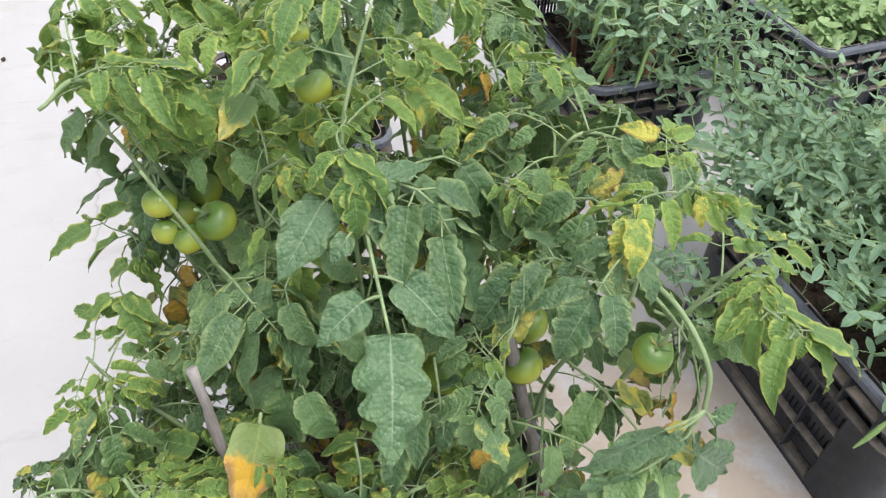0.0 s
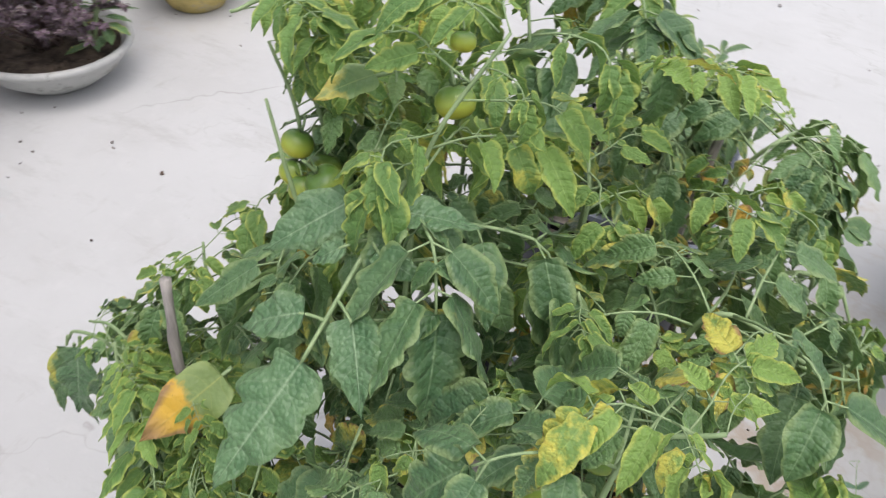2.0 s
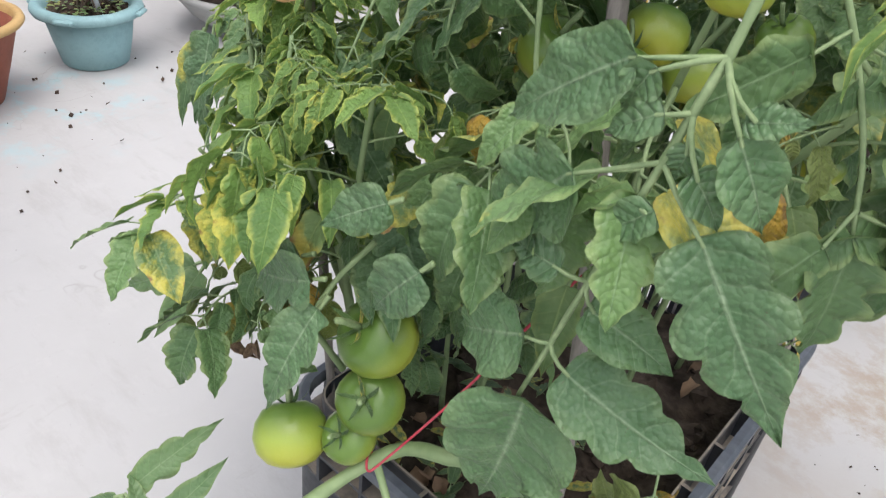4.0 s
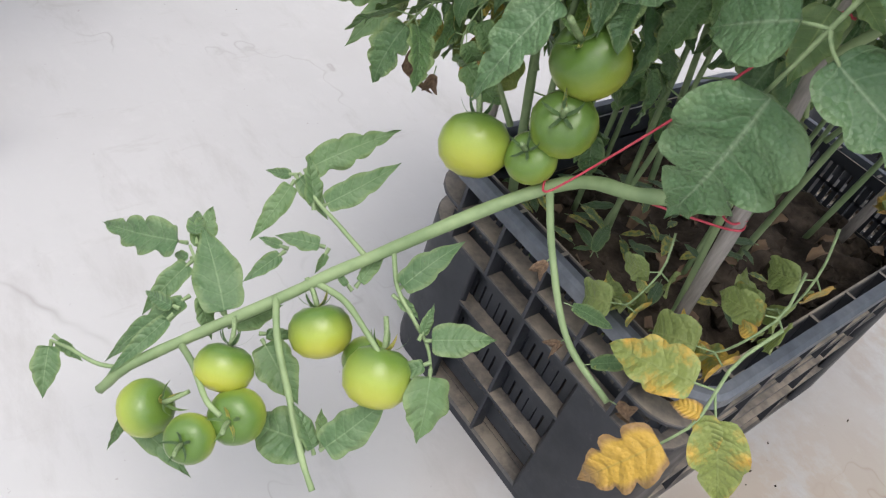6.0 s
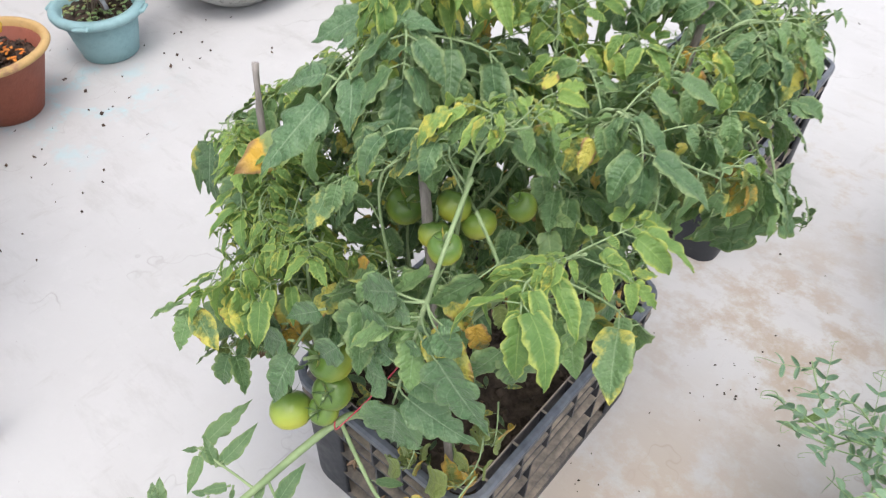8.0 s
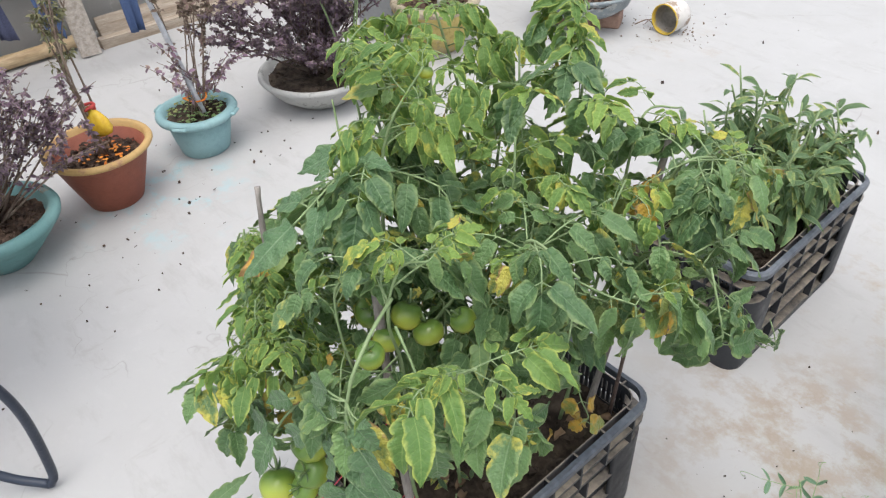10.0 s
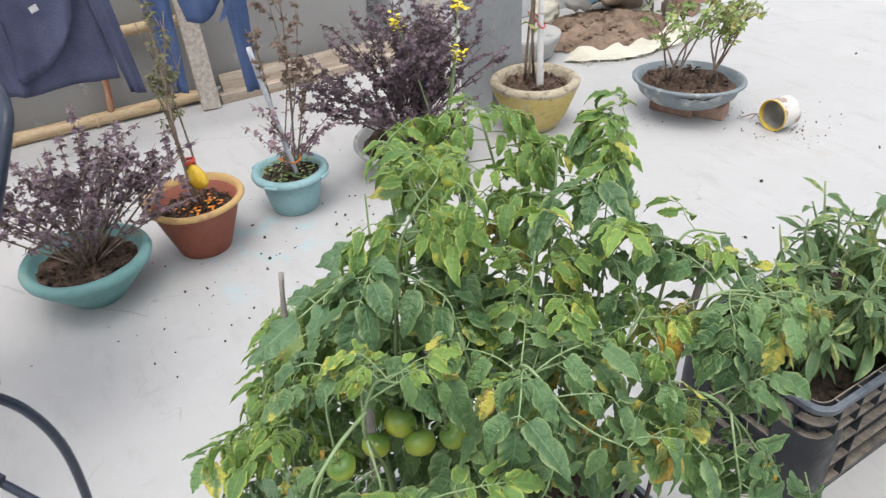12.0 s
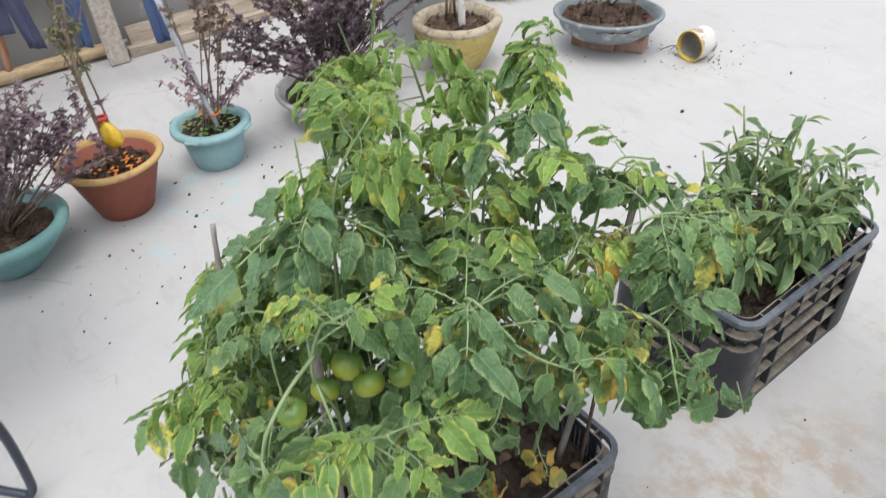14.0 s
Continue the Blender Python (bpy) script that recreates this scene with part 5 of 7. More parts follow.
# pale curled shoots along the crown
for k, (x, y, z, dx, dy, dz, s) in enumerate(((-0.24, 0.0, 0.93, -0.1, -0.06, 0.02, 0.16), (-0.20, 0.06, 0.92, -0.02, -0.1, 0.06, 0.15), (-0.15, 0.10, 0.90, 0.05, -0.1, 0.05, 0.14), (-0.02, -0.02, 0.96, -0.08, -0.02, 0.05, 0.13), (0.0, -0.01, 0.96, 0.1, -0.03, 0.03, 0.15), (-0.05, 0.06, 0.93, -0.06, -0.07, 0.04, 0.15), (0.04, 0.10, 0.90, 0.06, -0.06, 0.06, 0.15), (0.07, 0.16, 0.88, 0.08, -0.02, 0.04, 0.15), (0.12, 0.06, 0.84, 0.08, -0.05, 0.04, 0.14), (-0.12, 0.02, 0.90, -0.05, -0.08, 0.03, 0.14), (0.17, -0.16, 0.88, 0.10, -0.03, 0.02, 0.085), (0.16, -0.20, 0.89, 0.04, -0.08, 0.06, 0.085), (0.20, -0.18, 0.86, 0.10, 0.05, -0.02, 0.085), (0.24, -0.19, 0.80, 0.1, -0.04, 0.03, 0.085), (-0.28, -0.02, 0.88, -0.08, -0.02, -0.08, 0.15), (0.10, 0.30, 0.86, 0.04, -0.08, 0.03, 0.14), (0.18, 0.14, 0.80, 0.08, -0.04, 0.02, 0.14))):
    if fits((x, y, z), (dx, dy, dz), s * 0.78, 0.03):
        put_leaf((T2, T1, T3, T6)[0 if x < -0.1 else 3 if y < -0.1 else 2 if y > 0.09 else 1], LEAVES_YOUNG[k % 6], (x, y, z), (dx, dy, dz), s * 0.78)

for k, (x, y, z, dx, dy, dz, L) in enumerate(((0.10, -0.22, 0.60, 0.02, -0.06, -0.05, 0.055), (0.16, -0.10, 0.72, 0.05, -0.05, -0.03, 0.05), (-0.06, -0.26, 0.58, 0.0, -0.05, -0.05, 0.05), (-0.10, 0.0, 0.90, -0.03, -0.06, 0.0, 0.05), (0.22, 0.22, 0.66, 0.05, -0.04, -0.05, 0.05), (-0.26, -0.18, 0.60, -0.05, -0.03, -0.04, 0.045), (0.17, -0.15, 0.66, 0.05, -0.05, -0.04, 0.05))):
    put_leaf((T7, T2, T1, T6, T5)[0 if z < 0.71 and x < 0.0 else 1 if x < -0.15 else 2 if x < 0.09 else 3 if y < -0.12 else 4], modelled_leaf(250 + k, 0.03, ((0.026, 0.0, 0, L, 0.62), (0.012, 0.008, 60, L * 0.5, 0.7)), (LEAF_TURNING, STALK)), (x, y, z), (dx, dy, dz), 0.2, (0.2, -0.6, 0.75), label="leaf turning yellow")

# leaves hanging towards the chilli crate
for k, (x, y, z, dx, dy, dz, s) in enumerate(((0.13, 0.38, 0.64, 0.02, 0.06, -0.09, 0.17), (0.17, 0.37, 0.66, 0.06, 0.03, -0.09, 0.17), (0.10, 0.40, 0.62, -0.02, 0.07, -0.07, 0.16), (0.20, 0.34, 0.64, 0.05, 0.02, -0.10, 0.15), (0.06, 0.36, 0.66, -0.03, 0.06, -0.06, 0.16))):
    if fits((x, y, z), (dx, dy, dz), s, 0.03):
        put_leaf(T4, LEAVES[(k * 5 + 1) % 12], (x, y, z), (dx, dy, dz), s, (0.5, -0.3, 0.8))

# fruit
for x, y, z, d in ((0.015, -0.157, 0.678, 0.046), (0.075, -0.145, 0.705, 0.040), (0.078, -0.180, 0.690, 0.036), (0.101, -0.133, 0.686, 0.040), (0.135, -0.105, 0.712, 0.033)):
    fruit(T6, x, y, z, d, 0.5, x * 40)
fruit(T6, 0.150, -0.249, 0.770, 0.032, 0.2)
for x, y, z, d in ((-0.043, -0.324, 0.395, 0.057), (-0.010, -0.272, 0.484, 0.060), (0.0, -0.285, 0.437, 0.052), (-0.005, -0.30, 0.405, 0.042)):
    fruit(T7, x, y, z, d, 0.7, x * 60)
for x, y, z, d in ((-0.056, 0.003, 0.885, 0.032), (-0.062, 0.02, 0.925, 0.020), (0.06, 0.0, 0.74, 0.035)):
    fruit(T1, x, y, z, d, 0.4, x * 50)
for x, y, z, d in ((-0.156, -0.027, 0.786, 0.036), (-0.183, -0.022, 0.766, 0.028), (-0.20, -0.004, 0.797, 0.030), (-0.20, -0.013, 0.772, 0.026), (-0.19, 0.02, 0.76, 0.034), (-0.165, 0.05, 0.76, 0.032)):
    fruit(T2, x, y, z, d, 0.5, x * 50)
for x, y, z, d in ((0.058, 0.227, 0.842, 0.026), (0.05, 0.235, 0.872, 0.020), (-0.10, 0.16, 0.76, 0.034)):
    fruit(T3, x, y, z, d, 0.3, x * 50)
for x, y, z, d in ((0.20, 0.10, 0.62, 0.034), (0.16, 0.02, 0.60, 0.036), (0.19, 0.16, 0.56, 0.03)):
    fruit(T5, x, y, z, d, 0.3, x * 50)

# the fruiting branch that hangs out over the rim
stem(T6, [(0.115, -0.235, 0.44), (0.075, -0.268, 0.425), (0.016, -0.289, 0.391), (-0.04, -0.413, 0.30), (-0.064, -0.467, 0.255), (-0.09, -0.57, 0.20), (-0.10, -0.60, 0.165)], 0.0060, 0.0044, "branch")
stem(T6, [(0.014, -0.291, 0.392), (0.05, -0.30, 0.35), (0.10, -0.31, 0.31), (0.15, -0.30, 0.285)], 0.0032, 0.0024, "side_shoot")
stem(T6, [(-0.066, -0.468, 0.257), (-0.029, -0.484, 0.249), (0.010, -0.492, 0.230), (0.050, -0.500, 0.209), (0.073, -0.502, 0.198)], 0.0032, 0.0024, "side_shoot")
for x, y, z, d in ((0.040, -0.437, 0.262, 0.054), (-0.024, -0.449, 0.25, 0.052), (-0.046, -0.581, 0.20, 0.046), (-0.030, -0.527, 0.24, 0.046), (0.003, -0.531, 0.222, 0.044), (0.003, -0.567, 0.218, 0.038), (0.005, -0.42, 0.23, 0.04)):
    fruit(T6, x, y, z, d, 0.8, x * 90)
stem(T6, [(-0.052, -0.44, 0.275), (-0.02, -0.435, 0.285), (0.01, -0.435, 0.285), (0.035, -0.437, 0.285)], 0.003, 0.002, "truss")
stem(T6, [(-0.08, -0.54, 0.215), (-0.045, -0.545, 0.235), (-0.01, -0.55, 0.24), (0.005, -0.545, 0.235)], 0.003, 0.002, "truss")
# its sprigs: a stalk each, then leaflets from base to tip with width to length
for pts in ([(-0.068, -0.490, 0.244), (-0.077, -0.502, 0.233), (-0.109, -0.507, 0.239), (-0.145, -0.507, 0.256)], [(-0.040, -0.408, 0.306), (-0.076, -0.413, 0.310), (-0.106, -0.418, 0.314), (-0.134, -0.418, 0.319)], [(-0.092, -0.577, 0.191), (-0.111, -0.596, 0.184), (-0.137, -0.610, 0.181), (-0.156, -0.620, 0.175)], [(-0.030, -0.390, 0.318), (-0.007, -0.396, 0.297), (0.018, -0.395, 0.286), (0.040, -0.394, 0.277), (0.062, -0.405, 0.276)]):
    stem(T6, pts, 0.0022, 0.0012, "leaf_stalk")
UPPER = (((-0.147, -0.508, 0.257), (-0.203, -0.551, 0.234), 0.42), ((-0.135, -0.503, 0.252), (-0.162, -0.485, 0.264), 0.55), ((-0.078, -0.504, 0.233), (-0.127, -0.495, 0.267), 0.60), ((-0.135, -0.508, 0.248), (-0.124, -0.547, 0.231), 0.40), ((-0.133, -0.415, 0.321), (-0.117, -0.363, 0.358), 0.38), ((-0.099, -0.416, 0.310), (-0.084, -0.373, 0.341), 0.38), ((-0.132, -0.423, 0.314), (-0.115, -0.457, 0.289), 0.36), ((-0.075, -0.422, 0.288), (-0.089, -0.446, 0.294), 0.50), ((-0.091, -0.449, 0.278), (-0.084, -0.477, 0.273), 0.42))
LOWER = (((-0.107, -0.522, 0.239), (-0.113, -0.589, 0.198), 0.22), ((-0.101, -0.538, 0.230), (-0.094, -0.582, 0.204), 0.26), ((-0.156, -0.619, 0.175), (-0.131, -0.635, 0.159), 0.60), ((-0.006, -0.396, 0.295), (-0.003, -0.362, 0.328), 0.46), ((0.037, -0.395, 0.280), (0.061, -0.365, 0.293), 0.60), ((0.060, -0.405, 0.278), (0.089, -0.424, 0.257), 0.85), ((-0.031, -0.418, 0.282), (-0.036, -0.396, 0.303), 0.36), ((0.045, -0.486, 0.209), (0.009, -0.512, 0.200), 0.85), ((0.050, -0.484, 0.207), (0.058, -0.449, 0.243), 0.56), ((-0.064, -0.589, 0.169), (-0.015, -0.572, 0.169), 0.36), ((-0.048, -0.487, 0.232), (-0.007, -0.484, 0.219), 0.70))
for k, (b, e, ratio) in enumerate(UPPER + LOWER):
    d = Vector(e) - Vector(b)
    put_leaf(T6, modelled_leaf(300 + k, 0.008, ((0.006, 0.0, 0, d.length * 1.28, ratio * 1.05),), (LEAF_SIDE, STALK)), b, d, 0.2, (0.5, -0.3, 0.8), label="pointed leaflet of the hanging branch")
    turn = Matrix.Rotation(radians(68 if k % 2 else -74), 3, Vector((0.5, -0.3, 0.8)).normalized())
    put_leaf(T6, modelled_leaf(330 + k, 0.008, ((0.006, 0.0, 0, d.length * (0.5 + 0.14 * (k % 3)), 0.5),), (LEAF_SIDE, STALK)), Vector(b) + d * -0.12, turn @ d + Vector((0, 0, -0.012)), 0.2, (0.7, -0.2, 0.7), 0.3 * (k % 3 - 1), label="small side leaflet of the hanging branch")
for k, (x, y, z, dx, dy, dz) in enumerate(((0.05, -0.30, 0.352, 0.0, -0.03, -0.04), (0.08, -0.305, 0.33, 0.03, 0.02, 0.0), (0.10, -0.31, 0.312, -0.02, -0.02, -0.05), (0.15, -0.30, 0.288, 0.04, 0.01, 0.01), (0.12, -0.308, 0.30, 0.02, 0.02, 0.02))):
    put_leaf(T6, (DRY_LEAVES + WEED_LEAVES)[(k * 2 + 1) % 5], (x, y, z), (dx, dy, dz), 0.045, (0.3, -0.4, 0.8))

# stakes, ties and weeds in the tomato crate
rod_group = "stakes in the tomato crate"


def stake(label, pts, r0, r1, mat, flat=0.55):
    g = Geo()
    tube(g, pts, r0, r1, 7, 12, 0, 0.12, seed=len(label))
    return thing("stake", label, "stake", None, rod_group, g.mesh("stake", mat))


stake("weathered grey stake with a broken notched top", [(-0.13, -0.20, 0.20), (-0.155, -0.20, 0.45), (-0.18, -0.195, 0.68), (-0.182, -0.190, 0.755), (-0.184, -0.185, 0.790)], 0.0046, 0.0040, STAKE)
stake("weathered grey wooden stake beside the near plant", [(0.13, -0.195, 0.20), (0.118, -0.205, 0.45), (0.085, -0.19, 0.62), (0.053, -0.171, 0.776)], 0.0066, 0.0058, STAKE)
stake("thin dark rod standing among the tomato stems", [(0.14, 0.235, 0.20), (0.15, 0.24, 0.4), (0.158, 0.25, 0.62)], 0.004, 0.0035, WIRE)
stake("short weathered stake among the tomato shoots", [(0.10, 0.22, 0.20), (0.115, 0.27, 0.50), (0.125, 0.31, 0.79)], 0.007, 0.006, STAKE)


def twine(label, pts):
    g = Geo()
    tube(g, pts, 0.0010, 0.0010, 5, 30)
    return thing("twine", label, "twine", None, "red twine ties", g.mesh("twine", TWINE))


twine("thin red twine holding the heavy branch up", [(0.024, -0.292, 0.378), (0.010, -0.292, 0.396), (0.022, -0.306, 0.396), (0.030, -0.296, 0.408), (0.066, -0.266, 0.485), (0.100, -0.222, 0.572), (0.104, -0.192, 0.572)])
twine("red twine knotted low round the stake", [(0.126, -0.203, 0.424), (0.122, -0.213, 0.420), (0.112, -0.210, 0.418), (0.114, -0.199, 0.420), (0.125, -0.200, 0.418), (0.122, -0.214, 0.415), (0.06, -0.25, 0.405)])
weed = thing("weeds", "small broad-leaved weeds on the soil in the crate", "weed", Matrix())
rw = random.Random(71)
for k in range(60):
    a = rw.uniform(0, 6.28)
    p = (rw.uniform(-0.10, 0.12), rw.uniform(-0.22, 0.0), 0.235 + rw.uniform(0, 0.07))
    put_leaf(weed, WEED_LEAVES[k % 2], p, (math.cos(a), math.sin(a), rw.uniform(-0.1, 0.6)), rw.uniform(0.02, 0.045))
g = Geo()
for k in range(34):
    a = rw.uniform(0, 6.28)
    m = along_x(Vector((rw.uniform(-0.14, 0.14), rw.uniform(-0.23, 0.22), 0.243)), (math.cos(a), math.sin(a), rw.uniform(-0.2, 0.2)))
    blade(g, m, rw.uniform(0.02, 0.05), 0.022, rw, 3, 0.3, 0.9, 0.9, 0.1, 5)
thing("dry_leaves", "curled brown fallen leaves on the soil in the crate", "leaves", None, "", g.mesh("dry_leaves", LEAF_DRY), "stuff")


# ---------------------------------------------------------------- chilli, pea and coriander crates
def pepper_plant(x, y, h, spread, seed):
    rnd = random.Random(seed)
    p = thing("chilli_plant", "bushy green chilli plant with narrow glossy leaves", "chilli plant", Matrix(), "chilli plants in the crate")
    g = Geo()
    tips = []
    base = Vector((x, y, 0.22))
    fork = base + Vector((rnd.uniform(-0.02, 0.02), rnd.uniform(-0.02, 0.02), h * 0.35))
    tube(g, [base, (base + fork) / 2 + Vector((0.004, 0, 0)), fork], 0.006, 0.005, 6, 6)
    for k in range(6):
        a = rnd.uniform(0, 6.28)
        q = fork + Vector((math.cos(a) * spread * rnd.uniform(0.4, 1), math.sin(a) * spread * rnd.uniform(0.4, 1), h * rnd.uniform(0.3, 0.65)))
        mid = (fork + q) / 2 + Vector((rnd.uniform(-0.02, 0.02), rnd.uniform(-0.02, 0.02), 0.02))
        tips.append(tube(g, [fork, mid, q], 0.004, 0.002, 5, 8))
    part("stem", g.mesh("stem", STALK), p)
    for line in tips:
        for i in range(15):
            f = rnd.uniform(0.15, 1.0)
            a = rnd.uniform(0, 6.28)
            d = (math.cos(a), math.sin(a), rnd.uniform(-1.1, 0.1) + 1.1 * (f > 0.82))
            put_leaf(p, rnd.choice(PEPPER_LEAVES), line[int(f * (len(line) - 1))], d, rnd.uniform(0.040, 0.100) * (1.20 - 0.50 * f), roll=rnd.uniform(-0.5, 0.5))
    return p


for x, y, h, s, k in ((-0.06, 0.84, 0.30, 0.07, 1), (0.03, 0.86, 0.30, 0.08, 2), (-0.07, 0.97, 0.36, 0.08, 3), (0.04, 1.00, 0.31, 0.08, 4), (-0.06, 1.11, 0.33, 0.08, 5), (0.07, 1.12, 0.28, 0.07, 6), (0.08, 1.05, 0.25, 0.06, 7), (-0.10, 0.79, 0.19, 0.06, 8), (-0.02, 0.78, 0.17, 0.05, 9), (0.06, 0.79, 0.27, 0.07, 10), (0.10, 0.90, 0.26, 0.06, 11), (-0.02, 0.735, 0.22, 0.05, 12), (0.115, 1.0, 0.22, 0.045, 13)):
    pepper_plant(x, y, h, s, k)


def pea_sprig(seed):
    """A length of pea vine along +x: paired leaflets, clasping stipules and a tendril at each joint."""
    rnd = random.Random(seed)
    g = Geo()
    line = tube(g, [(0, 0, 0), (0.35, rnd.uniform(-0.06, 0.06), 0.06), (0.7, rnd.uniform(-0.1, 0.1), 0.05), (1.0, rnd.uniform(-0.1, 0.1), 0.14)], 0.012, 0.008, 5, 12, 1)
    for k, i in enumerate((1, 4, 7, 10)):
        p = line[i]
        side = 1 if k % 2 else -1
        for s in (-1, 1):
            blade(g, along_x(p, (0.5, s * 0.8, 0.35), roll=s * 0.5), 0.15, 0.085, rnd, 1, 0.0, 0.5, 0.6, 0.02, 6, 0, 0.6, 0.35)
        d = Vector((0.55, side * 0.8, rnd.uniform(0.1, 0.6))).normalized()
        r = tube(g, [p, p + d * 0.20, p + d * 0.42 + Vector((0, 0, 0.02))], 0.007, 0.004, 4, 6, 1)
        for f in (2, 4):
            for s in (-1, 1):
                e = Vector((d.y, -d.x, 0)) * s + d * 0.45 + Vector((0, 0, rnd.uniform(-0.5, 0.6)))
                blade(g, along_x(r[f], e, roll=s * rnd.uniform(-0.7, 1.0)), rnd.uniform(0.12, 0.20), rnd.uniform(0.065, 0.105), rnd, 1, 0.0, rnd.uniform(-0.3, 0.7), rnd.uniform(0.1, 0.8), 0.02, 6, 0, 0.55, 0.4)
        if rnd.random() < 0.7:
            q = r[-1]
            curl = [q, q + d * 0.12 + Vector((0, 0, 0.06)), q + d * 0.2 + Vector((0.04 * side, 0, 0.02)), q + d * 0.17 + Vector((0.05, 0.03, -0.03)), q + d * 0.14 + Vector((0.0, 0.03, 0.0))]
            tube(g, curl, 0.004, 0.0025, 3, 12, 1)
    return g.mesh("vine", LEAF_PEA, STALK_PALE)


PEA_VINES = [pea_sprig(300 + i) for i in range(6)]


POD = two_tone("pea_pod_skin", (0.17, 0.30, 0.09), (0.25, 0.38, 0.13), 14, 0.45, 60, 0.1)


def pod_mesh():
    g = Geo()
    rnd = random.Random(8)
    line = smooth_path([(0, 0, 0), (0.35, 0, 0.03), (0.7, 0, 0.02), (1.0, 0, 0.08)], 9)
    verts, faces = [], []
    for i, p in enumerate(line):
        s = i / 8
        w = math.sin(math.pi * min(max(s, 0.03), 0.97)) ** 0.5
        for k in range(8):
            a = 2 * math.pi * k / 8
            verts.append((p.x, p.y + 0.045 * w * math.cos(a), p.z + 0.10 * w * math.sin(a)))
    for i in range(8):
        for k in range(8):
            faces.append((i * 8 + k, i * 8 + (k + 1) % 8, (i + 1) * 8 + (k + 1) % 8, (i + 1) * 8 + k))
    g.add(verts, faces)
    return g.mesh("pod", POD)



PEA_POD = pod_mesh()


def pea_plant(x, y, z, seed, vines=7, reach=0.16, pods=2, bias=(0, 0, 0), lift=0.45):
    rnd = random.Random(seed)
    p = thing("pea_plant", "blue-green pea plant with tendrils and hanging pods", "pea plant", Matrix(), "pea plants in the crates")
    for k in range(vines):
        a = rnd.uniform(0, 6.28)
        q = Vector((x + rnd.uniform(-0.05, 0.05), y + rnd.uniform(-0.06, 0.06), z + rnd.uniform(0.0, lift) * 0.35))
        d = Vector((math.cos(a), math.sin(a), rnd.uniform(-0.1, 0.9) * lift * 2)) + Vector(bias)
        put_leaf(p, rnd.choice(PEA_VINES), q, d, reach * rnd.uniform(0.8, 1.35), roll=rnd.uniform(-0.6, 0.6), name="vine")
    for k in range(pods):
        a = rnd.uniform(0, 6.28)
        put_leaf(p, PEA_POD, (x + 0.11 * math.cos(a), y + 0.11 * math.sin(a), z + rnd.uniform(0.02, 0.16)), (math.cos(a) * 0.4, math.sin(a) * 0.4, -0.9), rnd.uniform(0.06, 0.085), name="pod", label="plump green pea pod")
    return p


rp = random.Random(21)
for i in range(3):
    for j in range(4):
        pea_plant(0.70 + 0.11 * i + rp.uniform(-0.02, 0.02), 0.82 + 0.13 * j + rp.uniform(-0.03, 0.03), 0.27, 400 + i * 4 + j, 12, 0.17, 3, (-0.25 * (i == 2), 0, 0), 0.95 - 0.3 * (i == 2))
for i in range(4):
    for j in range(5):
        pea_plant(0.81 + 0.085 * i + rp.uniform(-0.02, 0.02), -0.14 + 0.125 * j + rp.uniform(-0.03, 0.03), 0.27, 430 + i * 5 + j, 9, 0.16, 1, (0, 0, 0.0), 0.34)
for x, y, k in ((0.92, 0.45, 2), (1.02, 0.42, 3), (1.08, 0.28, 6)):
    pea_plant(x, y, 0.22, 460 + k, 7, 0.18, 1, (0, -0.1, 0), 0.25)
for x, y, k in ((0.62, 0.30, 1), (0.66, 0.24, 2)):
    pea_plant(x, y, 0.24, 480 + k, 3, 0.15, 2, (-0.9, -0.1, -0.2), 0.1)
HANGING = thing("pea_plant", "staked pea vine with long pods hanging over the rim", "pea plant", Matrix(), "pea plants in the crates")
for k, (x, y, z) in enumerate(((0.66, 0.80, 0.50), (0.69, 0.82, 0.53), (0.72, 0.80, 0.47), (0.64, 0.86, 0.55), (0.67, 0.90, 0.56), (0.78, 0.77, 0.40), (0.65, 0.93, 0.50), (0.74, 0.83, 0.55), (0.70, 0.78, 0.42), (0.80, 0.80, 0.52), (0.77, 0.92, 0.57), (0.86, 0.83, 0.46), (0.69, 0.98, 0.55))):
    put_leaf(HANGING, PEA_POD, (x, y, z), (rp.uniform(-0.4, 0.1), rp.uniform(-0.4, 0.2), -0.9), rp.uniform(0.085, 0.115), name="pod", label="plump green pea pod")
    put_leaf(HANGING, PEA_VINES[k % 6], (x + 0.02, y + 0.03, z - 0.16), (-0.15, -0.1, 1.0), 0.20, name="vine")
for x, y, k in ((0.72, 0.80, 1), (0.80, 0.78, 2), (0.72, 1.0, 3), (0.90, 0.85, 4), (0.84, 1.12, 5)):
    g = Geo()
    tube(g, [(0, 0, 0), (0.004, 0.003, 0.22), (0, 0.006, 0.44)], 0.008, 0.007, 6, 6, 0, 0.1)
    thing("cane", "reddish-brown split cane supporting the pea plants", "cane", pose(x, y, 0.2, rp.uniform(-6, 6), rp.uniform(-6, 6), 0), "canes in the pea crate", g.mesh("cane", BROWN_STAKE))


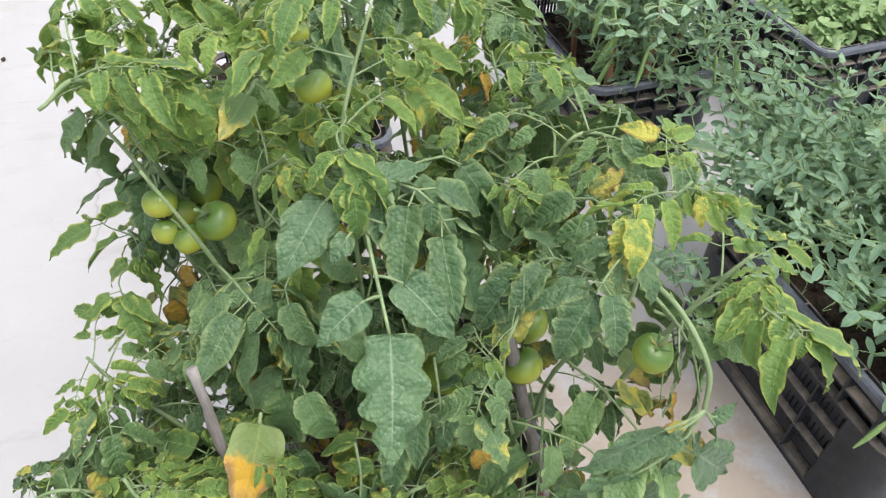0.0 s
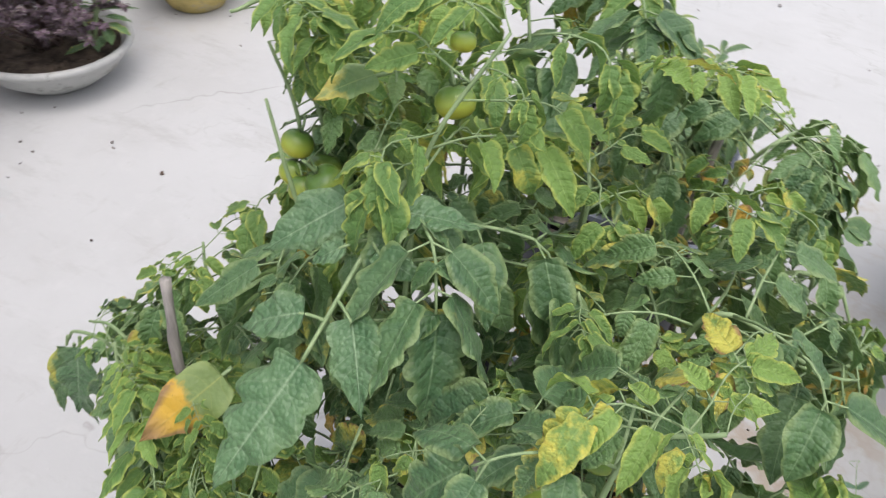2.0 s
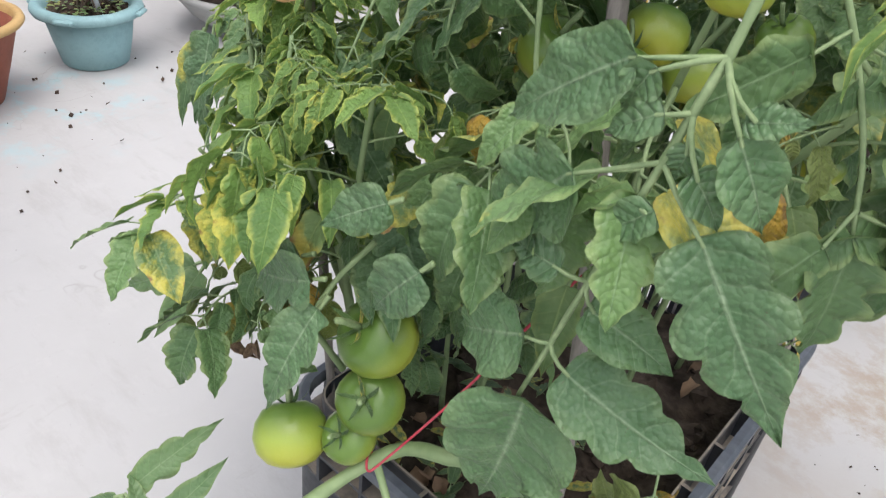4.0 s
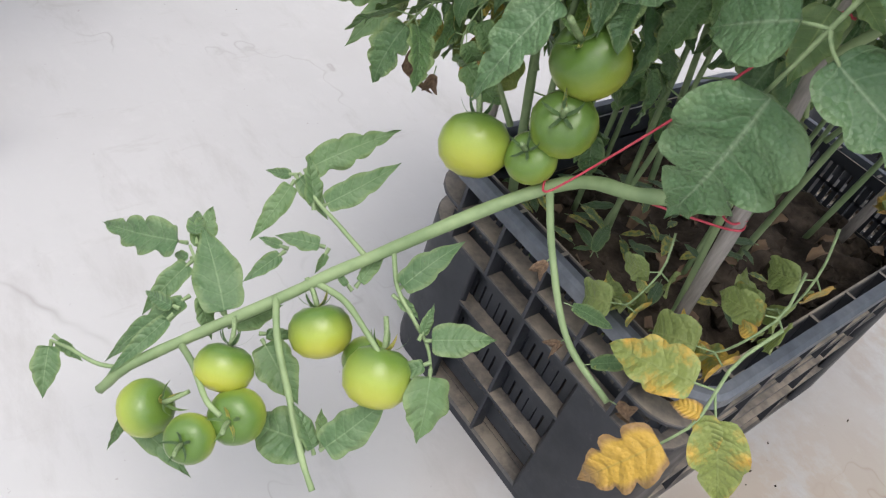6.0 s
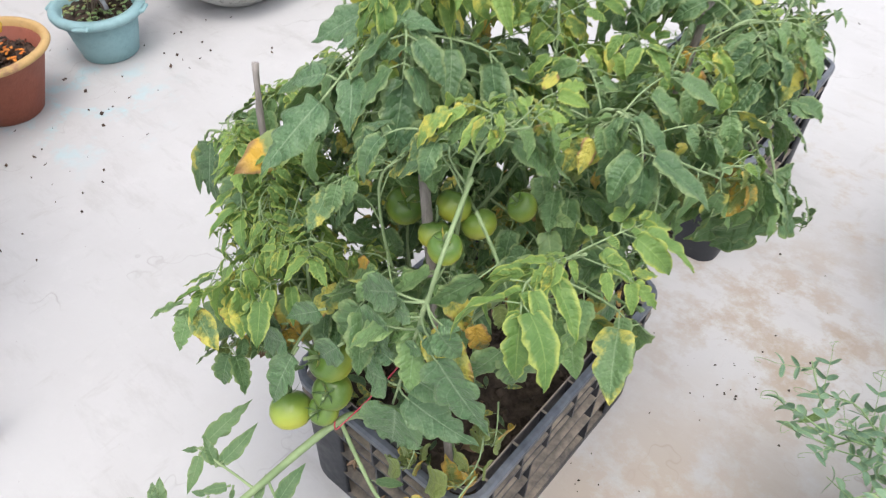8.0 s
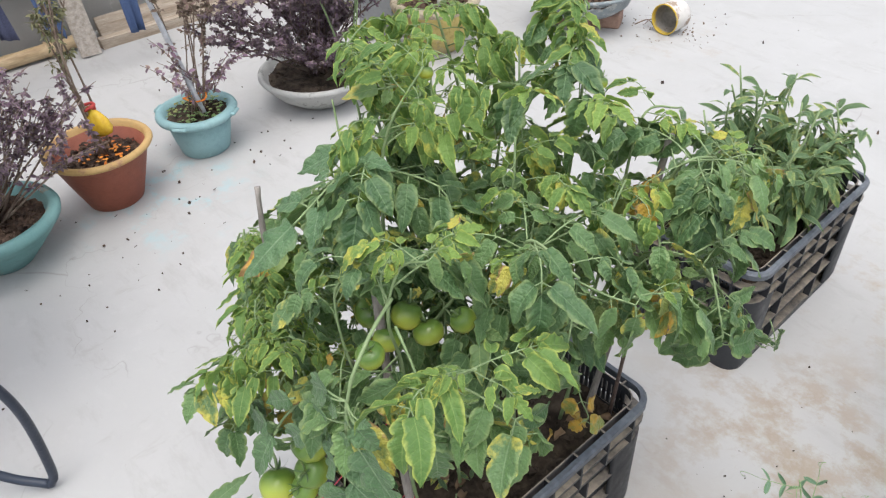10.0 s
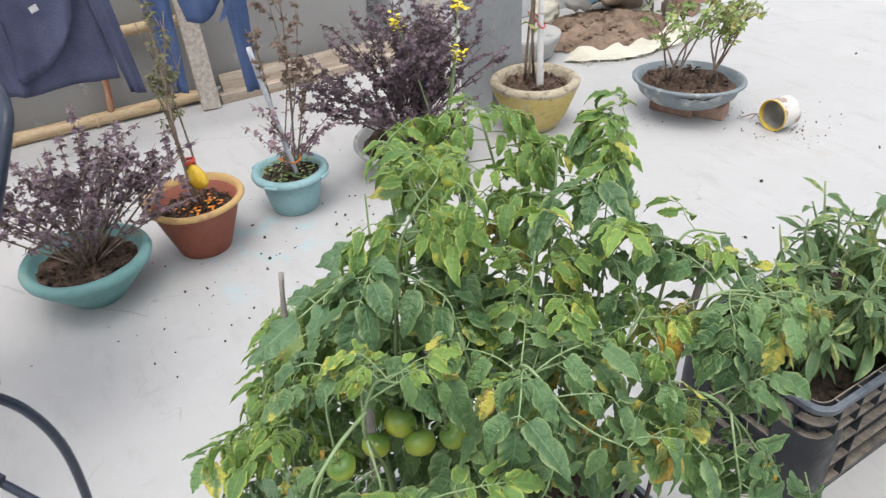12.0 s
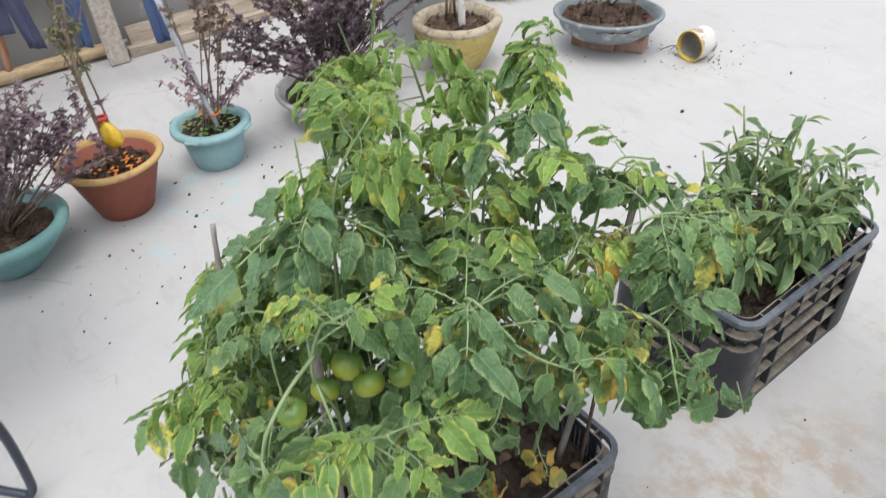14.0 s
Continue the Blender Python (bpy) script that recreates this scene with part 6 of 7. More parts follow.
def coriander():
    rnd = random.Random(33)
    g = Geo()
    for k in range(2600):
        x, y = rnd.uniform(-0.155, 0.165), rnd.uniform(-0.245, 0.255)
        z = 0.30 + 0.09 * noise.noise((x * 9, y * 9, 1.5)) + 0.05 * noise.noise((x * 25, y * 25, 4)) + rnd.uniform(-0.04, 0.03)
        a = rnd.uniform(0, 6.28)
        s = rnd.uniform(0.018, 0.034)
        up = Vector((rnd.uniform(-1.1, 1.1), rnd.uniform(-1.1, 1.1), 1))
        m = along_x(Vector((x, y, z)), (math.cos(a), math.sin(a), rnd.uniform(-0.7, 0.5)), up)
        # three rounded lobes
        for b in (-0.9, 0.0, 0.9):
            c, sn = math.cos(b), math.sin(b)
            pts = [(0, 0, 0), (0.45, -0.26, 0.05), (0.9, -0.30, 0.0), (1.0, 0, 0.04), (0.9, 0.30, 0.0), (0.45, 0.26, 0.05)]
            v = [((px * c - py * sn) * s * 0.75, (px * sn + py * c) * s * 0.75, pz * s) for px, py, pz in pts]
            g.add(v, [(0, 1, 2, 3), (0, 3, 4, 5)], 0, [(0, 0.5), (0.4, 0.1), (0.8, 0.1), (1, 0.5), (0.8, 0.9), (0.4, 0.9)], True, m)
        if k % 3 == 0:
            tube(g, [(x, y, 0.24), (x + rnd.uniform(-0.01, 0.01), y, (z + 0.24) / 2), (x, y, z)], 0.0012, 0.001, 3, 3, 1, cap=False)
    thing("coriander", "dense bright green coriander seedlings filling the crate", "coriander", CRATE_C, "", g.mesh("coriander", LEAF_CORIANDER, STALK_PALE), "stuff")


coriander()


# ---------------------------------------------------------------- pots along the wall
def pot(name, label, x, y, profile, mat, rz=0.0, rim=None, oval=1.0, wob=0.02, z=0.0, sides=44, rim_label=""):
    """A pot of (radius, height) outline, outside then inside, with its rim as a part."""
    p = thing(name, label, "flower pot", pose(x, y, z, 0, 0, rz), "pots along the terrace")
    g = Geo()
    lathe(g, profile, sides, 0, oval, wob, seed=x)
    part("body", g.mesh("body", mat), p)
    if rim:
        g = Geo()
        lathe(g, rim[0], sides, 0, oval, wob, seed=x)
        part("rim", g.mesh("rim", rim[1]), p, rim_label)
    return p


def pot_soil(label, x, y, r, z, oval=1.0, seed=0, mat=None, litter=0):
    g = Geo()
    clods(g, r, r * oval, z, 0.014, 18, True, seed, 0, 60)
    rnd = random.Random(seed)
    for k in range(litter):
        a, q = rnd.uniform(0, 6.28), math.sqrt(rnd.random()) * r * 0.9
        m = along_x(Vector((math.cos(a) * q, math.sin(a) * q * oval, z + 0.012)), (rnd.uniform(-1, 1), rnd.uniform(-1, 1), rnd.uniform(-0.3, 0.3)))
        blade(g, m, rnd.uniform(0.02, 0.04), 0.015, rnd, 2, 0.2, 0.8, 0.8, 0.05, 4, 1)
    return thing("soil", label, "soil", pose(x, y, 0), "", g.mesh("soil", mat or SOIL, LITTER), "stuff")


pot("clay_bowl", "wide teal-painted clay bowl with a thick rim", -1.53, -0.43, [(0.0, 0.0), (0.075, 0.0), (0.085, 0.012), (0.12, 0.05), (0.165, 0.10), (0.178, 0.122), (0.188, 0.125), (0.192, 0.14), (0.186, 0.155), (0.168, 0.157), (0.158, 0.148), (0.135, 0.10), (0.0, 0.06)], TEAL, 0, None, 1.0, 0.03)
pot_soil("dry soil and straw in the teal bowl", -1.53, -0.43, 0.157, 0.122, 1.0, 2, SOIL_BROWN, 170)
pot("terracotta_pot", "red terracotta pot with an ochre-painted rim", -1.615, -0.062, [(0.0, 0.0), (0.083, 0.0), (0.088, 0.006), (0.118, 0.095), (0.145, 0.178), (0.149, 0.183), (0.13, 0.186), (0.115, 0.12), (0.0, 0.10)], TERRACOTTA, 0, ([(0.146, 0.184), (0.160, 0.186), (0.165, 0.193), (0.162, 0.202), (0.152, 0.205), (0.144, 0.202), (0.138, 0.180)], OCHRE), rim_label="ochre-painted rim")
pot_soil("dry leaves and orange petals on the soil of the terracotta pot", -1.615, -0.062, 0.125, 0.150, 1.0, 3, SOIL_BROWN, 150)
bluepot = pot("blue_pot", "pale blue painted pot with a scalloped rim", -1.69, 0.30, [(0.0, 0.0), (0.078, 0.0), (0.085, 0.005), (0.098, 0.06), (0.112, 0.135), (0.104, 0.138), (0.09, 0.10), (0.0, 0.09)], SKYBLUE, 0, ([(0.105, 0.132), (0.135, 0.137), (0.139, 0.146), (0.136, 0.155), (0.128, 0.162), (0.112, 0.160), (0.104, 0.135)], SKYBLUE))
for a in (40, 130, 220, 310):
    g = Geo()
    box(g, (0.05, 0.018, 0.014), (0, 0, 0), bevel=0.005)
    part("handle", g.mesh("handle", SKYBLUE), bluepot, "", pose(0.140 * math.cos(radians(a)), 0.140 * math.sin(radians(a)), 0.149, 0, 0, a + 90))
pot_soil("dark weedy soil in the blue pot", -1.69, 0.30, 0.107, 0.135, 1.0, 4, None, 60)
pot("cement_bowl", "shallow grey-white cement bowl with a rolled lip", -1.71, 0.815, [(0.0, 0.0), (0.11, 0.0), (0.125, 0.01), (0.18, 0.05), (0.216, 0.095), (0.224, 0.105), (0.231, 0.112), (0.228, 0.124), (0.217, 0.127), (0.208, 0.118), (0.17, 0.07), (0.0, 0.05)], GREY_CEMENT, 0, None, 1.0, 0.02)
pot_soil("dark soil in the cement bowl", -1.71, 0.815, 0.205, 0.100, 1.0, 5)
pot("cement_pot", "thick-walled yellow-washed cement pot with a weathered rim", -1.73, 1.435, [(0.0, 0.0), (0.085, 0.0), (0.098, 0.008), (0.135, 0.07), (0.170, 0.15), (0.184, 0.19), (0.182, 0.200), (0.150, 0.202), (0.138, 0.17), (0.0, 0.15)], YELLOW_CEMENT, 0, ([(0.183, 0.192), (0.189, 0.200), (0.188, 0.211), (0.180, 0.221), (0.161, 0.224), (0.147, 0.212), (0.140, 0.175)], CEMENT_LIP), 1.0, 0.035, rim_label="weathered brown lip")
pot_soil("brown cloddy soil in the yellow pot", -1.73, 1.435, 0.142, 0.190, 1.0, 6, SOIL_BROWN, 60)
pot("metal_basin", "blue-grey oval basin standing on bricks", -1.43, 2.035, [(0.0, 0.058), (0.10, 0.06), (0.16, 0.075), (0.205, 0.11), (0.222, 0.155), (0.226, 0.160), (0.240, 0.163), (0.240, 0.172), (0.224, 0.174), (0.212, 0.150), (0.16, 0.10), (0.0, 0.09)], BLUE_GREY, 35, None, 0.86, 0.01)
pot_soil("dark cloddy soil in the basin", -1.43, 2.035, 0.205, 0.148, 0.9, 7, SOIL_BROWN, 160)
for x, y, a in ((-1.48, 2.03, 20), (-1.38, 2.10, 28)):
    g = Geo()
    box(g, (0.20, 0.10, 0.062), (0, 0, 0.031), bevel=0.006)
    thing("brick", "brown clay brick under the basin", "brick", pose(x, y, 0, 0, 0, a), "bricks under the basin", g.mesh("brick", BRICK))


def tin():
    c = thing("tin_can", "dented tin can with a yellow rim lying on its side", "can", pose(-1.10, 2.19, 0.066, 90, 0, 178) @ Matrix.Scale(0.84, 4))
    g = Geo()
    lathe(g, [(0.076, 0.0), (0.077, 0.002), (0.076, 0.05), (0.077, 0.052), (0.076, 0.10), (0.077, 0.115), (0.0, 0.117)], 36, 0, 1.0, 0.012)
    part("wall", g.mesh("wall", TIN), c)
    g = Geo()
    lathe(g, [(0.0728, 0.016), (0.072, 0.05), (0.072, 0.11), (0.0, 0.112)], 36, 0, 1.0, 0.012)
    part("inside", g.mesh("inside", TIN_INSIDE), c, "grey cement-coated inside")
    g = Geo()
    lathe(g, [(0.0722, 0.022), (0.0730, 0.0), (0.076, -0.003), (0.0795, 0.0), (0.0788, 0.006), (0.077, 0.008)], 36, 0, 1.0, 0.012)
    part("rim", g.mesh("rim", YELLOW_RIM), c, "yellow enamelled rim")


tin()


# ---------------------------------------------------------------- potted shrubs
def shrub(name, label, category, base, tips, leaves, size, leaf_mat, twig_mat, seed, per=26, droop=0.2, ratio=0.5, stem_r=0.004, forks=3, low=0.35, spread=0.08):
    """Many thin twigs from base to tips, with small leaves in clusters along the outer half."""
    rnd = random.Random(seed)
    s = thing(name, label, category, Matrix())
    f = Geo()
    for t in tips:
        g = Geo()
        b = Vector(base) + Vector((rnd.uniform(-0.03, 0.03), rnd.uniform(-0.03, 0.03), 0))
        t = Vector(t)
        mid = b.lerp(t, 0.5) + Vector((rnd.uniform(-0.04, 0.04), rnd.uniform(-0.04, 0.04), 0.03))
        line = tube(g, [b, mid, t], stem_r, stem_r * 0.4, 5, 10)
        ends = [line]
        for k in range(forks):
            q = line[rnd.randint(4, 8)]
            e = q + (t - b).normalized() * rnd.uniform(0.04, 0.12) + Vector((rnd.uniform(-spread, spread), rnd.uniform(-spread, spread), rnd.uniform(-0.02, 0.08)))
            ends.append(tube(g, [q, (q + e) / 2 + Vector((0, 0, 0.01)), e], stem_r * 0.5, stem_r * 0.25, 4, 6))
        part("branch", g.mesh("branch", twig_mat), s)
        for k in range(leaves):
            L = rnd.choice(ends)
            u = rnd.uniform(low, 1.0)
            p = L[int(u * (len(L) - 1))]
            a = rnd.uniform(0, 6.28)
            d = (math.cos(a), math.sin(a), rnd.uniform(-0.8, 0.8) - droop)
            z = size * rnd.uniform(0.6, 1.3)
            blade(f, along_x(p + Vector((rnd.uniform(-0.008, 0.008), rnd.uniform(-0.008, 0.008), 0)), d, roll=rnd.uniform(-1, 1)), z, z * ratio, rnd, 2, 0.1, rnd.uniform(-0.3, 0.9), rnd.uniform(0, 0.8), 0.05, 4, 0, 0.7, 0.5)
    ob = part("foliage", f.mesh("foliage", leaf_mat), s)
    ob["kind"] = "stuff"
    return s


rs = random.Random(50)
tips = []
for k in range(46):
    a, q = rs.uniform(0, 6.28), math.sqrt(rs.random())
    tips.append((-1.72 + 0.22 * q * math.cos(a), 0.83 + 0.45 * q * math.sin(a), 0.27 + (0.38 * math.sqrt(1 - 0.75 * q * q)) * rs.uniform(0.40, 1.10)))
for k in range(12):
    a = rs.uniform(0, 6.28)
    tips.append((-1.70 + 0.17 * math.cos(a), 0.82 + 0.19 * math.sin(a), rs.uniform(0.18, 0.32)))
shrub("purple_shrub", "dense dark purple basil-like shrub in the cement bowl", "shrub", (-1.71, 0.815, 0.10), tips, 430, 0.0150, LEAF_PURPLE, TWIG_PURPLE, 51, ratio=0.72, low=0.3, forks=5)
tips = [(-1.70, 1.14, 0.42), (-1.68, 1.18, 0.36), (-1.70, 1.15, 0.30), (-1.66, 0.46, 0.40), (-1.66, 0.45, 0.32), (-1.68, 0.50, 0.28)]
shrub("purple_shrub", "loose purple side shoots of the bowl planting", "shrub", (-1.71, 0.83, 0.12), tips, 300, 0.0142, LEAF_PURPLE, TWIG_PURPLE, 52, ratio=0.72)
tips = []
for k in range(34):
    a, q = rs.uniform(0, 6.28), math.sqrt(rs.random())
    tips.append((-1.53 + 0.24 * q * math.cos(a), -0.40 + 0.41 * q * math.sin(a), 0.17 + 0.33 * math.sqrt(1 - 0.75 * q * q) * rs.uniform(0.6, 1.05)))
shrub("purple_shrub", "half-bare purple shrub in the teal bowl", "shrub", (-1.53, -0.43, 0.12), tips, 210, 0.0160, LEAF_PURPLE, TWIG, 53, ratio=0.72)
tips = [(-1.62, -0.05, 0.86), (-1.60, -0.01, 0.80), (-1.64, -0.09, 0.78), (-1.62, 0.01, 0.66), (-1.60, -0.09, 0.60), (-1.61, -0.04, 0.70)]
shrub("dried_plant", "tall drying plant with sparse withered leaves", "plant", (-1.61, -0.05, 0.17), tips, 95, 0.018, LEAF_WITHERED, TWIG, 54, droop=0.6, stem_r=0.0042, low=0.5, spread=0.05)
tips = [(-1.68, 0.37, 0.82), (-1.66, 0.32, 0.76), (-1.70, 0.43, 0.72), (-1.66, 0.36, 0.62), (-1.64, 0.44, 0.58), (-1.7, 0.26, 0.66), (-1.66, 0.40, 0.50)]
shrub("rusty_plant", "thin plant with sparse rust-purple leaves", "plant", (-1.69, 0.30, 0.13), tips, 170, 0.0165, LEAF_RUST, TWIG, 55, ratio=0.7, stem_r=0.003, low=0.45)
tips = [(-1.60, 0.22, 0.30), (-1.62, 0.40, 0.30), (-1.64, 0.38, 0.24), (-1.66, 0.24, 0.36), (-1.62, 0.36, 0.22)]
shrub("purple_shrub", "small purple shoots at the foot of the blue pot plant", "shrub", (-1.69, 0.31, 0.13), tips, 55, 0.022, LEAF_PURPLE, TWIG, 56, ratio=0.7, stem_r=0.003)
tips = []
for k in range(5):
    a = 1.26 * k + rs.uniform(-0.4, 0.4)
    tips.append((-1.46 + 0.17 * math.cos(a), 1.97 + 0.18 * math.sin(a), rs.uniform(0.34, 0.54)))
shrub("green_shrub", "small shrub with pale green leaves in the basin", "shrub", (-1.47, 1.98, 0.15), tips, 95, 0.030, LEAF_SHRUB, TWIG, 57, ratio=0.66, stem_r=0.0055, forks=6, low=0.55, spread=0.10)
tips = [(-1.36 + rs.uniform(-0.12, 0.14), 2.16 + rs.uniform(-0.10, 0.16), rs.uniform(0.30, 0.52)) for k in range(5)]
shrub("green_shrub", "small shrub with pale green leaves in the basin", "shrub", (-1.39, 2.12, 0.15), tips, 95, 0.030, LEAF_SHRUB, TWIG, 58, ratio=0.66, stem_r=0.0055, forks=6, low=0.55, spread=0.10)
tips = [(-1.74, 1.42, 0.84), (-1.77, 1.41, 0.76), (-1.72, 1.46, 0.70)]
shrub("sapling", "slim sapling with small green leaves tied to a white stick", "sapling", (-1.75, 1.43, 0.2), tips, 30, 0.034, LEAF_SHRUB, TWIG, 59, stem_r=0.007)


def rod(name, label, category, pts, r0, r1, mat, wob=0.08, sides=8, group=""):
    g = Geo()
    tube(g, pts, r0, r1, sides, max(6, len(pts) * 4), 0, wob, seed=len(label))
    return thing(name, label, category, None, group, g.mesh(name, mat))


rod("white_stick", "whitewashed stick standing in the yellow pot", "stick", [(-1.70, 1.44, 0.16), (-1.71, 1.442, 0.45), (-1.72, 1.45, 0.86)], 0.0155, 0.0135, WHITEWASH, 0.16)
rod("tie", "red cord tied round the sapling and its stick", "cord", [(-1.77, 1.42, 0.49), (-1.73, 1.425, 0.47), (-1.69, 1.43, 0.44), (-1.70, 1.455, 0.45), (-1.77, 1.44, 0.49)], 0.003, 0.003, RED_KNOT)
rod("pipe_stick", "grey plastic pipe leaning in the blue pot", "pipe", [(-1.66, 0.315, 0.13), (-1.67, 0.27, 0.40), (-1.68, 0.235, 0.62)], 0.010, 0.009, GREY_PIPE, 0.02)
rod("tie", "orange thread tied round the blue pot's stems", "cord", [(-1.70, 0.27, 0.20), (-1.66, 0.29, 0.195), (-1.64, 0.32, 0.20), (-1.68, 0.34, 0.205), (-1.70, 0.27, 0.20)], 0.003, 0.003, PETAL_ORANGE)


def amber_bag():
    b = thing("amber_bag", "amber plastic bag tied with a red knot on the dried plant", "bag", pose(-1.585, -0.045, 0.31, 0, -20, 30) @ Matrix.Scale(1.15, 4))
    g = Geo()
    lathe(g, [(0.0, -0.062), (0.024, -0.06), (0.037, -0.047), (0.036, -0.024), (0.025, -0.002), (0.012, 0.012), (0.015, 0.022)], 16, 0, 0.55, 0.3)
    part("bag", g.mesh("bag", BAG), b)
    g = Geo()
    tube(g, [(0.014, 0, 0.014), (0, 0.012, 0.017), (-0.015, 0, 0.013), (0, -0.012, 0.018), (0.015, 0.003, 0.020), (0.004, 0.010, 0.026), (-0.012, -0.004, 0.030)], 0.0055, 0.004, 7, 24, 0, 0.2)
    part("knot", g.mesh("knot", RED_KNOT), b, "red knotted cord")


amber_bag()


def petals(name, label, x, y, z, r, n, mat, seed):
    rnd = random.Random(seed)
    g = Geo()
    for k in range(n):
        a, q = rnd.uniform(0, 6.28), math.sqrt(rnd.random()) * r
        blade(g, along_x(Vector((x + math.cos(a) * q, y + math.sin(a) * q, z + rnd.uniform(0, 0.012))), (rnd.uniform(-1, 1), rnd.uniform(-1, 1), 0.2)), 0.016, 0.012, rnd, 1, 0, 0.3, 0.3, 0, 3)
    return thing(name, label, "petals", None, "", g.mesh(name, mat), "stuff")


petals("petals", "fallen orange marigold petals on dry leaves", -1.59, -0.06, 0.168, 0.080, 44, PETAL_ORANGE, 3)
petals("seedlings", "small green weeds round the blue pot's soil", -1.69, 0.30, 0.148, 0.10, 120, LEAF_PEPPER, 4)


def mustard(x, y, z, seed, heads):
    rnd = random.Random(seed)
    p = thing("mustard_plant", "flowering mustard stalk with yellow blossom above the purple shrub", "mustard plant", Matrix(), "mustard stalks")
    g = Geo()
    for hx, hy, hz in heads:
        tube(g, [(x, y, z), ((x + hx) / 2 + 0.02, (y + hy) / 2, (z + hz) / 2), (hx, hy, hz)], 0.0045, 0.0025, 5, 9)
    part("stem", g.mesh("stem", STALK), p)
    for hx, hy, hz in heads:
        g = Geo()
        for k in range(34):
            a = rnd.uniform(0, 6.28)
            q = Vector((hx, hy, hz)) + Vector((rnd.gauss(0, 0.013), rnd.gauss(0, 0.013), rnd.gauss(0, 0.016)))
            blade(g, along_x(q, (math.cos(a), math.sin(a), 0.4)), 0.019, 0.016, rnd, 1, 0, 0.2, 0.2, 0, 3)
        part("blossom", g.mesh("blossom", PETAL_YELLOW), p, "yellow four-petalled blossom")
    for k in range(9):
        a = rnd.uniform(0, 6.28)
        f = rnd.uniform(0.0, 0.5)
        hx, hy, hz = heads[k % len(heads)]
        put_leaf(p, rnd.choice(WEED_LEAVES), (x + (hx - x) * f, y + (hy - y) * f, z + (hz - z) * f), (math.cos(a), math.sin(a), 0.2), rnd.uniform(0.05, 0.10))
    for k in range(6):
        a = -1.2 + 0.55 * k
        put_leaf(p, WEED_LEAVES[k % 2], (x + 0.03, y + 0.02, z + 0.03 + 0.018 * k), (math.cos(a) + 0.3, math.sin(a), 0.25), 0.095 + 0.012 * (k % 3), label="broad basal leaf")


mustard(-1.60, 0.88, 0.11, 61, [(-1.60, 0.985, 0.625), (-1.60, 0.735, 0.615), (-1.57, 0.95, 0.47)])


# ---------------------------------------------------------------- along the wall
def bamboo_ladder():
    lad = thing("bamboo_ladder", "bamboo ladder lying on edge against the wall", "ladder", Matrix())
    for z, x, r in ((0.035, -2.93, 0.033), (0.40, -2.955, 0.028)):
        g = Geo()
        pts = [(x + 0.012 * math.sin(y * 3), y, z + 0.008 * math.sin(y * 5)) for y in (-2.2, -1.6, -1.0, -0.5, 0.0, 0.36)]
        tube(g, pts, r, r * 0.9, 12, 40, 0, 0.02, seed=int(z * 100))
        rail = part("rail", g.mesh("rail", BAMBOO), lad)
        for k in range(7):
            g = Geo()
            lathe(g, [(r * 0.98, -0.008), (r * 1.10, -0.003), (r * 1.12, 0.003), (r * 0.98, 0.008)], 12)
            y = -2.0 + 0.36 * k
            part("node_ring", g.mesh("node_ring", BAMBOO), rail, "", pose(x + 0.012 * math.sin(y * 3), y, z + 0.008 * math.sin(y * 5), 90, 0, 0))
    for y in (-1.5, -1.05, -0.58, -0.13):
        g = Geo()
        tube(g, [(-2.93, y, 0.03), (-2.94, y + 0.02, 0.22), (-2.955, y - 0.01, 0.43)], 0.017, 0.014, 8, 8, 0, 0.12, seed=int(y * 100) + 200)
        part("rung", g.mesh("rung", BROWN_STAKE), lad, "rough branch rung")


bamboo_ladder()


def board(label, mat, size, m, group="old boards by the wall", seed=0):
    """An old board with worn, slightly wavy edges, along its y."""
    g = Geo()
    sx, sy, sz = size
    n = 14
    verts, faces = [], []
    for i in range(n + 1):
        y = (i / n - 0.5) * sy
        for k, (a, b) in enumerate(((-1, -1), (1, -1), (1, 1), (-1, 1))):
            e = 1 + 0.07 * noise.noise((y * 7 + seed, k * 3.1, seed))
            verts.append((a * sx / 2 * e, y + 0.004 * (k % 2) * (i in (0, n)), b * sz / 2 * e))
    for i in range(n):
        for k in range(4):
            faces.append((i * 4 + k, i * 4 + (k + 1) % 4, (i + 1) * 4 + (k + 1) % 4, (i + 1) * 4 + k))
    faces += [(3, 2, 1, 0), (n * 4, n * 4 + 1, n * 4 + 2, n * 4 + 3)]
    g.add(verts, faces, 0, None, False)
    return thing("board", label, "board", m, group, g.mesh("board", mat))


board("weathered timber batten on the floor at the wall foot", BOARD, (0.05, 1.15, 0.045), pose(-2.84, 0.94, 0.0225, 0, 0, -1), seed=1)
board("long grey-brown timber plank resting against the wall", BOARD, (0.03, 1.10, 0.085), pose(-2.93, 0.95, 0.065, 0, -22, -1), seed=2)
board("pale chipped board leaning against the wall", PALE_BOARD, (0.085, 0.95, 0.028), pose(-2.885, 0.305, 0.470, 80, 0, 90), seed=3)
board("pale board standing in the opening of the wall", PALE_BOARD, (0.10, 1.2, 0.03), pose(-2.95, 1.62, 0.6, 86, 0, 96), seed=4)
g = Geo()
rr = random.Random(90)
for k in range(70):
    pebble(g, (-3.25 + rr.uniform(-0.1, 0.1), rr.uniform(1.26, 1.43), rr.uniform(0.02, 0.9)), rr.uniform(0.03, 0.06), rr)
thing("rubble", "grey rubble stones packed in the wall opening", "rubble", None, "", g.mesh("rubble", COLUMN), "stuff")


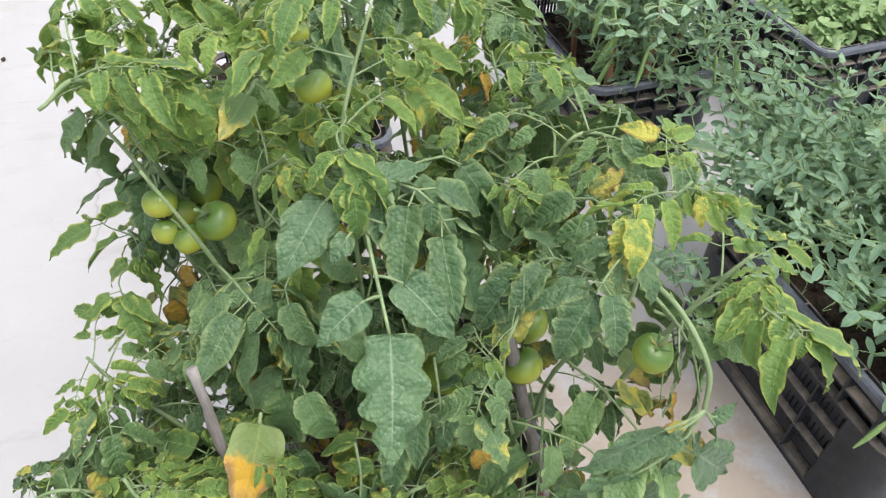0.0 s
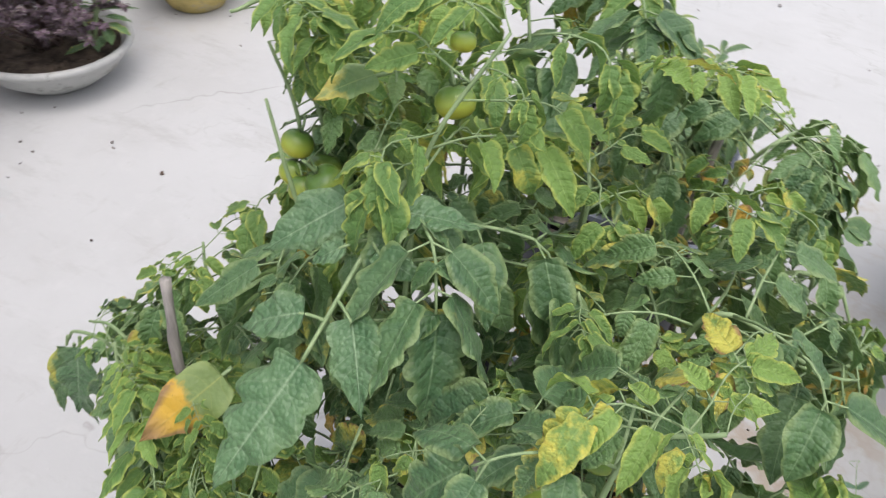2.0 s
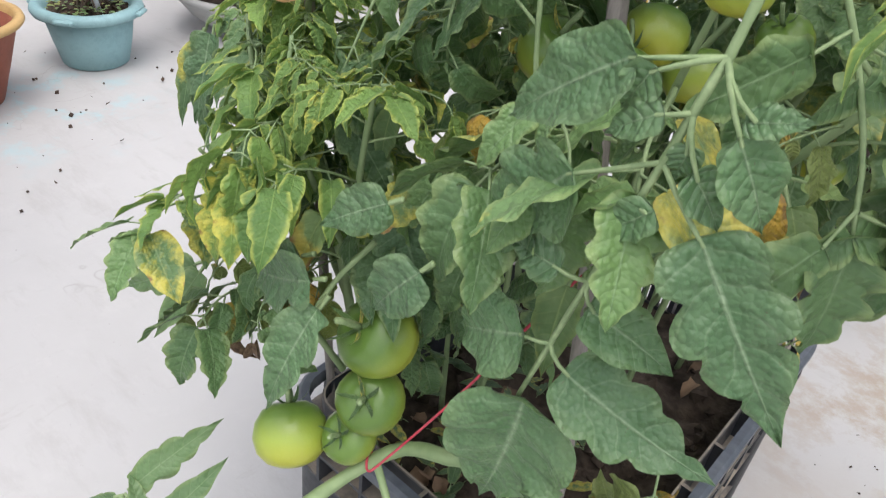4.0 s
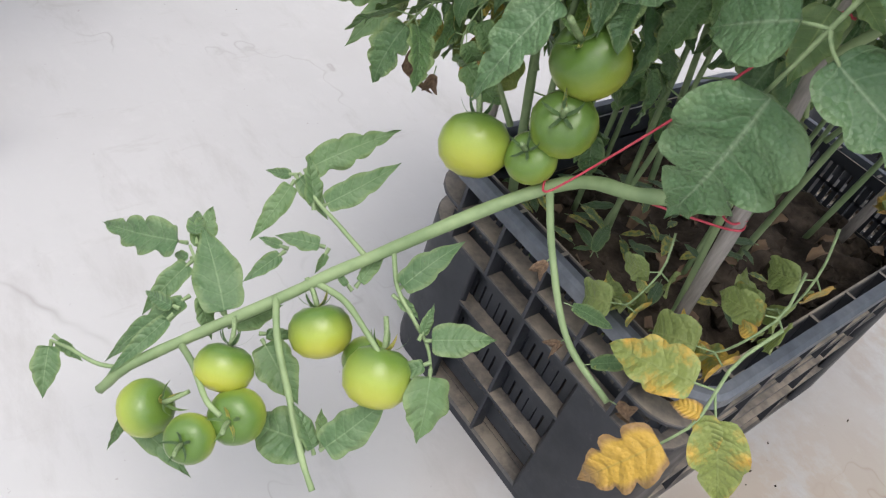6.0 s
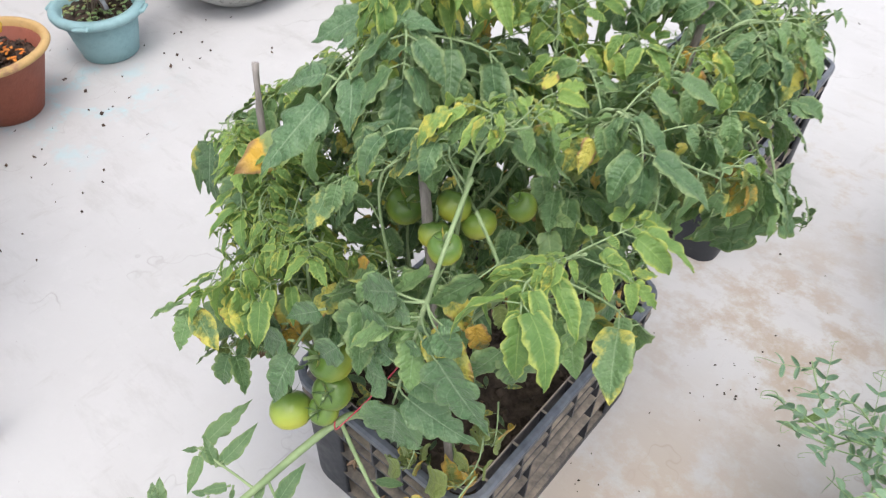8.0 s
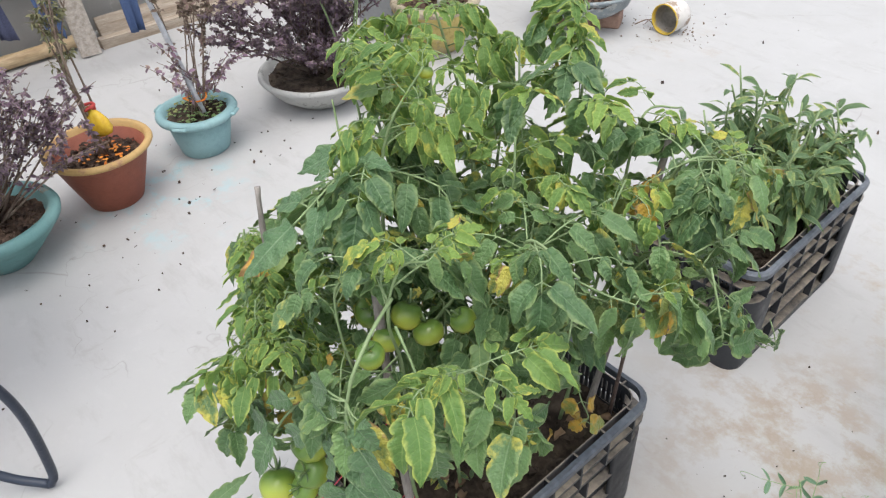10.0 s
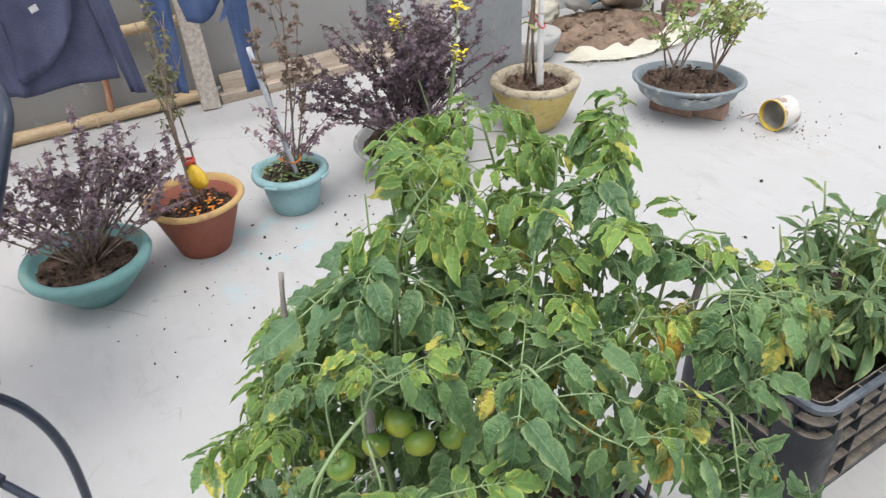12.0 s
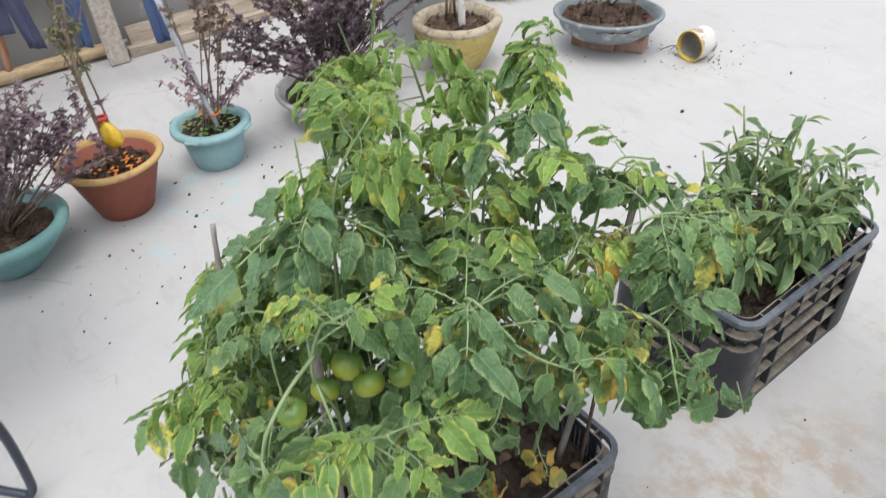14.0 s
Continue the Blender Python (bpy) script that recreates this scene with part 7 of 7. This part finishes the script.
def cloth_sheet(g, corners, nu, nv, fold, seed, mi=0, sag=0.0, sway=0.0, thick=0.004):
    """A hanging cloth panel between four corners (top left, top right, bottom right, bottom left), with soft folds and two faces."""
    tl, tr, br, bl = (Vector(c) for c in corners)
    nrm = (tr - tl).cross(bl - tl).normalized()
    verts, uvs, faces = [], [], []
    for side in (0, 1):
        for i in range(nu + 1):
            for j in range(nv + 1):
                u, v = i / nu, j / nv
                p = tl.lerp(tr, u).lerp(bl.lerp(br, u), v)
                w = math.sin(u * 9 + seed + v * 2.1) * 0.6 + noise.noise((u * 5 + seed, v * 3, seed)) + 0.5 * noise.noise((u * 14, v * 9 + seed, 2))
                p += nrm * (w * fold * (0.35 + 0.65 * v) + side * thick)
                p.z -= sag * math.sin(math.pi * u) * v
                verts.append(p)
                uvs.append((u, v))
    S = (nu + 1) * (nv + 1)
    at = lambda s, i, j: s * S + i * (nv + 1) + j
    for i in range(nu):
        for j in range(nv):
            faces.append((at(0, i, j), at(0, i + 1, j), at(0, i + 1, j + 1), at(0, i, j + 1)))
            faces.append((at(1, i, j), at(1, i, j + 1), at(1, i + 1, j + 1), at(1, i + 1, j)))
    for i in range(nu):
        for j in (0, nv):
            faces.append((at(0, i, j), at(0, i + 1, j), at(1, i + 1, j), at(1, i, j)))
    for j in range(nv):
        for i in (0, nu):
            faces.append((at(0, i, j), at(0, i, j + 1), at(1, i, j + 1), at(1, i, j)))
    g.add(verts, faces, mi, uvs)


LX = -2.5
line = thing("washing_line", "thin grey washing line stretched along the wall", "washing line", None, "", None)
g = Geo()
tube(g, [(LX, -2.4, 1.12), (LX, -0.4, 1.04), (LX, 0.6, 1.04), (LX, 3.0, 1.14)], 0.003, 0.003, 6, 30)
part("cord", g.mesh("cord", GREY_PIPE), line)
for y in (-2.4, 3.0):
    g = Geo()
    tube(g, [(LX, y, 0.0), (LX, y, 0.6), (LX, y, 1.2)], 0.02, 0.018, 8, 8)
    part("post", g.mesh("post", STAKE), line)


def garment(name, label, category, panels, mat, extra=()):
    t = thing(name, label, category, Matrix(), "washing on the line")
    for pname, corners, nu, nv, fold, seed, sag in panels:
        g = Geo()
        cloth_sheet(g, corners, nu, nv, fold, seed, 0, sag)
        part(pname, g.mesh(pname, mat), t)
    for pname, corners, nu, nv, fold, seed, sag, m2, lab in extra:
        g = Geo()
        cloth_sheet(g, corners, nu, nv, fold, seed, 0, sag)
        part(pname, g.mesh(pname, m2), t, lab)
    return t


garment("shirt", "navy knit long-sleeved shirt hanging folded over the line", "shirt", (
    ("body", ((LX, -0.53, 1.04), (LX, -0.09, 1.04), (LX, -0.085, 0.345), (LX, -0.435, 0.345)), 26, 26, 0.012, 1.0, -0.01),
    ("folded_front", ((LX + 0.035, -0.55, 1.045), (LX + 0.035, -0.10, 1.045), (LX + 0.045, -0.19, 0.62), (LX + 0.045, -0.44, 0.42)), 24, 20, 0.018, 2.3, 0.06),
    ("sleeve", ((LX + 0.06, -0.56, 0.95), (LX + 0.06, -0.44, 0.85), (LX + 0.05, -0.41, 0.36), (LX + 0.05, -0.51, 0.38)), 10, 24, 0.016, 3.1, 0.0),
    ("sleeve", ((LX + 0.03, -0.17, 1.02), (LX + 0.03, -0.08, 0.98), (LX + 0.03, -0.005, 0.27), (LX + 0.03, -0.065, 0.285)), 8, 24, 0.012, 4.6, 0.0)), NAVY,
    (("tag", ((LX + 0.068, -0.325, 0.685), (LX + 0.068, -0.297, 0.695), (LX + 0.068, -0.292, 0.672), (LX + 0.068, -0.320, 0.662)), 2, 2, 0.0, 0.0, 0, WHITE_TAG, "small white cloth tag"),))
garment("jeans", "faded blue jeans hanging over the washing line", "jeans", (
    ("leg", ((LX, 0.02, 1.04), (LX, 0.19, 1.04), (LX, 0.165, 0.215), (LX, 0.105, 0.235)), 12, 26, 0.016, 1.7, 0.0),
    ("seat", ((LX + 0.04, 0.10, 1.05), (LX + 0.04, 0.50, 1.05), (LX + 0.05, 0.40, 0.62), (LX + 0.05, 0.22, 0.52)), 22, 18, 0.02, 5.2, 0.05),
    ("leg", ((LX + 0.02, 0.36, 1.04), (LX + 0.02, 0.50, 1.04), (LX + 0.02, 0.465, 0.165), (LX + 0.02, 0.41, 0.165)), 12, 26, 0.014, 6.0, 0.0)), DENIM,
    (("waistband", ((LX + 0.072, 0.335, 0.50), (LX + 0.072, 0.365, 0.515), (LX + 0.062, 0.47, 0.68), (LX + 0.062, 0.44, 0.69)), 4, 12, 0.004, 2.0, 0, DENIM, "stitched waistband"),))
garment("cardigan", "orange woollen cardigan with a red knitted border", "cardigan", (
    ("body", ((LX, -1.15, 1.05), (LX, -0.685, 1.05), (LX, -0.65, 0.40), (LX, -1.13, 0.40)), 20, 22, 0.012, 8.0, 0.0),), ORANGE,
    (("border", ((LX + 0.022, -0.705, 1.05), (LX + 0.022, -0.66, 1.05), (LX + 0.022, -0.635, 0.39), (LX + 0.022, -0.68, 0.39)), 4, 20, 0.006, 9.0, 0.0, RED_KNIT, "red ribbed border"),))


# ---------------------------------------------------------------- chair
def chair():
    c = thing("garden_chair", "steel-tube garden chair with blue-black cord weave and chipped paint", "chair", Matrix())

    def bar(name, pts, r, label=""):
        g = Geo()
        tube(g, pts, r, r, 12, max(8, len(pts) * 7))
        return part(name, g.mesh(name, CHAIR_STEEL), c, label)

    # the back: an outer hoop leaning away, and an inner woven hoop
    bar("back_frame", [(-0.80, -0.775, 0.20), (-0.79, -0.69, 0.40), (-0.86, -0.49, 0.78), (-0.93, -0.455, 0.86), (-1.05, -0.475, 0.885), (-1.22, -0.52, 0.88), (-1.30, -0.56, 0.82), (-1.27, -0.72, 0.45), (-1.25, -0.82, 0.20)], 0.0125)
    bar("back_hoop", [(-0.798, -0.688, 0.42), (-0.867, -0.500, 0.778), (-0.938, -0.468, 0.855), (-1.20, -0.530, 0.862), (-1.27, -0.61, 0.76), (-1.25, -0.755, 0.42)], 0.009)
    g = Geo()
    for k in range(56):
        f = k / 47
        if f <= 1:
            a = Vector((-0.802, -0.678, 0.44)).lerp(Vector((-0.869, -0.502, 0.780)), f)
            b = Vector((-1.25, -0.745, 0.44)).lerp(Vector((-1.265, -0.61, 0.765)), f)
        else:
            a = Vector((-0.869, -0.502, 0.780)).lerp(Vector((-0.938, -0.470, 0.855)), (f - 1) * 5.5)
            b = Vector((-1.265, -0.61, 0.765)).lerp(Vector((-1.20, -0.547, 0.845)), (f - 1) * 5.5)
        tube(g, [a, (a + b) / 2 + Vector((0, -0.012, -0.004)), b], 0.0037, 0.0037, 5, 5)
    part("back_weave", g.mesh("back_weave", CORD), c, "stretched plastic cord weave")
    verts, faces = [], []
    for q in range(8):
        t = 2 * math.pi * q / 8
        for w in range(4):
            e = 2 * math.pi * w / 4
            verts.append(((0.0125 + 0.0028 * math.cos(e)) * math.cos(t), (0.0125 + 0.0028 * math.cos(e)) * math.sin(t), 0.0028 * math.sin(e)))
    for q in range(8):
        for w in range(4):
            faces.append((q * 4 + w, ((q + 1) % 8) * 4 + w, ((q + 1) % 8) * 4 + (w + 1) % 4, q * 4 + (w + 1) % 4))
    g = Geo()
    g.add(verts, faces)
    turn = g.mesh("cord_turn", CORD)
    for k in range(40):
        at = Vector((-0.805, -0.670, 0.46)).lerp(Vector((-0.866, -0.510, 0.768)), k / 39)
        part("cord_turn", turn, c, "", Matrix.Translation(at) @ Euler((radians(28), 0, 0)).to_matrix().to_4x4())
    # arms: twin tubes with their ends showing behind the back
    for x in (-0.595, -1.32):
        bar("arm", [(x, -0.615, 0.515), (x - 0.005, -0.80, 0.53), (x - 0.01, -1.15, 0.535)], 0.0125)
        bar("arm", [(x + 0.026, -0.612, 0.510), (x + 0.021, -0.80, 0.525), (x + 0.016, -1.15, 0.53)], 0.0125)
        if x < -1:
            continue
        bar("rear_leg", [(x + 0.01, -0.66, 0.50), (x + 0.004, -0.60, 0.40), (x - 0.01, -0.575, 0.26), (x - 0.035, -0.585, 0.06), (x - 0.045, -0.60, 0.014)], 0.0098)
        bar("runner", [(x - 0.045, -0.60, 0.014), (x - 0.09, -0.66, 0.05), (x - 0.16, -0.74, 0.13), (x - 0.22, -0.82, 0.22), (x - 0.20, -1.05, 0.40)], 0.0098)
        bar("front_leg", [(x - 0.01, -1.13, 0.53), (x - 0.01, -1.17, 0.30), (x - 0.01, -1.19, 0.014)], 0.0115)
    bar("seat_rail", [(-0.82, -0.72, 0.36), (-0.80, -0.95, 0.38), (-0.80, -1.16, 0.39)], 0.011)
    bar("seat_rail", [(-1.26, -0.74, 0.36), (-1.27, -0.95, 0.38), (-1.27, -1.16, 0.39)], 0.011)
    g = Geo()
    for k in range(40):
        y = -0.74 - k * 0.0105
        tube(g, [(-0.81, y, 0.375), (-1.04, y, 0.365), (-1.265, y, 0.375)], 0.0028, 0.0028, 5, 4)
    part("seat_weave", g.mesh("seat_weave", CORD), c, "stretched plastic cord weave")
    for p in ((-0.80, -0.775, 0.205), (-0.745, -0.745, 0.13), (-0.615, -0.655, 0.505)):
        g = Geo()
        box(g, (0.03, 0.05, 0.02), (0, 0, 0), bevel=0.004)
        pl = part("bracket", g.mesh("bracket", CHAIR_STEEL), c, "", pose(*p, 20, 0, 30))
        g = Geo()
        lathe(g, [(0.0, 0.016), (0.006, 0.015), (0.007, 0.010), (0.007, 0.0)], 8)
        part("bolt", g.mesh("bolt", WIRE), pl, "rusty bolt")


chair()


# ---------------------------------------------------------------- earth heap, sacks and sheet
def heap():
    g = Geo()
    n = 34
    verts, faces = [], []
    for i in range(n + 1):
        for j in range(n + 1):
            x, y = (i / n * 2 - 1), (j / n * 2 - 1)
            r = math.hypot(x, y)
            h = max(0.0, 1 - r * r) ** 1.2 * 0.09
            h += (noise.noise((x * 4, y * 4, 2)) * 0.03 + noise.noise((x * 13, y * 13, 5)) * 0.018) * (r < 1.0)
            verts.append((x * 0.36, y * 0.46, max(0.004, h)))
    for i in range(n):
        for j in range(n):
            if math.hypot((i + 0.5) / n * 2 - 1, (j + 0.5) / n * 2 - 1) < 0.98:
                faces.append((i * (n + 1) + j, (i + 1) * (n + 1) + j, (i + 1) * (n + 1) + j + 1, i * (n + 1) + j + 1))
    g.add(verts, faces)
    rnd = random.Random(12)
    for k in range(260):
        a, q = rnd.uniform(0, 6.28), math.sqrt(rnd.random())
        pebble(g, (0.34 * q * math.cos(a), 0.44 * q * math.sin(a), max(0.01, (1 - q * q) ** 1.2 * 0.09)), rnd.uniform(0.006, 0.026), rnd)
    thing("earth_heap", "heap of dry brown cloddy earth by the wall", "earth", pose(-2.52, 2.52, 0), "", g.mesh("earth_heap", SOIL_PALE), "stuff")


heap()


def crumpled(name, label, m, size, mat, seed, rough=0.25):
    """A crumpled sack: a lumpy closed bag."""
    g = Geo()
    n, k = 14, 22
    verts, faces = [], []
    for j in range(n + 1):
        t = math.pi * j / n
        for i in range(k):
            a = 2 * math.pi * i / k
            v = Vector((math.sin(t) * math.cos(a), math.sin(t) * math.sin(a), math.cos(t)))
            q = 1 + rough * noise.noise(v * 2.2 + Vector((seed, 0, 0))) + rough * 0.8 * noise.noise(v * 5 + Vector((0, seed, 0)))
            verts.append((v.x * q * size[0], v.y * q * size[1], max(-0.95, v.z * q) * size[2] + size[2] * 0.9))
    for j in range(n):
        for i in range(k):
            faces.append((j * k + i, (j + 1) * k + i, (j + 1) * k + (i + 1) % k, j * k + (i + 1) % k))
    g.add(verts, faces)
    return thing(name, label, "sack", m, "sacks on the earth heap", g.mesh(name, mat))


blue_sack = crumpled("sack", "crumpled white woven sack with a faded blue print", pose(-2.72, 2.50, 0.10, 0, 12, 10), (0.10, 0.13, 0.13), SACK_WHITE, 3)
g = Geo()
cloth_sheet(g, ((0.095, -0.06, 0.20), (0.095, 0.04, 0.20), (0.115, 0.02, 0.08), (0.115, -0.05, 0.08)), 4, 4, 0.004, 2, 0, 0, 0.002)
part("print", g.mesh("print", SACK_BLUE), blue_sack, "faded sky-blue printed patch")
crumpled("sack", "dull brown folded sack lying on the heap", pose(-2.72, 2.72, 0.10, 0, 0, 40), (0.14, 0.20, 0.08), SACK_BROWN, 5, 0.45)
crumpled("sack", "filled grey-brown sack slumped against the wall", pose(-2.80, 2.95, 0.0, 0, 0, 10), (0.14, 0.20, 0.16), SACK_BROWN, 8, 0.3)
crumpled("sack", "pale yellow sack half under the earth", pose(-2.78, 2.30, 0.02, 0, 0, 30), (0.07, 0.12, 0.07), SACKING, 11, 0.5)


def frayed_sheet():
    g = Geo()
    n, k = 30, 6
    verts, faces = [], []
    for i in range(n + 1):
        for j in range(k + 1):
            u, v = i / n, j / k
            a = -0.9 + 2.0 * u
            r = 0.40 + 0.13 * v + 0.03 * noise.noise((u * 9, v * 3, 1))
            verts.append((-2.56 + r * math.cos(a) * 0.95, 2.48 + r * math.sin(a) * 1.1, 0.012 + 0.03 * abs(noise.noise((u * 12, v * 4, 3))) + 0.035 * (1 - v) * abs(math.sin(u * 17))))
    for i in range(n):
        for j in range(k):
            faces.append((i * (k + 1) + j, (i + 1) * (k + 1) + j, (i + 1) * (k + 1) + j + 1, i * (k + 1) + j + 1))
    g.add(verts, faces)
    rnd = random.Random(6)
    for q in range(130):
        u = rnd.random()
        a = -0.9 + 2.0 * u
        r = 0.53 + rnd.uniform(-0.01, 0.02)
        p = Vector((-2.56 + r * math.cos(a) * 0.95, 2.48 + r * math.sin(a) * 1.1, 0.015))
        d = Vector((math.cos(a) + rnd.uniform(-0.4, 0.4), math.sin(a) + rnd.uniform(-0.4, 0.4), -0.2)).normalized() * rnd.uniform(0.02, 0.05)
        tube(g, [p, p + d * 0.5 + Vector((0, 0, 0.004)), p + d], 0.0014, 0.0008, 3, 3)
    thing("frayed_sacking", "frayed pale woven sacking spread under the earth", "sacking", None, "", g.mesh("frayed_sacking", SACKING))


frayed_sheet()
for x, y, a, z in ((-2.50, 3.12, 20, 0), (-2.46, 3.16, 65, 0.064)):
    g = Geo()
    box(g, (0.21, 0.10, 0.064), (0, 0, 0.032), bevel=0.006)
    thing("brick", "reddish clay brick by the earth heap", "brick", pose(x, y, z, 0, 0, a), "bricks by the heap", g.mesh("brick", BRICK))
pot("cement_basin", "low pale cement basin standing by the column", -2.44, 1.93, [(0.0, 0.0), (0.10, 0.0), (0.13, 0.02), (0.165, 0.11), (0.17, 0.135), (0.155, 0.137), (0.14, 0.09), (0.0, 0.06)], GREY_CEMENT, 0, None, 1.0, 0.03)
g = Geo()
cloth_sheet(g, ((-2.35, 4.55, 0.02), (-1.80, 4.33, 0.012), (-1.40, 5.1, 0.02), (-2.3, 5.6, 0.03)), 20, 20, 0.012, 4, 0, 0, 0, 0.004)
thing("tarpaulin", "grey sheet spread flat on the terrace floor", "sheet", None, "", g.mesh("tarpaulin", SACK_BROWN))
rod("root_tangle", "wiry dry roots beside the basin", "roots", [(-1.24, 2.18, 0.01), (-1.20, 2.22, 0.03), (-1.14, 2.20, 0.012), (-1.16, 2.26, 0.02), (-1.22, 2.27, 0.012), (-1.20, 2.20, 0.018)], 0.003, 0.002, TWIG)


# ---------------------------------------------------------------- floor litter
def litter(name, label, mat, n, seed, x0, x1, y0, y1, s0, s1, flat=0.5, centre=None, spread=0.0):
    rnd = random.Random(seed)
    g = Geo()
    for k in range(n):
        if centre and rnd.random() < 0.75:
            cx, cy = rnd.choice(centre)
            x, y = rnd.gauss(cx, spread), rnd.gauss(cy, spread)
        else:
            x, y = rnd.uniform(x0, x1), rnd.uniform(y0, y1)
        a = rnd.uniform(0, 6.28)
        m = along_x(Vector((x, y, 0.005)), (math.cos(a), math.sin(a), 0.05), roll=rnd.uniform(-0.3, 0.3))
        s = rnd.uniform(s0, s1)
        if rnd.random() < 0.6:
            pebble(g, (x, y, 0.003 + s * 0.15), s * rnd.uniform(0.25, 0.5), rnd)
        else:
            blade(g, m, s, s * rnd.uniform(0.5, 0.9), rnd, 3, 0.3, -0.8, 0.7, 0.1, 4)
    return thing(name, label, "litter", None, "", g.mesh(name, mat), "stuff")


litter("leaf_litter", "scattered dark dry leaf bits on the floor by the pots", LITTER, 85, 5, -2.3, -0.5, -0.8, 1.6, 0.005, 0.017, 0.5, [(-1.50, 0.16), (-1.48, 0.48), (-1.30, 0.0), (-1.45, 0.35), (-1.1, -0.25), (-1.2, -0.6), (-1.45, -0.2)], 0.14)
litter("leaf_litter", "sparse dry crumbs on the open terrace floor", LITTER, 60, 6, -2.4, 1.6, 1.2, 4.5, 0.008, 0.020)
litter("leaf_litter", "dry crumbs of earth near the basin", SOIL_PALE, 90, 7, -1.5, -0.9, 1.8, 2.6, 0.006, 0.016, 0.5, [(-1.20, 2.2), (-1.0, 2.25)], 0.07)
litter("leaf_litter", "dark crumbs of soil beside the tomato crate", SOIL, 90, 8, 0.2, 0.7, -0.5, 0.9, 0.003, 0.008, 0.5, [(0.24, 0.0), (0.23, -0.2), (0.35, 0.45)], 0.07)
